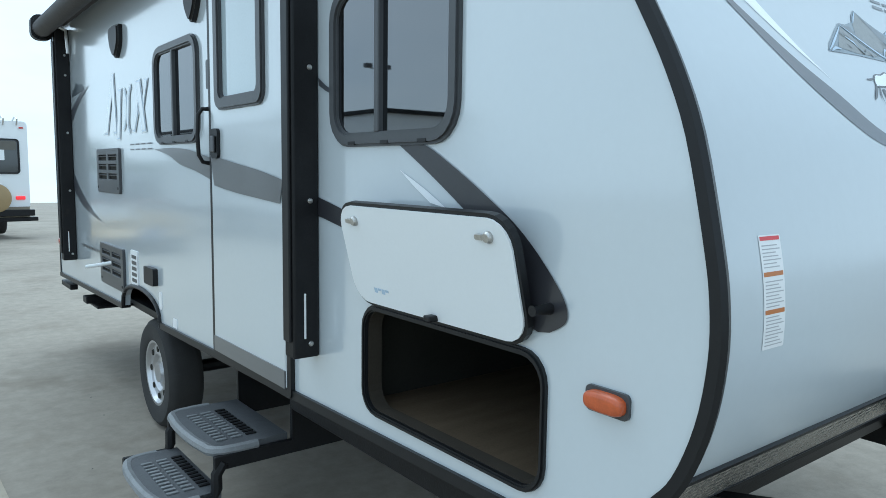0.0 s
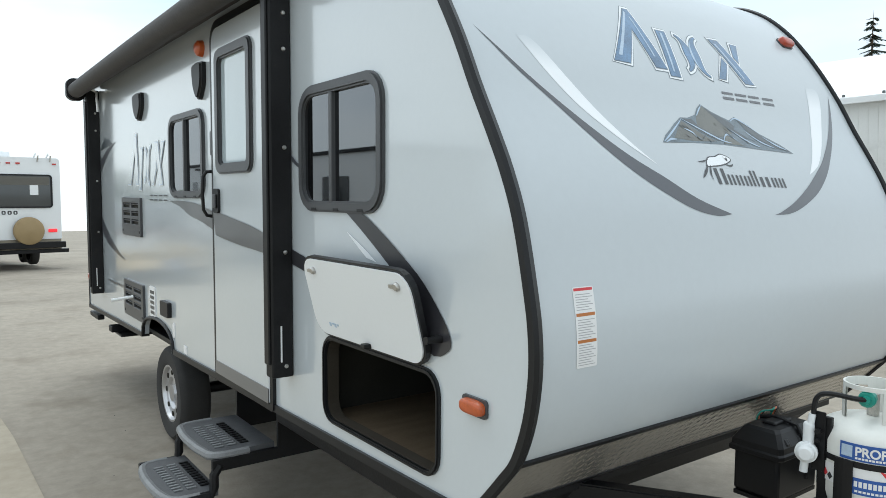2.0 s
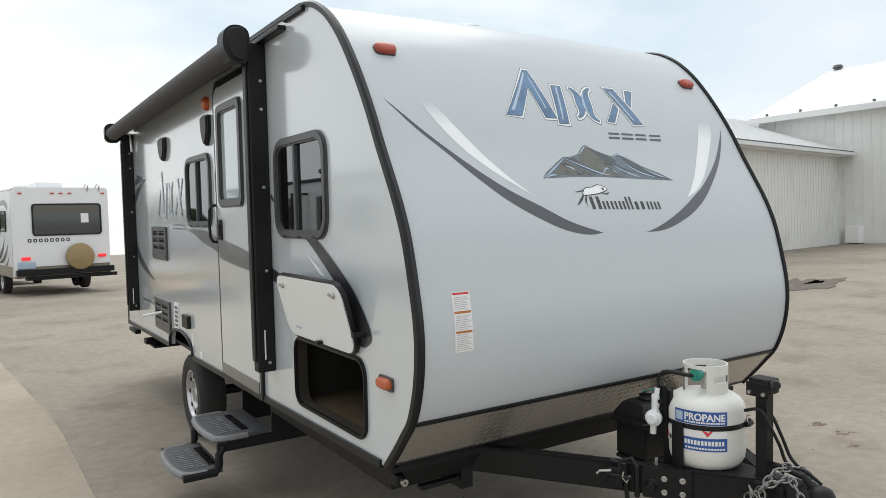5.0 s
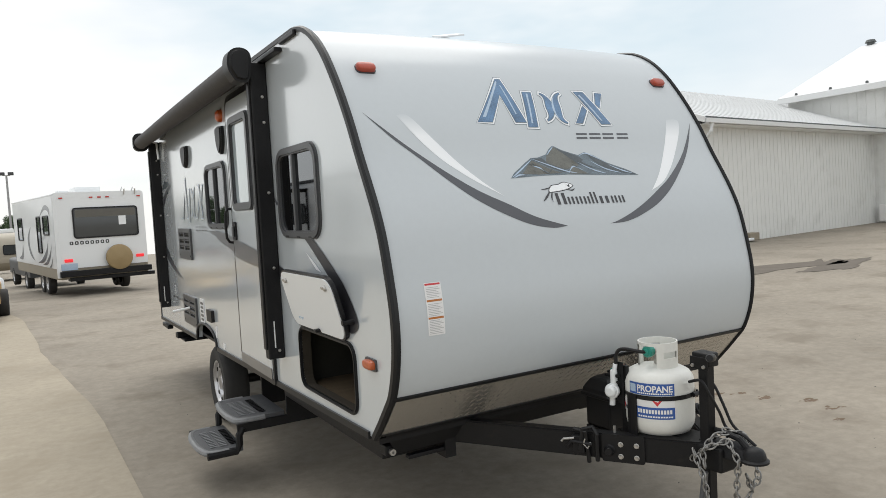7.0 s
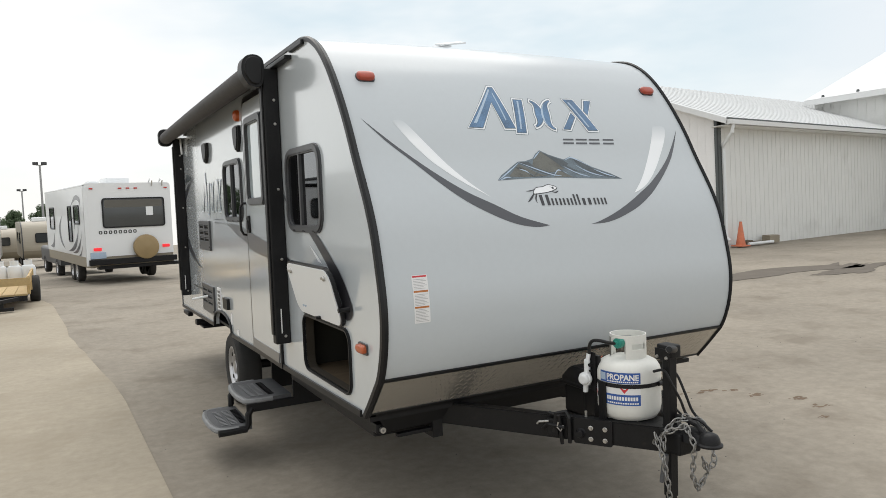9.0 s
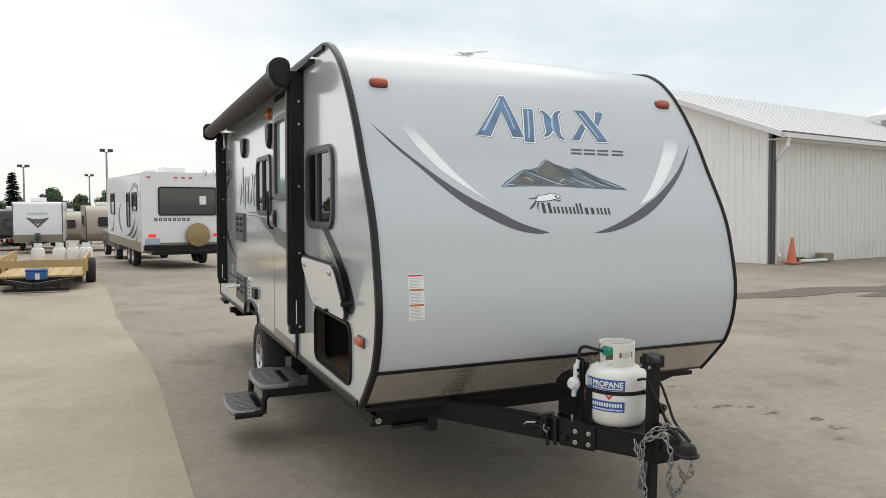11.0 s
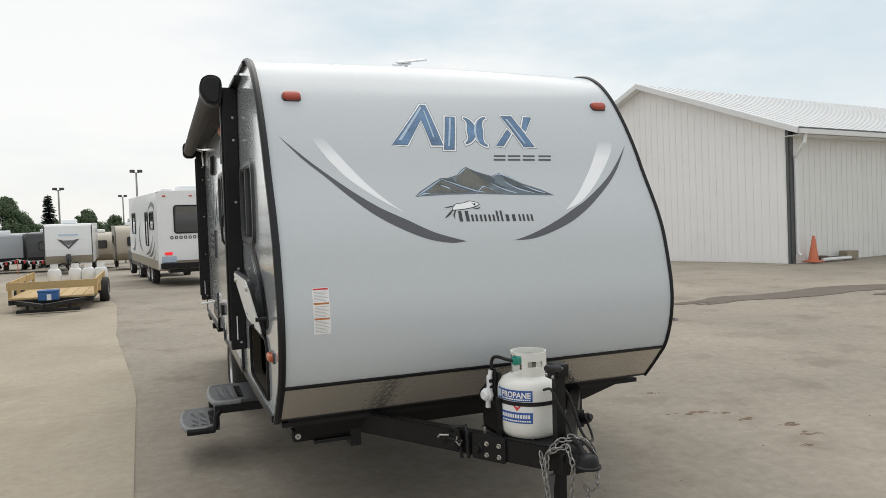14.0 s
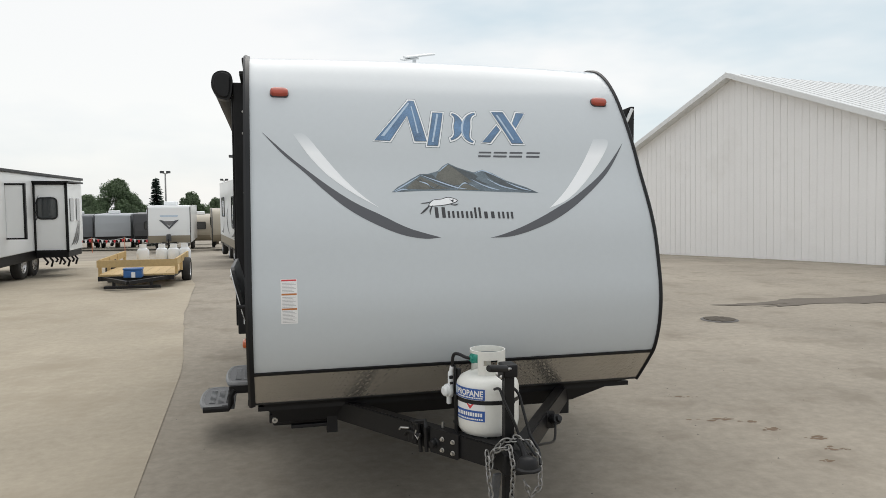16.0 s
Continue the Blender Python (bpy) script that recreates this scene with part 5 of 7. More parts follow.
# safety chains over the coupler
def chain_line(pts, name):
    line = []
    pts = [Vector(p) for p in pts]
    for i in range(len(pts) - 1):
        n = max(1, round((pts[i + 1] - pts[i]).length / 0.029))
        line += [pts[i].lerp(pts[i + 1], k / n) for k in range(n)]
    line.append(pts[-1])
    bm = B()
    for i in range(len(line) - 1):
        a, b = line[i], line[i + 1]
        d = (b - a).normalized()
        u = d.orthogonal().normalized()
        u = (u * math.cos(i * math.pi / 2 + 0.4) + d.cross(u) * math.sin(i * math.pi / 2 + 0.4)).normalized()
        c = (a + b) / 2
        loop = [c + d * 0.0205 * math.cos(t) + u * 0.0115 * math.sin(t) for t in [2 * math.pi * k / 12 for k in range(13)]]
        tube(bm, loop, 0.0037, 6, caps=False)
    part(name, bm, M_CHAIN, rv, "zinc safety chain draped over the coupler", smooth=True)


chain_line([(CX - 0.09, CY + 0.16, 0.66), (CX - 0.10, CY + 0.06, 0.74), (CX - 0.05, CY + 0.0, 0.775), (CX - 0.05, CY - 0.05, 0.70), (CX - 0.055, CY - 0.04, 0.56), (CX - 0.02, CY - 0.04, 0.49), (CX + 0.02, CY - 0.05, 0.55)], "safety_chain")
chain_line([(CX - 0.01, CY + 0.05, 0.80), (CX + 0.05, CY, 0.78), (CX + 0.085, CY - 0.02, 0.71), (CX + 0.075, CY - 0.05, 0.60), (CX + 0.03, CY - 0.05, 0.56), (CX, CY - 0.05, 0.63)], "safety_chain")
chain_line([(CX - 0.12, CY + 0.12, 0.72), (CX - 0.13, CY + 0.06, 0.62), (CX - 0.12, CY + 0.04, 0.50), (CX - 0.11, CY + 0.04, 0.41)], "safety_chain")
chain_line([(CX + 0.0, CY + 0.03, 0.79), (CX - 0.06, CY + 0.06, 0.785), (CX - 0.11, CY + 0.08, 0.72), (CX - 0.12, CY + 0.06, 0.66)], "safety_chain")
bm = tube(B(), smooth_line([(JX - 0.050, JY + 0.05, 0.99), (JX - 0.045, JY - 0.01, 1.005), (JX - 0.03, JY - 0.04, 0.95), (JX + 0.005, JY - 0.06, 0.87), (JX + 0.03, JY - 0.075, 0.80), (CX + 0.03, CY - 0.01, 0.785), (CX + 0.05, CY - 0.06, 0.745)], 4), 0.0065, 8)
part("wiring_cable", bm, M_PLASTIC, rv, "black trailer wiring cable", smooth=True)
bm = tube(B(), smooth_line([(JX + 0.03, JY + 0.05, 1.00), (JX + 0.055, JY + 0.01, 0.97), (JX + 0.07, JY - 0.03, 0.88), (JX + 0.085, JY - 0.06, 0.80), (CX + 0.09, CY + 0.01, 0.745), (CX + 0.075, CY - 0.05, 0.70)], 4), 0.0065, 8)
part("wiring_cable", bm, M_PLASTIC, rv, smooth=True)
bm = lathe(B(), [(0.0, 0.055), (0.016, 0.055), (0.018, 0.040), (0.027, 0.036), (0.029, 0.0), (0.022, -0.012), (0.010, -0.018)], 14, Matrix.Translation((1.585, -0.185, 0.690)) @ Euler((radians(64), 0, radians(20))).to_matrix().to_4x4())
box(bm, 1.545, 1.600, -0.170, -0.150, 0.640, 0.735, bev=0.006)
part("wiring_plug_holder", bm, M_PLASTIC, rv, "black wiring plug in its holder", smooth=True)
bm = tube(B(), smooth_line([(1.585, -0.21, 0.69), (1.50, -0.40, 0.66), (1.38, -0.55, 0.70), (1.30, -0.62, 0.72)], 5), 0.0065, 6)
part("wiring_cable", bm, M_PLASTIC, rv, smooth=True)
# sloping pan that closes the underside behind the nose
bm = B()
pan = [[bm.verts.new((x, y, z)) for x, y, z in ((0.06, 0.285, 0.764), (W - 0.06, 0.285, 0.764), (W - 0.06 - 0.42 * q, 0.285 + 0.09 * q, 0.764 - 0.165 * q), (0.06 + 0.12 * q, 0.285 + 0.09 * q, 0.764 - 0.165 * q))] for q in (0.8,)][0]
back = [bm.verts.new(v.co + Vector((0, 0.02, 0.012))) for v in pan]
bm.faces.new(pan), bm.faces.new(back[::-1])
for k in range(4):
    bm.faces.new((pan[k], pan[(k + 1) % 4], back[(k + 1) % 4], back[k]))
bmesh.ops.recalc_face_normals(bm, faces=bm.faces)
part("front_under_pan", bm, M_BLACK, rv, "black sloping pan under the nose")
# carrier for the gas cylinder
bm = box(B(), CX - 0.13, CX + 0.10, -0.48, -0.20, 0.690, 0.704, bev=0.003)
part("cylinder_tray", bm, M_BLACK, rv)
# ---- gas cylinder ----
TX, TY, TB = 1.155, -0.370, 0.705
tank = thing("propane_tank", "white steel propane cylinder with blue labels strapped on the drawbar", "propane tank", (TX, TY, TB))
mt = Matrix.Translation((TX, TY, TB))
bm = lathe(B(), [(0.0, 0.03), (0.10, 0.02), (0.135, 0.035), (0.150, 0.06), (0.155, 0.09), (0.155, 0.255), (0.150, 0.278), (0.135, 0.300), (0.105, 0.316), (0.06, 0.326), (0.0, 0.33)], 40, mt)
part("cylinder_body", bm, M_TANK, tank, smooth=True)
bm = lathe(B(), [(0.10, 0.0), (0.104, 0.0), (0.104, 0.035), (0.10, 0.035)], 32, mt)
part("foot_ring", bm, M_TANK, tank)
bm = B()
seg = 72
for k in range(seg):
    a = 2 * math.pi * k / seg
    deg = (360 * k / seg) % 360
    if 135 < deg < 220:          # the wide opening that shows the valve
        rngs = ((0.421, 0.435),)
    elif 236 < deg < 286:
        rngs = ((0.318, 0.366), (0.394, 0.435))
    elif 30 < deg < 95:
        rngs = ((0.407, 0.435),)
    else:
        rngs = ((0.318, 0.435),)
    b = 2 * math.pi * (k + 1) / seg
    for h0, h1 in rngs:
        vs = [bm.verts.new((TX + r * math.cos(t), TY + r * math.sin(t), TB + h)) for r in (0.082, 0.088) for t, h in ((a, h0), (b, h0), (b, h1), (a, h1))]
        for q in ((0, 1, 2, 3), (7, 6, 5, 4), (3, 2, 6, 7), (1, 0, 4, 5)):
            bm.faces.new([vs[i] for i in q])
bmesh.ops.remove_doubles(bm, verts=bm.verts, dist=1e-5)
bmesh.ops.recalc_face_normals(bm, faces=bm.faces)
part("collar", bm, M_TANK, tank, "white guard collar")
bm = B()
tube(bm, [(TX, TY, TB + 0.33), (TX, TY, TB + 0.40)], 0.018, 12)
tube(bm, [(TX, TY, TB + 0.395), (TX - 0.055, TY - 0.008, TB + 0.395)], 0.014, 10)
valve = part("valve", bm, M_CHROME, tank)
bm = lathe(B(), [(0.0, 0.03), (0.012, 0.03), (0.014, 0.022), (0.022, 0.022), (0.026, 0.016), (0.026, -0.012), (0.020, -0.018), (0.0, -0.018)], 12, Matrix.Translation((TX - 0.066, TY - 0.010, TB + 0.395)) @ Euler((0, -math.pi / 2, 0.25)).to_matrix().to_4x4())
part("valve_knob", bm, M_GREEN, valve, "green valve coupling")
bm = tube(B(), smooth_line([(TX - 0.088, TY - 0.014, TB + 0.395), (TX - 0.112, TY + 0.01, TB + 0.398), (TX - 0.130, TY + 0.06, TB + 0.403), (TX - 0.142, TY + 0.095, TB + 0.398), (TX - 0.148, TY + 0.112, TB + 0.375), (TX - 0.150, TY + 0.115, TB + 0.33)], 4), 0.0085, 8)
part("gas_hose", bm, M_PLASTIC, tank, "black gas pigtail hose", smooth=True)


def on_tank(a_deg, h, d):
    a = radians(a_deg)
    r = 0.155 + d
    return Vector((TX + r * math.cos(a), TY + r * math.sin(a), TB + h))


def tank_label(a0, a1, h0, h1, d, mat, name, parent):
    bm = B()
    n = max(2, int(abs(a1 - a0) / 5))
    lo = [bm.verts.new(on_tank(a0 + (a1 - a0) * k / n, h0, d)) for k in range(n + 1)]
    hi = [bm.verts.new(on_tank(a0 + (a1 - a0) * k / n, h1, d)) for k in range(n + 1)]
    for k in range(n):
        bm.faces.new((lo[k], lo[k + 1], hi[k + 1], hi[k]))
    return part(name, bm, mat, parent)


LA0, LA1 = 170, 248
lb = tank_label(LA0, LA1, 0.217, 0.270, 0.0012, M_LABELB, "name_label", tank)
tagged(lb, "blue label with the white word propane")
tank_label(LA0 + 2, LA0 + 14, 0.226, 0.262, 0.002, M_BLUEL, "emblem_patch", lb)
for k in range(17):
    tank_label(187 + k * 3.4, 189.6 + k * 3.4, 0.2225, 0.229, 0.002, M_LABELW, "print_bar", lb)
tank_label(LA0 + 4, LA1, 0.165, 0.196, 0.0010, M_LABELW, "hazard_label", tank)
l2 = tank_label(LA0, LA1, 0.112, 0.164, 0.0012, M_LABELB, "maker_label", tank)
for k in range(12):
    tank_label(187 + k * 4.8, 190.4 + k * 4.8, 0.136, 0.154, 0.002, M_LABELW, "print_bar", l2)
for k in range(14):
    tank_label(188 + k * 4.1, 191 + k * 4.1, 0.119, 0.126, 0.002, M_LABELW, "print_bar", l2)
wl2 = tank_label(147, 165, 0.125, 0.185, 0.0012, M_LABELW, "warning_label", tank)
for a0, h0, mt_w in ((151, 0.150, M_LABELR), (158, 0.143, M_INK)):
    bm = B()
    bm.faces.new([bm.verts.new(on_tank(a0 + da, h0 + dh, 0.002)) for da, dh in ((0, -0.013), (4, 0.0), (0, 0.013), (-4, 0.0))])
    part("warning_mark", bm, mt_w, wl2)
bm = B()
vs = [bm.verts.new(on_tank(a, h, 0.002)) for a, h in ((212, 0.196), (228, 0.196), (220, 0.170))]
bm.faces.new(vs)
part("hazard_mark", bm, M_LABELR, tank)
# the word, bent round the cylinder
cu = bpy.data.curves.new("word", "FONT")
cu.body = "PROPANE"
cu.size = 0.034
cu.offset = 0.0011
tmp = bpy.data.objects.new("word", cu)
scene.collection.objects.link(tmp)
me = bpy.data.meshes.new_from_object(tmp)
bpy.data.objects.remove(tmp)
bm = B()
bm.from_mesh(me)
wmax = max(v.co.x for v in bm.verts)
hmax = max(v.co.y for v in bm.verts)
for v in bm.verts:
    v.co = on_tank(186.5 + 58.5 * v.co.x / wmax, 0.234 + 0.028 * v.co.y / hmax, 0.002)
part("word_propane", bm, M_LABELW, lb, "white lettering")
bm = B()
ring = [on_tank(a, 0.205, 0.003) for a in range(0, 361, 10)]
for a, b in zip(ring, ring[1:]):
    vs = [bm.verts.new(p + Vector((0, 0, h))) for p, h in ((a, -0.010), (b, -0.010), (b, 0.010), (a, 0.010))]
    bm.faces.new(vs)
part("strap", bm, M_PLASTIC, tank, "black hold-down strap")
bm = tube(B(), [on_tank(286, 0.205, 0.008), on_tank(294, 0.205, 0.014), on_tank(299, 0.207, 0.020)], 0.011, 8)
tube(bm, [on_tank(298, 0.190, 0.014), on_tank(298, 0.222, 0.014)], 0.006, 6)
part("strap_clamp", bm, M_PLASTIC, tank)
bm = B()
cols = [[bm.verts.new(on_tank(a, h, d)) for h, d in ((0.214, 0.004), (0.214, 0.010), (-0.012, 0.010), (-0.012, 0.004))] for a in (166, 171, 176, 181, 186)]
for p, q in zip(cols, cols[1:]):
    for k in range(4):
        bm.faces.new((p[k], p[(k + 1) % 4], q[(k + 1) % 4], q[k]))
bm.faces.new(cols[0]), bm.faces.new(cols[-1])
bmesh.ops.recalc_face_normals(bm, faces=bm.faces)
part("strap_tail", bm, M_PLASTIC, tank, "black upright of the hold-down strap")
# regulator on the upright
reg = thing("gas_regulator", "white plastic gas regulator on a bracket beside the cylinder", "regulator", (1.0, -0.25, 0.86))
bm = B()
box(bm, 0.985, 1.012, -0.262, -0.228, 0.875, 1.010, bev=0.012, seg=3)
lathe(bm, [(0.0, 0.030), (0.018, 0.029), (0.026, 0.022), (0.028, 0.008), (0.034, 0.006), (0.034, -0.010), (0.0, -0.012)], 24, Matrix.Translation((0.983, -0.247, 0.911)) @ Euler((0.0, -math.pi / 2, 0.35)).to_matrix().to_4x4())
tube(bm, [(0.992, -0.240, 0.89), (0.992, -0.236, 0.842)], 0.013, 12)
tube(bm, [(0.998, -0.25, 1.0), (1.004, -0.252, 1.035)], 0.011, 10)
part("housing", bm, M_WHITEP, reg, smooth=True)
bm = B()
box(bm, 1.013, 1.017, -0.290, -0.250, 0.850, 1.045, bev=0.001)
tube(bm, [(1.0, -0.275, 0.985), (0.985, -0.278, 0.985)], 0.009, 8)
tube(bm, [(1.0, -0.275, 0.955), (0.988, -0.278, 0.955)], 0.007, 8)
part("mount_plate", bm, M_BLACK, reg, "black mounting plate")
bm = box(B(), 1.02, 1.038, -0.305, -0.265, 0.70, 1.03, bev=0.003)
part("bracket", bm, M_BLACK, reg)
# battery box behind the cylinder
bat = thing("battery_box", "black plastic battery box with a chamfered lid on the drawbar", "battery box", (1.30, -0.01, 0.655))
BX0, BX1, BY0, BY1 = 1.085, 1.385, -0.110, 0.090
bm = box(B(), BX0 + 0.01, BX1 - 0.01, BY0 + 0.02, BY1 - 0.02, 0.640, 0.6545)
part("battery_tray", bm, M_BLACK, rv)
bm = box(B(), BX0 + 0.014, BX1 - 0.014, BY0 + 0.014, BY1 - 0.014, 0.655, 0.815, bev=0.012)
part("case", bm, M_PLASTIC, bat)
bm = B()
rings = []
for inset, z in ((0.0, 0.806), (-0.004, 0.812), (-0.004, 0.824), (0.002, 0.830), (0.004, 0.850), (0.030, 0.893), (0.042, 0.902), (0.090, 0.903)):
    c = 0.022
    x0, x1, y0, y1 = BX0 + inset, BX1 - inset, BY0 + inset, BY1 - inset
    rings.append([bm.verts.new((x, y, z)) for x, y in ((x0 + c, y0), (x1 - c, y0), (x1, y0 + c * 0.4), (x1, y1 - c * 0.4), (x1 - c, y1), (x0 + c, y1), (x0, y1 - c * 0.4), (x0, y0 + c * 0.4))])
for p, q in zip(rings, rings[1:]):
    for k in range(8):
        bm.faces.new((p[k], p[(k + 1) % 8], q[(k + 1) % 8], q[k]))
bm.faces.new(rings[-1]), bm.faces.new(rings[0][::-1])
bmesh.ops.recalc_face_normals(bm, faces=bm.faces)
part("lid", bm, M_PLASTIC, bat)
for k in range(3):
    bm = box(B(), BX0 + 0.045 + k * 0.085, BX0 + 0.080 + k * 0.085, BY0 - 0.001, BY0 + 0.06, 0.852, 0.889, bev=0.010, m=Matrix.Translation((0, BY0, 0.85)) @ Euler((radians(-36), 0, 0)).to_matrix().to_4x4() @ Matrix.Translation((0, -BY0, -0.85)))
    part("lid_flute", bm, M_PLASTIC, bat)
bm = box(B(), BX0 + 0.09, BX1 - 0.09, BY0 + 0.075, BY1 - 0.075, 0.900, 0.914, bev=0.006)
part("lid_grip", bm, M_PLASTIC, bat)
for dx, mt in ((0.0, M_GREEN), (0.014, M_CONE), (0.026, M_PLASTIC)):
    bm = tube(B(), smooth_line([(BX0 + 0.20 + dx, BY1 + 0.02, 0.74), (BX0 + 0.20 + dx, BY1 + 0.005, 0.89), (BX0 + 0.24 + dx, BY1 - 0.03, 0.915), (BX0 + 0.27 + dx, BY1 - 0.02, 0.912), (BX0 + 0.29 + dx, BY1 + 0.02, 0.84)], 4), 0.0035, 6)
    part("wire", bm, mt, bat, smooth=True)
bm = tube(B(), [(BX0 + 0.16, BY0 - 0.010, 0.72), (BX0 + 0.16, BY0 - 0.010, 0.84), (BX0 + 0.16, BY0 + 0.03, 0.905), (BX0 + 0.16, 0.0, 0.918), (BX0 + 0.16, BY1 - 0.03, 0.905)], 0.007, 6)
part("hold_down_strap", bm, M_PLASTIC, bat)


# ---- white steel buildings on the far side of the lot; they stand plumb on ground that slopes ----
BA = radians(9.5)
CORNER = Vector((17.45, 13.05, 0))
LEAN_M = Matrix.Translation(CORNER) @ Euler((radians(-1.6), 0, BA)).to_matrix().to_4x4()


def bld(u, v, z):
    """u: along the eaves wall (away to the right), v: along the gable wall (away), z: up."""
    return LEAN_M @ Vector((u, v, z))


def slab(bm, pts, thick):
    """A slab from a planar outline, thickened along its normal."""
    pts = [Vector(p) for p in pts]
    n = (pts[1] - pts[0]).cross(pts[2] - pts[0]).normalized() * thick
    a = [bm.verts.new(p) for p in pts]
    b = [bm.verts.new(p - n) for p in pts]
    bm.faces.new(a), bm.faces.new(b[::-1])
    for i in range(len(pts)):
        j = (i + 1) % len(pts)
        bm.faces.new((a[j], a[i], b[i], b[j]))
    return bm


EAVE, RIDGE, GW, EL = 4.12, 6.4, 11.6, 14.6
shed = thing("steel_building", "low white steel building with a metal roof and gutter", "building", CORNER)
gable = [bld(0, 0, -0.4), bld(0, GW, -0.4), bld(0, GW, EAVE), bld(0, GW / 2, RIDGE), bld(0, 0, EAVE)]
part("gable_wall", slab(B(), gable[::-1], 0.15), M_SIDING, shed, "white ribbed steel gable wall")
part("eaves_wall", slab(B(), [bld(0.16, 0, -0.4), bld(EL, 0, -0.4), bld(EL, 0, EAVE), bld(0.16, 0, EAVE)], 0.15), M_SIDING_SHADE, shed, "white steel wall under the eaves, shade in its colour")
for k in range(41):
    v = 0.15 + k * 0.280
    top = EAVE + (RIDGE - EAVE) * (1 - abs(v - GW / 2) / (GW / 2)) - 0.12
    bm = slab(B(), [bld(-0.004, v, -0.2), bld(-0.004, v + 0.022, -0.2), bld(-0.004, v + 0.022, top), bld(-0.004, v, top)][::-1], -0.004)
    part("siding_rib", bm, M_SIDING, shed)
for k in range(53):
    u = 0.4 + k * 0.296
    bm = slab(B(), [bld(u, -0.002, -0.2), bld(u + 0.025, -0.002, -0.2), bld(u + 0.025, -0.002, EAVE - 0.1), bld(u, -0.002, EAVE - 0.1)], -0.008)
    part("siding_rib", bm, M_SIDING_SHADE, shed)
bm = slab(B(), [bld(-0.03, -0.02, -0.3), bld(0.18, -0.02, -0.3), bld(0.18, -0.02, EAVE), bld(-0.03, -0.02, EAVE)], 0.03)
slab(bm, [bld(-0.03, 0.10, -0.3), bld(-0.03, -0.02, -0.3), bld(-0.03, -0.02, EAVE), bld(-0.03, 0.10, EAVE)], 0.03)
part("corner_flashing", bm, M_FLASH, shed, "dark corner flashing")
OV = 0.55
rz = lambda v: RIDGE + 0.12 - (RIDGE - EAVE) / (GW / 2) * abs(v - GW / 2)
for va, vb in ((-OV, GW / 2), (GW + OV, GW / 2)):
    bm = slab(B(), [bld(-0.35, va, rz(va)), bld(30, va, rz(va)), bld(30, vb, rz(vb)), bld(-0.35, vb, rz(vb))], 0.10 if va < 0 else -0.10)
    part("roof", bm, M_METALROOF, shed, "white ribbed metal roof")
    if va < 0:
        for k in range(60):
            u = -0.2 + k * 0.5
            bm = slab(B(), [bld(u, va, rz(va) + 0.004), bld(u + 0.05, va, rz(va) + 0.004), bld(u + 0.05, vb, rz(vb) + 0.004), bld(u, vb, rz(vb) + 0.004)], -0.014)
            part("roof_rib", bm, M_METALROOF, shed)
for va, vb in ((-OV, GW / 2), (GW + OV, GW / 2)):
    bm = slab(B(), [bld(-0.38, va, rz(va) - 0.15), bld(-0.38, vb, rz(vb) - 0.15), bld(-0.38, vb, rz(vb) + 0.03), bld(-0.38, va, rz(va) + 0.03)], 0.04)
    part("bargeboard", bm, M_METALROOF, shed)
    bm = slab(B(), [bld(-0.36, va, rz(va) - 0.14), bld(0.05, va, rz(va) - 0.14), bld(0.05, vb, rz(vb) - 0.14), bld(-0.36, vb, rz(vb) - 0.14)], 0.02)
    part("rake_soffit", bm, M_METALROOF, shed)
bm = slab(B(), [bld(-0.35, -OV - 0.12, rz(-OV) - 0.16), bld(EL - 0.1, -OV - 0.12, rz(-OV) - 0.16), bld(EL - 0.1, -OV - 0.12, rz(-OV) - 0.02), bld(-0.35, -OV - 0.12, rz(-OV) - 0.02)], 0.13)
part("gutter", bm, M_METALROOF, shed, "white box gutter")
bm = slab(B(), [bld(-0.3, -OV, rz(-OV) - 0.17), bld(EL, -OV, rz(-OV) - 0.17), bld(EL, 0.05, rz(-OV) - 0.17), bld(-0.3, 0.05, rz(-OV) - 0.17)], 0.02)
part("soffit", bm, M_SIDING_SHADE, shed)
bm = slab(B(), [bld(-0.35, -OV - 0.02, rz(-OV) + 0.005), bld(EL, -OV - 0.02, rz(-OV) + 0.005), bld(EL, -OV - 0.02, rz(-OV) + 0.05), bld(-0.35, -OV - 0.02, rz(-OV) + 0.05)], 0.03)
part("drip_edge", bm, M_FLASH, shed)
bm = tube(B(), [bld(-0.1, -OV - 0.06, rz(-OV) - 0.14), bld(-0.1, -OV - 0.02, rz(-OV) - 0.40), bld(0.14, -0.10, rz(-OV) - 0.78), bld(0.20, -0.08, rz(-OV) - 0.86), bld(0.20, -0.08, 0.30), bld(0.20, -0.2, 0.2)], 0.055, 8)
part("downspout", bm, M_WHITEP, shed, "white downspout")

tall = thing("tall_steel_building", "taller pale steel building behind with a white metal roof", "building", bld(EL, 0, 0))
TE, TR, TW, TB1 = 6.13, 9.5, 20.0, 3.5
part("side_wall", slab(B(), [bld(EL, TB1, -1), bld(EL, -9, -1), bld(EL, -9, TE), bld(EL, TB1, TE)], 0.2), M_SIDING_SHADE, tall)
part("front_gable", slab(B(), [bld(EL, -9, -1), bld(EL + TW, -9, -1), bld(EL + TW, -9, TE), bld(EL + TW / 2, -9, TR), bld(EL, -9, TE)], -0.2), M_SIDING_SHADE, tall)
for k in range(33):
    v = -8.9 + k * 0.38
    bm = slab(B(), [bld(EL - 0.004, v + 0.03, -0.3), bld(EL - 0.004, v, -0.3), bld(EL - 0.004, v, TE - 0.1), bld(EL - 0.004, v + 0.03, TE - 0.1)], -0.012)
    part("siding_rib", bm, M_SIDING_SHADE, tall)
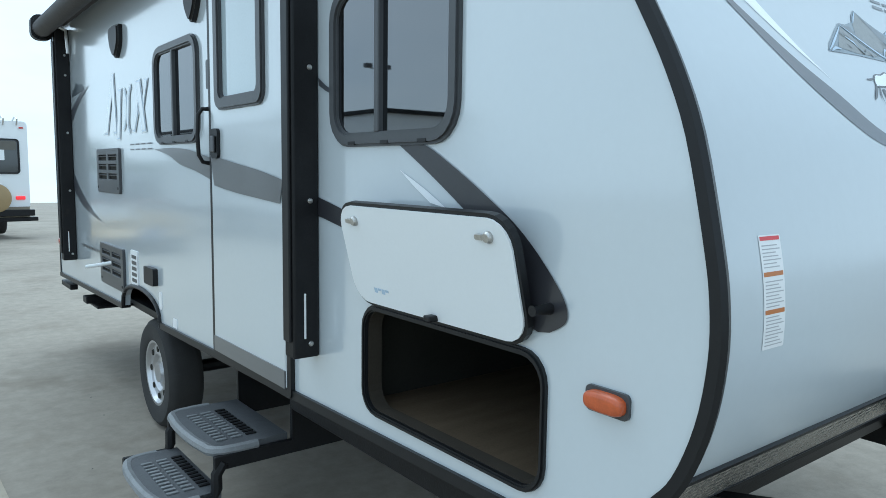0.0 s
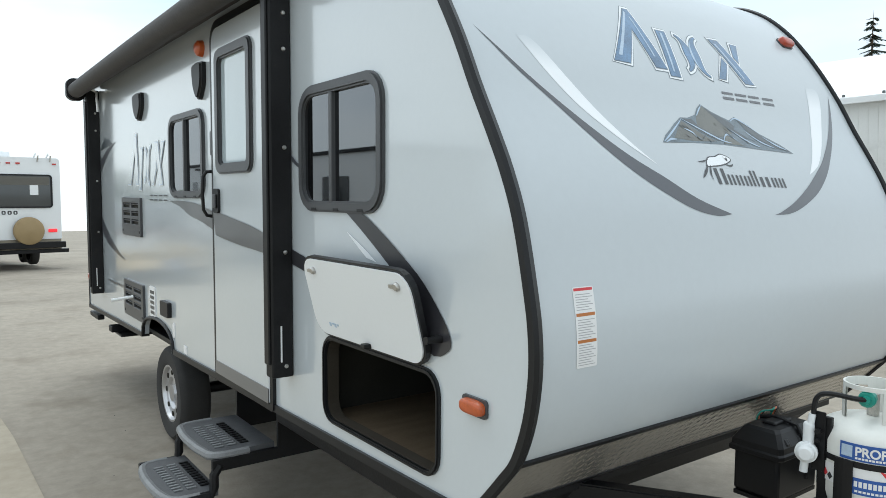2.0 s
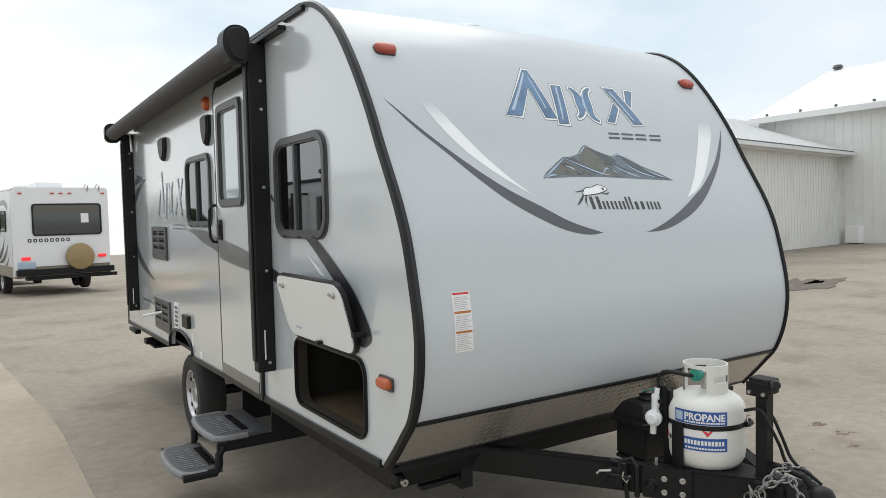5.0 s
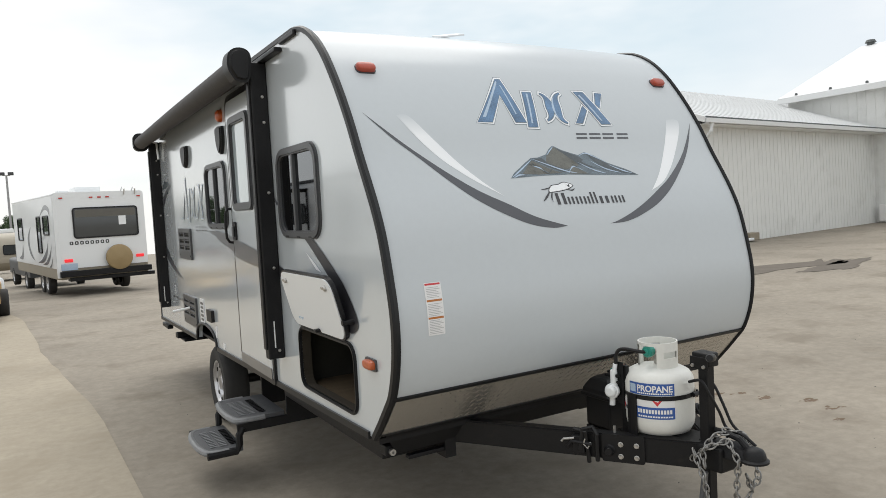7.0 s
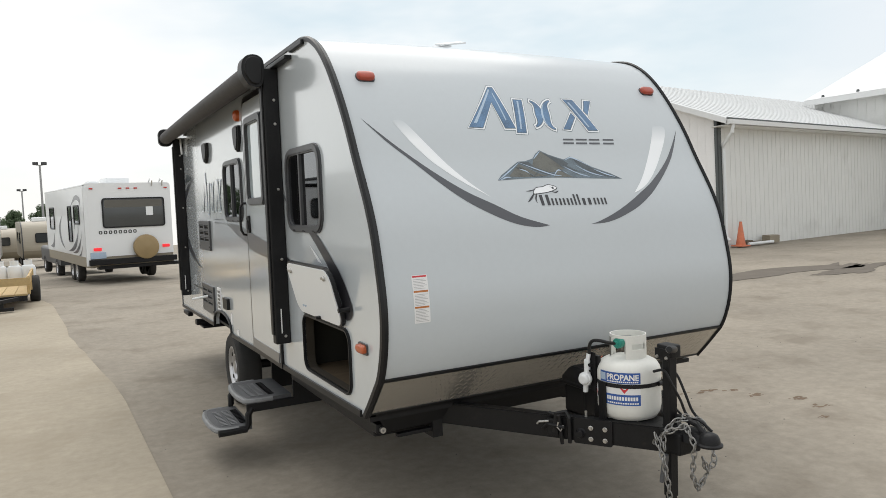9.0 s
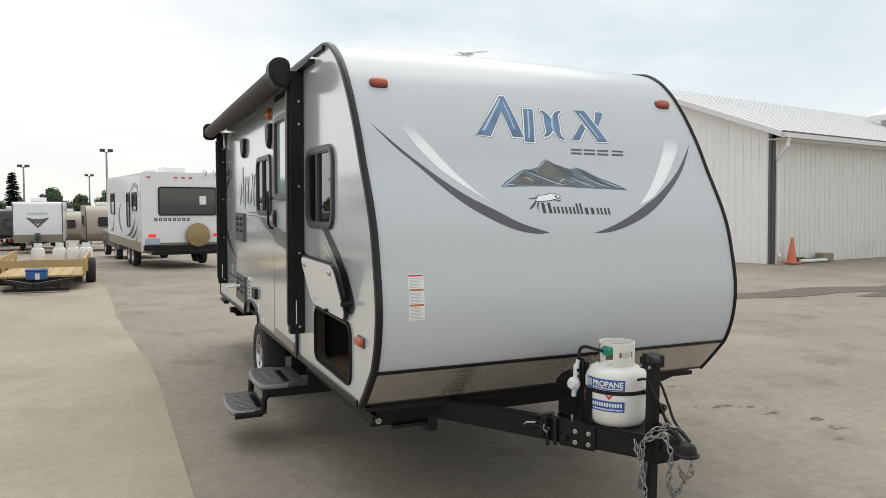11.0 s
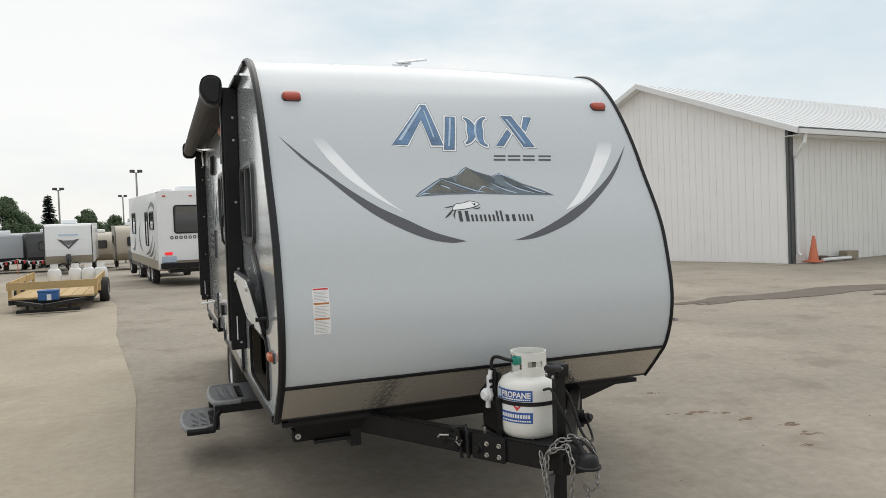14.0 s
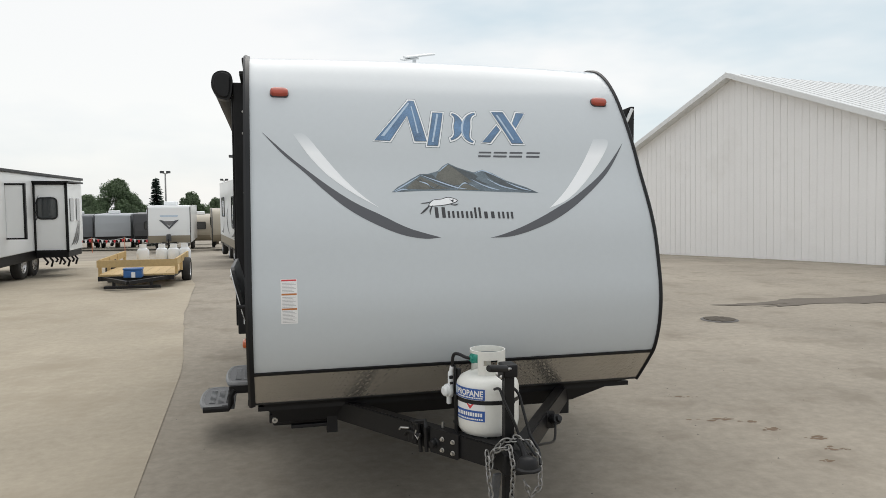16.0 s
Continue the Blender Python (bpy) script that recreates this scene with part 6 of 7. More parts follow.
for ua, ub in ((EL - 0.6, EL + TW / 2), (EL + TW + 0.6, EL + TW / 2)):
    f = lambda u: TR + 0.15 - (TR - TE) / (TW / 2) * abs(u - EL - TW / 2)
    bm = slab(B(), [bld(ua, TB1 + 0.4, f(ua)), bld(ua, -9.6, f(ua)), bld(ub, -9.6, f(ub)), bld(ub, TB1 + 0.4, f(ub))], 0.12 if ua < EL else -0.12)
    part("roof", bm, M_METALROOF, tall)
part("back_gable", slab(B(), [bld(EL, TB1 - 0.02, 0), bld(EL + TW, TB1 - 0.02, 0), bld(EL + TW, TB1 - 0.02, TE), bld(EL + TW / 2, TB1 - 0.02, TR), bld(EL, TB1 - 0.02, TE)], 0.2), M_SIDING_SHADE, tall)
bm = slab(B(), [bld(EL - 0.66, TB1 + 0.4, TE - 0.33), bld(EL - 0.66, -9.6, TE - 0.33), bld(EL - 0.66, -9.6, TE - 0.10), bld(EL - 0.66, TB1 + 0.4, TE - 0.10)], 0.1)
part("fascia", bm, M_METALROOF, tall)
for k in range(6):
    c = bld(EL - 0.4, 3.1 - k * 1.55, TE + 0.0)
    bm = lathe(B(), [(0.0, 0.12), (0.06, 0.10), (0.07, 0.0)], 10, Matrix.Translation(c))
    part("snow_guard", bm, M_FLASH, tall)
c = bld(EL + TW / 2, TB1 - 0.1, TR + 0.02)
bm = lathe(B(), [(0.2, 0.0), (0.2, 0.22), (0.30, 0.23), (0.22, 0.38), (0.0, 0.42)], 14, Matrix.Translation(c))
part("roof_ventilator", bm, M_FLASH, tall)
c = bld(EL - 0.25, -0.6, 0.25)
bm = box(B(), -0.25, 0.25, -0.3, 0.3, -0.3, 0.45, bev=0.02, m=Matrix.Translation(c))
tagged(part("concrete_block", bm, M_SIDING), "white concrete block at the wall foot", "block")

# traffic cone and scrap by the corner
cx, cy = bld(0.55, -0.35, 0).x, bld(0.55, -0.35, 0).y
cone = thing("traffic_cone", "faded orange traffic cone at the building corner", "traffic cone", (cx, cy, 0))
bm = lathe(B(), [(0.035, 0.80), (0.04, 0.79), (0.15, 0.05), (0.19, 0.04), (0.19, 0.0)], 20, Matrix.Translation((cx, cy, 0)))
part("cone_body", bm, M_CONE, cone, smooth=True)
bm = box(B(), cx - 0.22, cx + 0.22, cy - 0.22, cy + 0.22, 0.0, 0.04, bev=0.012)
part("cone_base", bm, M_CONE, cone)
p0, p1 = bld(0.95, -0.4, 0), bld(2.3, -0.5, 0)
bm = tube(B(), [(p0.x, p0.y, 0.05), (p1.x, p1.y, 0.05)], 0.05, 8)
tagged(part("pipe_length", bm, M_WHITEP), "white plastic pipe lying by the wall", "pipe")
p0 = bld(2.45, -0.35, 0)
bm = box(B(), p0.x - 0.25, p0.x + 0.25, p0.y - 0.16, p0.y + 0.16, 0.0, 0.26, bev=0.02)
tagged(part("wooden_crate", bm, M_BEIGE), "weathered tan crate by the wall", "crate")
p0 = bld(1.35, -0.2, 0)
for dx, h, ang in ((-0.15, 0.14, 20), (0.25, 0.10, -15)):
    bm = box(B(), -0.28, 0.28, -0.12, 0.12, 0.0, h, bev=0.02, m=pose(p0.x + dx, p0.y, 0, 0, 0, ang))
    tagged(part("scrap_timber", bm, M_BARK), "dark scrap timber on the ground", "scrap wood")


# ---- other trailers on the lot ----
def shell(bm, x0, x1, y0, y1, z0, z1, r=0.12):
    loop = rrect(x0, x1, z0, z1, (0.03, 0.03, r, r), 5)
    a = [bm.verts.new((u, y0, v)) for u, v in loop]
    b = [bm.verts.new((u, y1, v)) for u, v in loop]
    bm.faces.new(a), bm.faces.new(b[::-1])
    for i in range(len(loop)):
        j = (i + 1) % len(loop)
        bm.faces.new((a[j], a[i], b[i], b[j]))
    bmesh.ops.recalc_face_normals(bm, faces=bm.faces)
    return bm


def flat_pane(parent, kind, axis, at, u0, u1, v0, v1, mat, rim=M_TRIM, r=0.06, label=""):
    """A framed pane or panel on a wall: axis 'x' or 'y', at the wall's place, facing minus."""
    pl = (lambda u, v, d: Vector((at - d, u, v))) if axis == "x" else (lambda u, v, d: Vector((u, at - d, v)))
    bm = plate(B(), [rrect(u0 - 0.04, u1 + 0.04, v0 - 0.04, v1 + 0.04, r + 0.03), rrect(u0, u1, v0, v1, r)], pl, 0.03, 0.0)
    f = part(kind, bm, rim, parent, label)
    bm = plate(B(), [rrect(u0 - 0.004, u1 + 0.004, v0 - 0.004, v1 + 0.004, r)], pl, 0.012, 0.002)
    part("pane", bm, mat, f)
    return f


M_RVGLASS = material("rv_window_glass", (0.045, 0.05, 0.052), rough=0.05, vary=0.3, scale=1.2, coat=0.8)


def stripe(parent, axis, at, top, low, mat, name="side_graphic"):
    pl = (lambda u, v, d: Vector((at - d, u, v))) if axis == "x" else (lambda u, v, d: Vector((u, at - d, v)))
    bm = plate(B(), [crescent(top, low)], pl, 0.006, None)
    return part(name, bm, mat, parent)


# the trailer that stands across the lane, seen from behind
rk = thing("parked_travel_trailer", "white travel trailer with grey swirls, tan skirt and lit tail lamps", "travel trailer", group="parked trailers")
part("body", shell(B(), 0, 2.44, 0, 7.6, 0.85, 3.0, 0.10), M_RVWHITE, rk)
part("skirt", shell(B(), 0.01, 2.43, 0.02, 7.5, 0.55, 0.86, 0.01), M_BEIGE, rk, "beige lower skirt")
bm = box(B(), -0.012, 0.05, 0.0, 7.6, 2.93, 2.96)
part("roof_trim", bm, M_RVWHITE, rk)
bm = box(B(), 0.0, 0.10, -0.012, 0.1, 0.6, 2.92, bev=0.01)
part("corner_moulding", bm, M_RVWHITE, rk)
flat_pane(rk, "rear_window", "y", -0.001, 0.52, 2.20, 1.72, 2.52, M_RVGLASS, label="wide dark rear window")
bm = plate(B(), [rrect(1.70, 1.90, 2.02, 2.28, 0.01)], lambda u, v, d: Vector((u, -d, v)), 0.02, 0.014)
part("window_notice", bm, M_RVWHITE, rk)
bm = plate(B(), [rrect(0.55, 2.17, 2.28, 2.50, 0.04)], lambda u, v, d: Vector((u, -d, v)), 0.0185, 0.0135)
part("window_blind", bm, material("window_blind_dim", (0.12, 0.115, 0.10), rough=0.6, vary=0.1), rk)
for x in (0.22, 1.0, 1.22, 1.44, 2.3):
    bm = box(B(), x - 0.05, x + 0.05, -0.03, 0.0, 2.82, 2.86, bev=0.008)
    part("clearance_lamp", bm, M_RED, rk)
for x in (0.30, 2.22):
    bm = box(B(), x - 0.11, x + 0.11, -0.04, 0.0, 1.03, 1.12, bev=0.02)
    part("tail_lamp", bm, M_TAIL, rk, "lit red tail lamp")
bm = box(B(), 0.10, 0.52, -0.03, 0.0, 0.80, 0.99, bev=0.01)
part("licence_plate_bar", bm, M_BLUEL, rk)
bm = lathe(B(), [(0.0, 0.17), (0.07, 0.175), (0.10, 0.16), (0.30, 0.165), (0.355, 0.13), (0.37, 0.05), (0.36, 0.0)], 32, Matrix.Translation((1.62, -0.06, 1.08)) @ Euler((math.pi / 2, 0, 0)).to_matrix().to_4x4())
part("spare_tyre_cover", bm, M_COVER, rk, "round tan spare tyre cover", smooth=True)
for i in range(8):
    bm = plate(B(), [rrect(0.36 + i * 0.135, 0.455 + i * 0.135, 1.51, 1.61, 0.03), rrect(0.39 + i * 0.135, 0.425 + i * 0.135, 1.535, 1.585, 0.012)], lambda u, v, d: Vector((u, -d, v)), 0.006, None)
    part("word_mark_bar", bm, M_GREYTRIM, rk)
bm = box(B(), 0.05, 2.5, -0.16, 0.0, 0.62, 0.78, bev=0.015)
part("rear_bumper", bm, M_BLACK, rk)
bm = box(B(), 0.3, 2.6, -0.05, 0.3, 0.48, 0.58, bev=0.01)
part("under_rail", bm, M_BLACK, rk)
for yy in (2.2, 3.02):
    wheel(rk, 0.06, yy, 0.36, 0.22, 1)
    wheel(rk, 2.38, yy, 0.36, 0.22, -1)
for y0, y1, z0, z1 in ((0.75, 1.55, 1.85, 2.35), (2.1, 2.65, 1.30, 2.35), (5.6, 6.5, 1.65, 2.35)):
    flat_pane(rk, "side_window", "x", -0.001, y0, y1, z0, z1, M_RVGLASS)
for top, low in (([(2.2, 2.35), (1.3, 2.68), (0.55, 2.6), (0.5, 2.35)], [(2.2, 2.35), (1.3, 2.55), (0.75, 2.5), (0.5, 2.35)]),
                 ([(3.0, 0.95), (2.2, 1.10), (1.4, 1.40), (1.0, 1.70)], [(3.0, 0.95), (2.0, 1.0), (1.4, 1.22), (1.0, 1.70)]),
                 ([(2.2, 0.92), (1.5, 1.05), (0.8, 1.35), (0.5, 1.62)], [(2.2, 0.92), (1.4, 0.95), (0.85, 1.20), (0.5, 1.62)]),
                 ([(1.2, 0.88), (0.8, 0.98), (0.45, 1.25)], [(1.2, 0.88), (0.8, 0.9), (0.45, 1.25)]),
                 ([(3.6, 1.0), (4.2, 1.3), (4.4, 1.7), (3.9, 2.1)], [(3.6, 1.0), (4.4, 1.2), (4.7, 1.7), (3.9, 2.1)]),
                 ([(2.05, 1.95), (1.7, 2.05), (1.55, 1.85), (1.75, 1.65)], [(2.05, 1.95), (1.8, 1.98), (1.68, 1.84), (1.75, 1.65)]),
                 ([(6.9, 1.0), (6.2, 1.15), (5.8, 1.5)], [(6.9, 1.0), (6.0, 1.0), (5.8, 1.5)])):
    stripe(rk, "x", 0.0, top, low, M_BAND)
bm = box(B(), 0.9, 1.6, 1.4, 2.3, 3.0, 3.22, bev=0.04)
part("roof_air_conditioner", bm, M_RVWHITE, rk)
bm = box(B(), 0.25, 0.55, 0.5, 0.9, 3.0, 3.08, bev=0.02)
part("roof_vent", bm, M_RVWHITE, rk)
for x in (1.9, 2.2):
    bm = tube(B(), [(x, -0.02, 2.9), (x, -0.08, 3.05), (x, 0.1, 3.12), (x, 0.3, 3.02)], 0.02, 6)
    part("ladder_rail", bm, M_ALU, rk)
rk.matrix_basis = pose(-0.66, 20.0, ground_z(0, 21.5), 0, 0, 8)

# the dark pickup that tows it
pk = thing("pickup_truck", "dark pickup truck hitched to the white trailer", "pickup truck")
part("cab_and_bed", shell(B(), 0.1, 2.1, 0, 5.4, 0.5, 1.15, 0.12), M_GREYTRIM, pk)
part("cab", shell(B(), 0.2, 2.0, 1.9, 4.0, 1.12, 1.85, 0.25), M_GREYTRIM, pk)
for yy in (0.9, 4.3):
    wheel(pk, 0.08, yy, 0.38, 0.24, 1)
    wheel(pk, 2.12, yy, 0.38, 0.24, -1)
flat_pane(pk, "cab_window", "y", 1.895, 0.4, 1.8, 1.3, 1.7, M_RVGLASS)
pk.matrix_basis = pose(-1.45, 28.8, ground_z(0, 31), 0, 0, 8)


def far_trailer(name, label, w, l, h, skin, skirt_mat, at, turn, dark_front=False, emblem=False, wins=True, boxy=False):
    t = thing(name, label, "travel trailer", group="parked trailers")
    bm = B()
    prof = smooth_line([(0.35, 0.6), (0.12, 0.85), (0.0, 1.3), (0.08, 1.9), (0.35, 2.55 * h / 2.9), (0.75, h - 0.05), (1.2, h)], 4)
    if boxy:
        prof = [(0.10, 0.6), (0.05, 0.9), (0.03, 1.4), (0.06, 2.0), (0.14, h - 0.12), (0.22, h - 0.02), (0.34, h)]
    loop = prof + [(l, h), (l, 0.6)]
    rings = [[bm.verts.new((x, y, z)) for y, z in loop] for x in (0.0, w)]
    bm.faces.new(rings[0]), bm.faces.new(rings[1][::-1])
    for i in range(len(loop)):
        j = (i + 1) % len(loop)
        bm.faces.new((rings[0][j], rings[0][i], rings[1][i], rings[1][j]))
    bmesh.ops.recalc_face_normals(bm, faces=bm.faces)
    part("body", bm, skin, t)
    bm = plate(B(), [[(0.03, 0.62), (w - 0.03, 0.62), (w - 0.03, 1.05), (0.03, 1.05)]], lambda u, v, d: Vector((u, float(np.interp(v, [p[1] for p in prof], [p[0] for p in prof])) - d, v)), 0.02, None, slices=0.08)
    part("front_skirt", bm, skirt_mat, t)
    for x in (0.02, w - 0.02):
        bm = tube(B(), [(x, y - 0.01, z) for y, z in prof[::2]], 0.03, 6)
        part("edge_trim", bm, M_GREYTRIM, t)
    for yy in (l * 0.55, l * 0.55 + 0.85):
        wheel(t, 0.05, yy, 0.34, 0.2, 1)
        wheel(t, w - 0.05, yy, 0.34, 0.2, -1)
    if emblem:
        fy = lambda u, v, d: Vector((u, float(np.interp(v, [p[1] for p in prof], [p[0] for p in prof])) - d - 0.01, v))
        for lp, mt in (([(0.65, 2.0), (0.9, 1.95), (w / 2, 1.55), (w / 2, 1.42)], M_BAND), ([(w - 0.65, 2.0), (w / 2, 1.42), (w / 2, 1.55), (w - 0.9, 1.95)], M_BAND), ([(w / 2 - 0.35, 1.92), (w / 2 + 0.35, 1.92), (w / 2, 1.62)], M_BANDG), ([(0.75, 2.17), (w - 0.75, 2.17), (w - 0.7, 2.27), (0.7, 2.27)], M_BLUEP)):
            bm = plate(B(), [lp], fy, 0.012, None, slices=0.1)
            part("front_graphic", bm, mt, t)
        bm = lathe(B(), [(0.0, 0.45), (0.12, 0.42), (0.15, 0.3), (0.15, 0.0)], 16, Matrix.Translation((w / 2, -0.4, 0.72)))
        part("gas_bottle_cover", bm, M_GREYTRIM, t)
        for s in (-0.5, 0.5):
            bm = beam(B(), (w / 2 + s, 0.4), (w / 2, -1.0), 0.07, 0.55, 0.66)
            part("drawbar_beam", bm, M_BLACK, t)
        bm = box(B(), w / 2 - 0.03, w / 2 + 0.03, -0.85, -0.79, 0.0, 0.9)
        part("tongue_jack", bm, M_BLACK, t)
    if wins:
        flat_pane(t, "side_window", "x", -0.001, l * 0.25, l * 0.25 + 0.8, 1.5, 2.1, M_RVGLASS)
        flat_pane(t, "side_window", "x", -0.001, l * 0.6, l * 0.6 + 0.7, 1.6, 2.1, M_RVGLASS)
    if dark_front:
        flat_pane(t, "front_window", "y", -0.03, w * 0.3, w * 0.62, 1.55, 2.05, M_RVGLASS)
    bm = box(B(), w * 0.3, w * 0.62, l * 0.35, l * 0.35 + 0.9, h, h + 0.26, bev=0.05)
    part("roof_air_conditioner", bm, M_RVWHITE, t)
    t.matrix_basis = pose(at[0], at[1], ground_z(*at), 0, 0, turn)
    return t


far_trailer("parked_travel_trailer", "white travel trailer facing the lane, grey skirt, chevron nose graphic", 2.45, 7.0, 2.85, M_RVWHITE, M_BEIGE, (-6.75, 42.0), 2, emblem=True, boxy=True)
far_trailer("parked_travel_trailer", "tan travel trailer parked far down the lane", 2.4, 7.0, 2.75, M_RVTAN, M_BEIGE, (-3.3, 45.5), 5, dark_front=True)
far_trailer("parked_travel_trailer", "tan travel trailer parked behind another", 2.4, 7.0, 2.6, M_RVTAN, M_BEIGE, (-5.9, 54.5), 5, dark_front=True)
far_trailer("parked_travel_trailer", "white travel trailer far off in a row", 2.4, 6.5, 2.7, M_RVWHITE, M_BEIGE, (-8.6, 60.0), 5)
for i, (x, y) in enumerate(((-9.0, 51.0), (-11.9, 52.5), (-14.8, 54.0), (-17.8, 55.0), (-21.0, 56.5))):
    far_trailer("parked_travel_trailer", "dark grey travel trailer in a tight parked row", 2.45, 7.2, 2.65, (M_GREYTRIM, M_RVGREY, M_RVDARK)[i % 3], M_BLACK, (x, y), 6, dark_front=i % 3 != 1, boxy=True)
for i, (x, y) in enumerate(((-13.5, 64.0), (-17.5, 66.0), (-22.0, 67.0))):
    far_trailer("parked_travel_trailer", "white travel trailer in the back row", 2.45, 7.2, 2.8, M_RVWHITE, M_BEIGE, (x, y), 6, dark_front=True)

# the big trailer with its slide-out open
fw = thing("slide_out_trailer", "large white trailer with dark trim and an open slide-out", "travel trailer", group="parked trailers")
GX = -6.1
part("body", shell(B(), GX - 2.4, GX, 10.5, 23.6, 0.70, 2.84, 0.08), M_RVWHITE, fw)
bm = box(B(), GX - 2.42, GX + 0.05, 10.4, 23.7, 2.79, 2.87, bev=0.01)
part("roof_trim", bm, M_BLACK, fw)
part("lower_skirt", shell(B(), GX - 2.38, GX - 0.02, 10.6, 23.5, 0.45, 0.78, 0.02), M_BLACK, fw)
bm = box(B(), GX + 0.001, GX + 0.85, 18.2, 19.75, 0.68, 2.56, bev=0.01)
so = part("slide_out", bm, M_RVWHITE, fw, "white slide-out room with black edges")
for bx in ((GX, GX + 0.86, 18.16, 18.2, 0.64, 0.71), (GX, GX + 0.86, 18.16, 18.2, 2.52, 2.58), (GX + 0.80, GX + 0.87, 18.16, 18.2, 0.66, 2.58), (GX + 0.0, GX + 0.05, 18.16, 18.2, 0.66, 2.58)):
    part("slide_trim", box(B(), *bx), M_BLACK, so)
flat_pane(so, "slide_window", "y", 18.199, GX + 0.11, GX + 0.57, 1.60, 2.14, M_RVGLASS, r=0.10)
for y0, y1 in ((18.45, 18.85), (19.15, 19.5)):
    bm = plate(B(), [rrect(y0, y1, 1.5, 2.15, 0.05)], lambda u, v, d: Vector((GX + 0.85 + d, u, v)), 0.02, 0.001)
    part("slide_window", bm, M_RVGLASS, so)
bm = box(B(), GX + 0.002, GX + 0.84, 18.22, 19.70, 0.50, 0.66, bev=0.01)
part("slide_frame", bm, M_BLACK, fw, "black steel frame under the slide-out")
for k, yy in enumerate((18.28, 18.75, 19.25, 19.62)):
    for xx in (GX + 0.18, GX + 0.62):
        bm = tube(B(), [(xx, yy, 0.52), (xx + 0.10, yy + 0.05, 0.36), (xx + 0.04, yy + 0.10, 0.20 if k % 2 else 0.30)], 0.03, 6)
        part("slide_leg", bm, M_BLACK, fw)
for sw in range(3):
    bm = plate(B(), [crescent([(18.95 - 0.25 * sw, 0.80), (19.25 - 0.2 * sw, 1.05), (19.55, 1.50 + 0.1 * sw)], [(18.95 - 0.25 * sw, 0.80), (19.35 - 0.2 * sw, 0.98), (19.55, 1.50 + 0.1 * sw)])], lambda u, v, d: Vector((GX + 0.85 + d, u, v)), 0.006, None)
    part("side_graphic", bm, M_BANDG, fw)
bm = box(B(), GX - 0.02, GX + 0.92, 18.10, 19.80, 2.58, 2.63, bev=0.01)
part("slide_topper", bm, M_BLACK, fw)
for y0, y1, z0, z1 in ((14.6, 15.4, 1.0, 2.4), (16.6, 17.4, 1.3, 2.4), (12.2, 13.4, 1.5, 2.3), (22.0, 23.0, 1.5, 2.3)):
    pl_f = plate(B(), [rrect(y0, y1, z0, z1, 0.05)], lambda u, v, d: Vector((GX + d, u, v)), 0.02, 0.0)
    f = part("side_window", pl_f, M_RVGLASS, fw)
bm = box(B(), GX + 0.001, GX + 0.42, 16.0, 16.05, 1.15, 2.48, bev=0.01)
dr = part("open_door", bm, M_RVWHITE, fw, "white entry door standing open")
for bx in ((GX, GX + 0.44, 15.98, 16.07, 1.12, 1.16), (GX, GX + 0.44, 15.98, 16.07, 2.46, 2.51), (GX + 0.40, GX + 0.45, 15.98, 16.07, 1.12, 2.51)):
    part("door_edge", box(B(), *bx), M_BLACK, dr)
for yy in (17.35, 18.3):
    wheel(fw, GX - 0.04, yy, 0.39, 0.24, -1)
    wheel(fw, GX - 2.36, yy, 0.39, 0.24, 1)
for k, top in enumerate((2.25, 2.0, 1.8)):
    bm = plate(B(), [crescent([(GX + 0.02, top - 0.3), (GX + 0.08, top - 0.15), (GX + 0.14, top)], [(GX + 0.02, top - 0.3), (GX + 0.10, top - 0.2), (GX + 0.14, top)])], lambda u, v, d: Vector((u, 18.2 - d, v)), 0.005, None)
    part("side_graphic", bm, M_BAND, fw)
bm = tube(B(), [(GX - 0.3, 15.6, 2.84), (GX - 0.3, 15.6, 3.05)], 0.03, 8)
lathe(bm, [(0.0, 0.10), (0.12, 0.08), (0.14, 0.0), (0.10, -0.03)], 14, Matrix.Translation((GX - 0.3, 15.6, 3.05)))
part("roof_antenna", bm, M_GREYTRIM, fw)
fw.matrix_basis = pose(0, 0, -0.14)

# flat utility trailer with lumber rails and gas bottles
UX, UY = -2.75, 13.6
ut = thing("utility_trailer", "small flat utility trailer with new lumber sides", "utility trailer", (UX, UY, 0))
uz = ground_z(UX, 16) + 0.0
for x in (UX - 0.78, UX + 0.72):
    bm = box(B(), x, x + 0.06, UY, UY + 3.4, uz + 0.26, uz + 0.34)
    part("frame_rail", bm, M_BLACK, ut)
for k in range(7):
    x = UX - 0.80 + k * 0.23
    bm = box(B(), x, x + 0.22, UY, UY + 3.4, uz + 0.34, uz + 0.375)
    part("deck_board", bm, M_WOOD, ut)
for x in (UX - 0.84, UX + 0.80):
    bm = box(B(), x, x + 0.04, UY + 0.2, UY + 3.4, uz + 0.54, uz + 0.70)
    part("side_board", bm, M_WOOD, ut)
    for yy in (0.25, 1.2, 2.2, 3.2):
        bm = box(B(), x - 0.01, x + 0.05, UY + yy, UY + yy + 0.09, uz + 0.34, uz + 0.70)
        part("stake", bm, M_WOOD, ut)
bm = box(B(), UX - 0.86, UX + 0.86, UY + 0.16, UY + 0.20, uz + 0.53, uz + 0.69)
part("front_board", bm, M_WOOD, ut)
bm = box(B(), UX - 0.80, UX + 0.80, UY - 0.05, UY, uz + 0.24, uz + 0.34)
part("front_rail", bm, M_BLACK, ut)
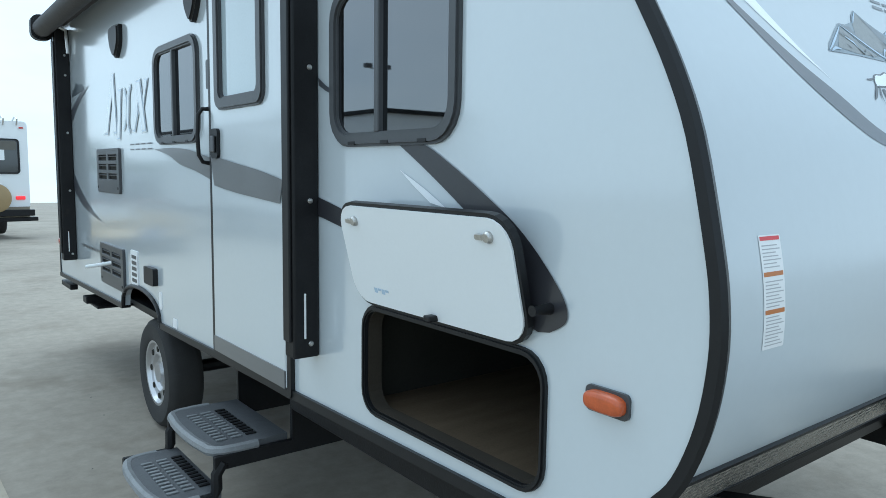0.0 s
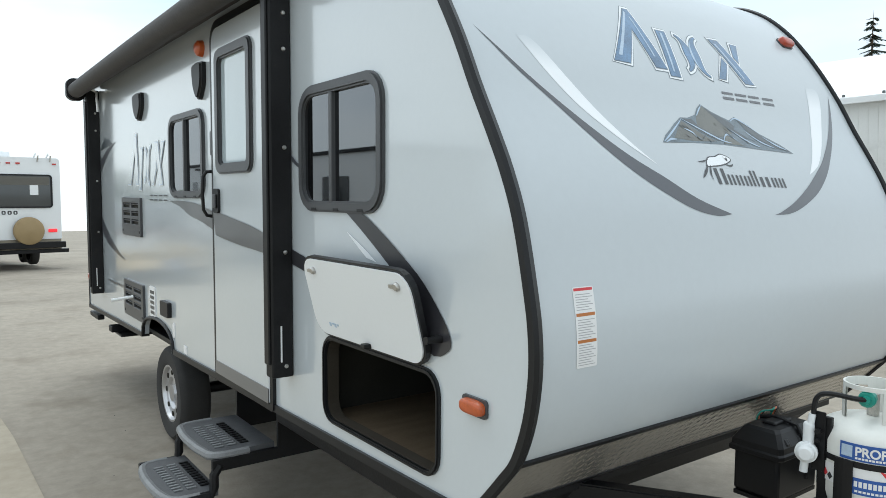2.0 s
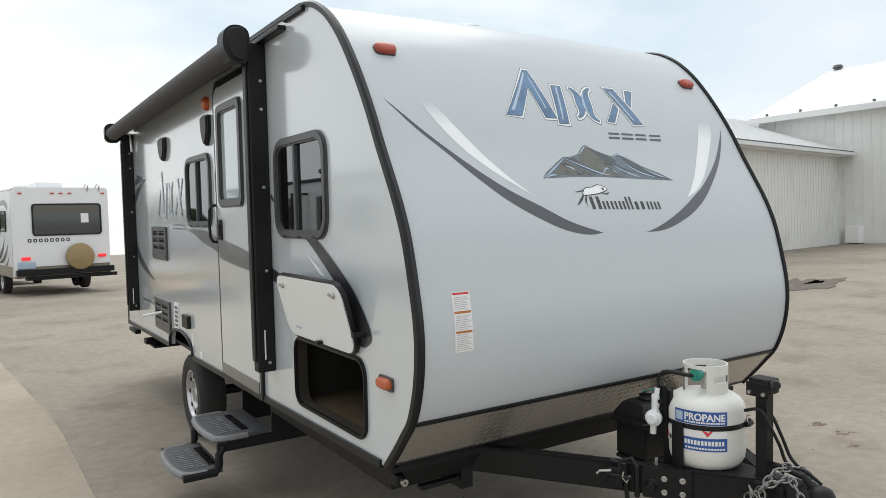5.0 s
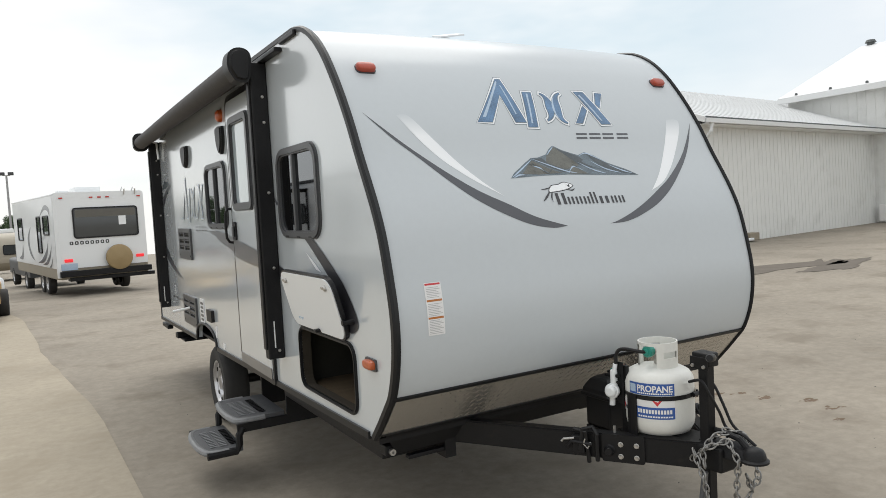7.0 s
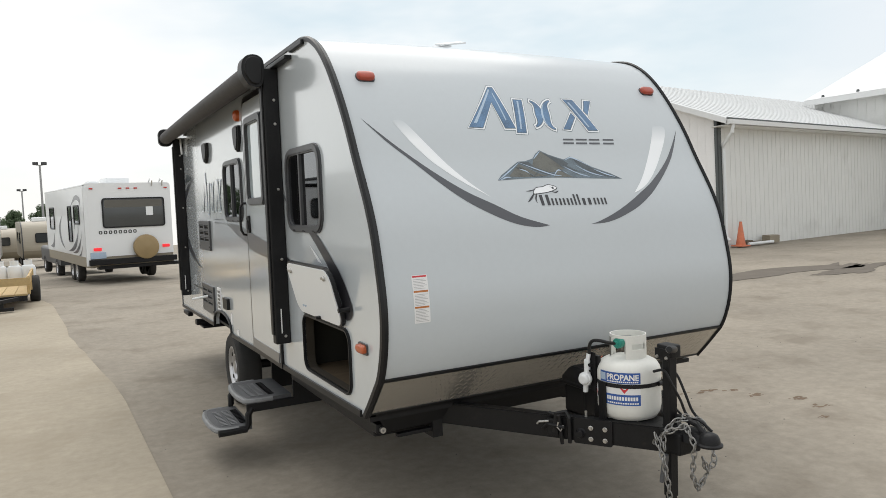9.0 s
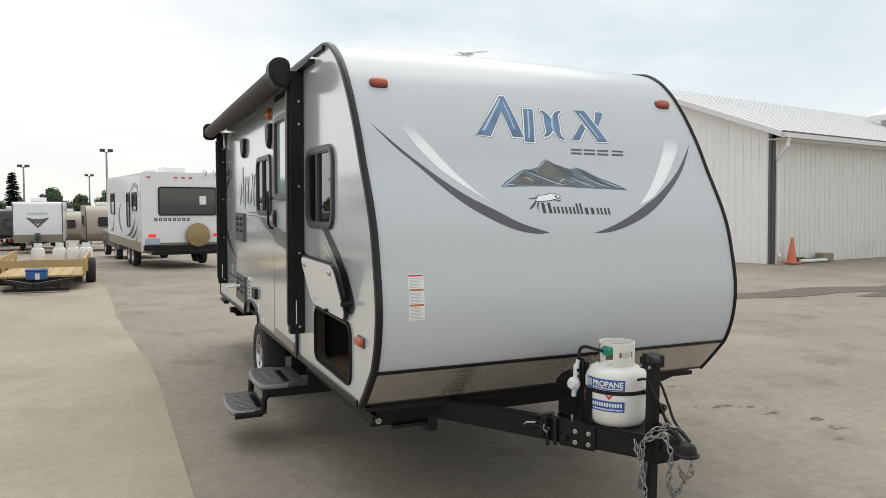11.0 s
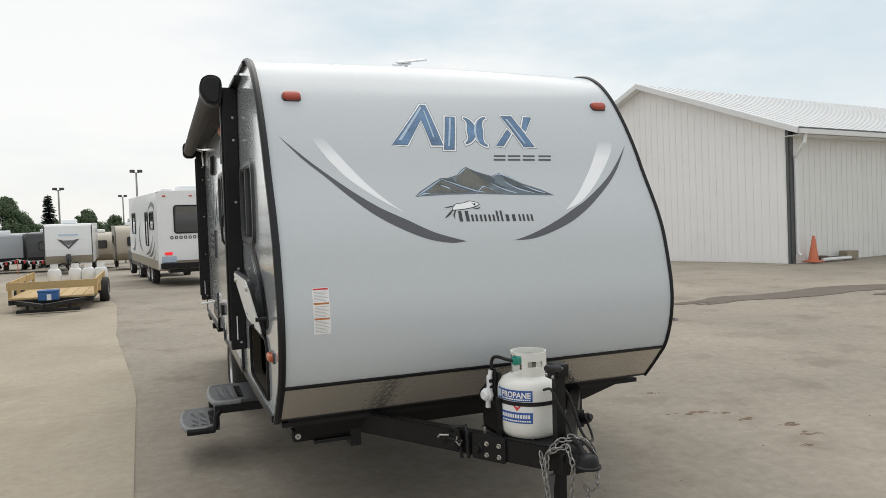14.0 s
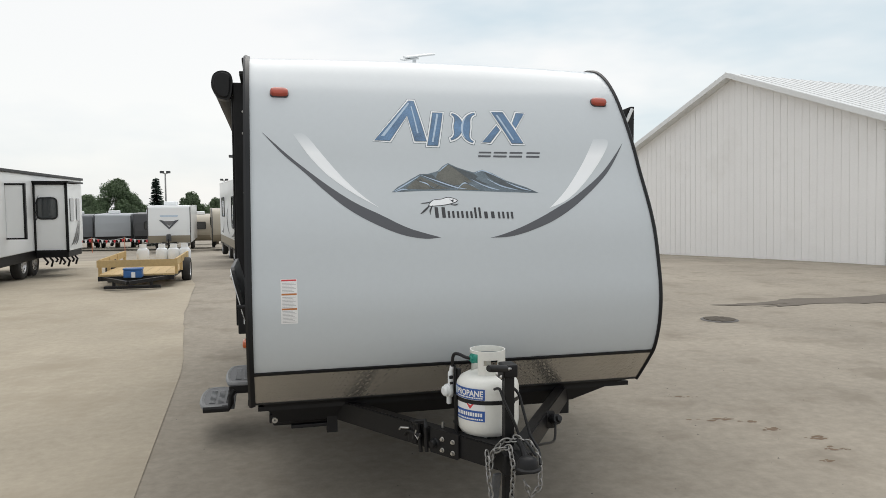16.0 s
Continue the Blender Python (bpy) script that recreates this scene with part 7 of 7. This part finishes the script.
for s in (-1, 1):
    bm = beam(B(), (UX + s * 0.7, UY), (UX, UY - 1.1), 0.07, uz + 0.26, uz + 0.33)
    part("drawbar_beam", bm, M_BLACK, ut)
    bm = box(B(), UX + s * 0.38 - 0.03, UX + s * 0.38 + 0.03, UY - 0.55, UY - 0.49, 0.05, uz + 0.28)
    part("stand_leg", bm, M_BLACK, ut)
bm = box(B(), UX - 0.58, UX + 0.58, UY - 0.58, UY - 0.46, 0.0, 0.06)
part("stand_foot", bm, M_BLACK, ut)
for x, s in ((UX + 0.98, -1), (UX - 0.98, 1)):
    m = Matrix.Translation((0, 0, uz))
    w = wheel(ut, x, UY + 1.9, 0.30, 0.2, s)
    w.matrix_basis = m
cool = thing("cooler", "blue cooler box on the trailer drawbar", "cooler", (UX - 0.02, UY - 0.25, uz + 0.33))
bm = box(B(), UX - 0.21, UX + 0.17, UY - 0.40, UY - 0.14, uz + 0.332, uz + 0.50, bev=0.02)
part("box_body", bm, M_COOLER, cool)
bm = box(B(), UX - 0.22, UX + 0.18, UY - 0.41, UY - 0.13, uz + 0.50, uz + 0.545, bev=0.015)
part("lid", bm, M_COOLER, cool)
bm = box(B(), UX - 0.04, UX + 0.04, UY - 0.42, UY - 0.40, uz + 0.34, uz + 0.46)
part("paper_label", bm, M_LABELW, cool)
gas = thing("gas_bottle", "white gas bottle standing on the utility trailer", "propane tank", group="gas bottles on the trailer")
bm = lathe(B(), [(0.0, 0.0), (0.13, 0.0), (0.155, 0.04), (0.155, 0.33), (0.13, 0.39), (0.07, 0.42), (0.0, 0.42)], 24)
part("cylinder_body", bm, M_WHITEP, gas, smooth=True)
bm = lathe(B(), [(0.085, 0.41), (0.09, 0.41), (0.09, 0.52), (0.085, 0.52)], 20)
part("collar", bm, M_WHITEP, gas)
spots = [(UX - 0.30, UY + 2.9), (UX + 0.16, UY + 2.95), (UX + 0.46, UY + 2.9), (UX + 0.74, UY + 2.95)]
gas.matrix_basis = pose(*spots[0], uz + 0.377)
for s in spots[1:]:
    copy_thing(gas, pose(*s, uz + 0.377))


# ---- poles, wire and trees ----
def lamp_pole(x, y, h, gz=None, reach=0.30):
    z = ground_z(x, y) if gz is None else gz
    t = thing("lamp_pole", "grey lot lamp pole with two flood heads", "lamp pole", (x, y, z), group="lot lamp poles")
    bm = tube(B(), [(x, y, z), (x + 0.01 * h * 0.0, y + 0.028 * h, z + h)], 0.09, 10, radii=[0.11, 0.07])
    part("pole", bm, M_POLE, t)
    for s in (-1, 1):
        bm = tube(B(), [(x, y + 0.028 * h, z + h), (x + s * reach * 0.8, y + 0.028 * h, z + h + 0.02), (x + s * reach * 0.9, y + 0.028 * h, z + h + 0.16)], 0.035, 6)
        part("arm", bm, M_POLE, t)
        bm = box(B(), x + s * reach - 0.20, x + s * reach + 0.20, y + 0.028 * h - 0.2, y + 0.028 * h + 0.2, z + h + 0.02, z + h + 0.26, bev=0.04)
        part("flood_head", bm, M_GREYTRIM, t)


lamp_pole(-2.4, 62, 7.8)
lamp_pole(-9.7, 74, 7.4)
lamp_pole(-4.9, 92, 8.0)
lamp_pole(-21.5, 34.5, 8.2, reach=0.62)


def leaf_cloud(bm, centres, n, size, rng, squash=0.8):
    """Many small leaf faces in uneven clumps."""
    for c, r in centres:
        for _ in range(n):
            d = Vector((rng.gauss(0, 1), rng.gauss(0, 1), rng.gauss(0, squash))).normalized() * r * rng.random() ** 0.35
            p = Vector(c) + d
            nrm = (d.normalized() + Vector((rng.gauss(0, .5), rng.gauss(0, .5), rng.gauss(0, .5) + 0.3))).normalized()
            u = nrm.orthogonal().normalized()
            v = nrm.cross(u)
            s = size * rng.uniform(0.6, 1.3)
            a = rng.random() * 6.28
            uu, vv = u * math.cos(a) + v * math.sin(a), v * math.cos(a) - u * math.sin(a)
            bm.faces.new([bm.verts.new(p + q) for q in (uu * s, vv * s * 0.6, -uu * s, -vv * s * 0.6)])


def broadleaf(x, y, h, spread, seed):
    rng = random.Random(seed)
    z = ground_z(x, y)
    t = thing("tree", "full green broadleaf tree behind the parked trailers", "tree", (x, y, z), group="trees behind the lot")
    bm = tube(B(), [(x, y, z), (x + 0.05, y, z + h * 0.3), (x, y, z + h * 0.7)], 0.2, 8, radii=[0.24, 0.17, 0.05])
    for k in range(6):
        a = k * 1.05 + rng.random()
        tube(bm, [(x, y, z + h * 0.3), (x + spread * 0.4 * math.cos(a), y + spread * 0.4 * math.sin(a), z + h * rng.uniform(0.5, 0.7))], 0.06, 6, radii=[0.08, 0.02])
    part("trunk", bm, M_BARK, t)
    bm = B()
    cs = []
    for k in range(85):
        a, q = rng.random() * 6.28, 0.35 + 0.65 * rng.random() ** 0.5
        hh = rng.uniform(0.20, 0.95)
        width = math.sin(math.pi * min(1.0, (1.0 - hh) / 0.62) * 0.5) if hh > 0.38 else 0.62 + hh
        rad = spread * 0.82 * width * q * rng.uniform(0.85, 1.1)
        cs.append(((x + rad * math.cos(a), y + rad * math.sin(a), z + h * hh), spread * rng.uniform(0.11, 0.21)))
    leaf_cloud(bm, cs, 400, 0.085, rng)
    part("crown", bm, M_LEAF, t)


def spruce(x, y, h, seed, spread=0.24, gz=None, full=1.0):
    """A pointed conifer: drooping limbs in whorls, each hung with short needle sprays."""
    rng = random.Random(seed)
    z = ground_z(x, y) if gz is None else gz
    t = thing("spruce", "dark green pointed spruce tree", "tree", (x, y, z), group="trees behind the lot")
    bm = tube(B(), [(x, y, z), (x, y, z + h)], 0.1, 8, radii=[0.02 * h, 0.01])
    limbs, crown = [], B()
    tiers = int(26 * full)
    for k in range(tiers):
        f = k / tiers
        r = h * spread * (1 - f) ** 0.8 + 0.06
        for j in range(int(7 + 4 * (1 - f))):
            a = j * 6.283 / (7 + 4 * (1 - f)) + k * 1.3 + rng.uniform(-0.3, 0.3)
            rr = r * rng.uniform(0.6, 1.12)
            base = Vector((x, y, z + h * (0.05 + 0.94 * f + rng.uniform(-0.012, 0.012))))
            way = Vector((math.cos(a), math.sin(a), 0))
            tip = base + way * rr + Vector((0, 0, -rr * rng.uniform(0.18, 0.40)))
            limbs.append((base, tip))
            across = Vector((-math.sin(a), math.cos(a), 0))
            for q in range(10):
                g = (q + 1) / 10
                p = base.lerp(tip, g)
                ln = h * 0.020 * full * (1.2 - 0.7 * g) * rng.uniform(0.7, 1.3)
                for sd in (-1, 1):
                    e = p + across * sd * ln + way * ln * 0.7 + Vector((0, 0, -ln * rng.uniform(0.1, 0.6)))
                    w = way * h * 0.0045 * full * full
                    crown.faces.new([crown.verts.new(v) for v in (p - w, p + w, e + w * 0.5, e - w * 0.5)])
    for base, tip in limbs:
        tube(bm, [base, tip], 0.03, 4, caps=False, radii=[0.0035 * h, 0.001 * h])
    part("trunk", bm, M_BARK, t)
    part("crown", crown, M_NEEDLE, t)


broadleaf(-14.0, 72, 6.6, 3.6, 1)
broadleaf(-12.4, 71, 4.9, 2.6, 21)
broadleaf(-17.0, 74, 5.2, 2.8, 2)
broadleaf(-20.5, 76, 5.0, 2.8, 3)
broadleaf(-10.8, 78, 4.8, 2.2, 9)
broadleaf(-8.2, 84, 6.0, 3.0, 4)
broadleaf(-5.6, 86, 5.4, 2.6, 5)
broadleaf(-2.8, 90, 6.2, 3.2, 6)
broadleaf(0.2, 92, 5.6, 3.0, 7)
broadleaf(-24.5, 78, 5.8, 3.2, 8)
spruce(-11.0, 77, 7.3, 11, full=1.7)
spruce(64, 27, 17.5, 12, gz=0)
broadleaf(58, 33, 8.5, 3.5, 13)

# pennant string in front of the parked row
pen = thing("pennant_line", "string of red and white pennants before the parked row", "pennants", (-11.5, 47.5, ground_z(-11.5, 47.5)))
pz = ground_z(-11.5, 47.5)
for k in range(6):
    x = -17.0 + 2.0 * k
    bm = tube(B(), [(x, 47.5, pz), (x, 47.5, pz + 1.0)], 0.025, 6)
    part("post", bm, M_CONE, pen)
sag = lambda k: pz + 0.95 - 0.14 * math.sin(math.pi * ((k % 8) / 8))
bm = tube(B(), [(-17.0 + 0.25 * k, 47.5, sag(k)) for k in range(41)], 0.012, 5)
part("cord", bm, M_WHITEP, pen)
for k in range(40):
    x = -16.95 + 0.25 * k
    bm = slab(B(), [(x, 47.49, sag(k) - 0.02), (x + 0.17, 47.49, sag(k) - 0.02), (x + 0.085, 47.49, sag(k) - 0.26)], 0.008)
    part("flag", bm, M_LABELR if k % 2 else M_WHITEP, pen)

# rust streaks, oil spots and loose grit on the lot
M_RUST = material("rust_streak", (0.170, 0.122, 0.086), rough=0.85, vary=0.3, scale=9, fine=80, spec=0.2)
for i, (x, y, ln, wd) in enumerate(((3.79, 1.55, 0.42, 0.09), (4.05, 1.41, 0.11, 0.05), (4.07, 1.21, 0.16, 0.08), (4.28, 0.93, 0.20, 0.08), (4.24, 0.68, 0.22, 0.06), (3.98, 0.49, 0.10, 0.05), (3.90, 2.25, 0.22, 0.06), (-1.6, -0.35, 0.14, 0.05))):
    rs = random.Random(70 + i)
    bm = B()
    for j in range(16):
        u, v = rs.gauss(0, 0.26), rs.gauss(0, 0.26)
        px, py = x + u * ln, y + v * wd - 0.25 * u * ln
        r = wd * rs.uniform(0.08, 0.34) * (1 - min(0.7, abs(u)))
        bm.faces.new([bm.verts.new((px + 1.9 * r * math.cos(t) * rs.uniform(0.6, 1.2), py + r * math.sin(t) * rs.uniform(0.6, 1.2), ground_z(px, py) + 0.0006 + 0.00004 * j)) for t in [2 * math.pi * k / 9 for k in range(9)]])
    bmesh.ops.recalc_face_normals(bm, faces=bm.faces)
    tagged(part("rust_stain", bm, M_RUST), "thin brown rust streak on the worn lot", "ground stain", kind="structure")
bm = B()
rs = random.Random(9)
for i in range(260):
    x, y = rs.uniform(-4.5, 9.5), rs.uniform(-3.4, 5.5)
    r = rs.uniform(0.003, 0.008)
    z = ground_z(x, y)
    base = [bm.verts.new((x + r * math.cos(t) * rs.uniform(0.7, 1.2), y + r * math.sin(t) * rs.uniform(0.7, 1.2), z + 0.001)) for t in (0.2, 1.4, 2.7, 3.9, 5.2)]
    tip = bm.verts.new((x, y, z + r * 0.8))
    for k in range(5):
        bm.faces.new((base[k], base[(k + 1) % 5], tip))
tagged(part("loose_grit", bm, M_IRON), "scattered dark grit on the lot", "grit", kind="stuff")
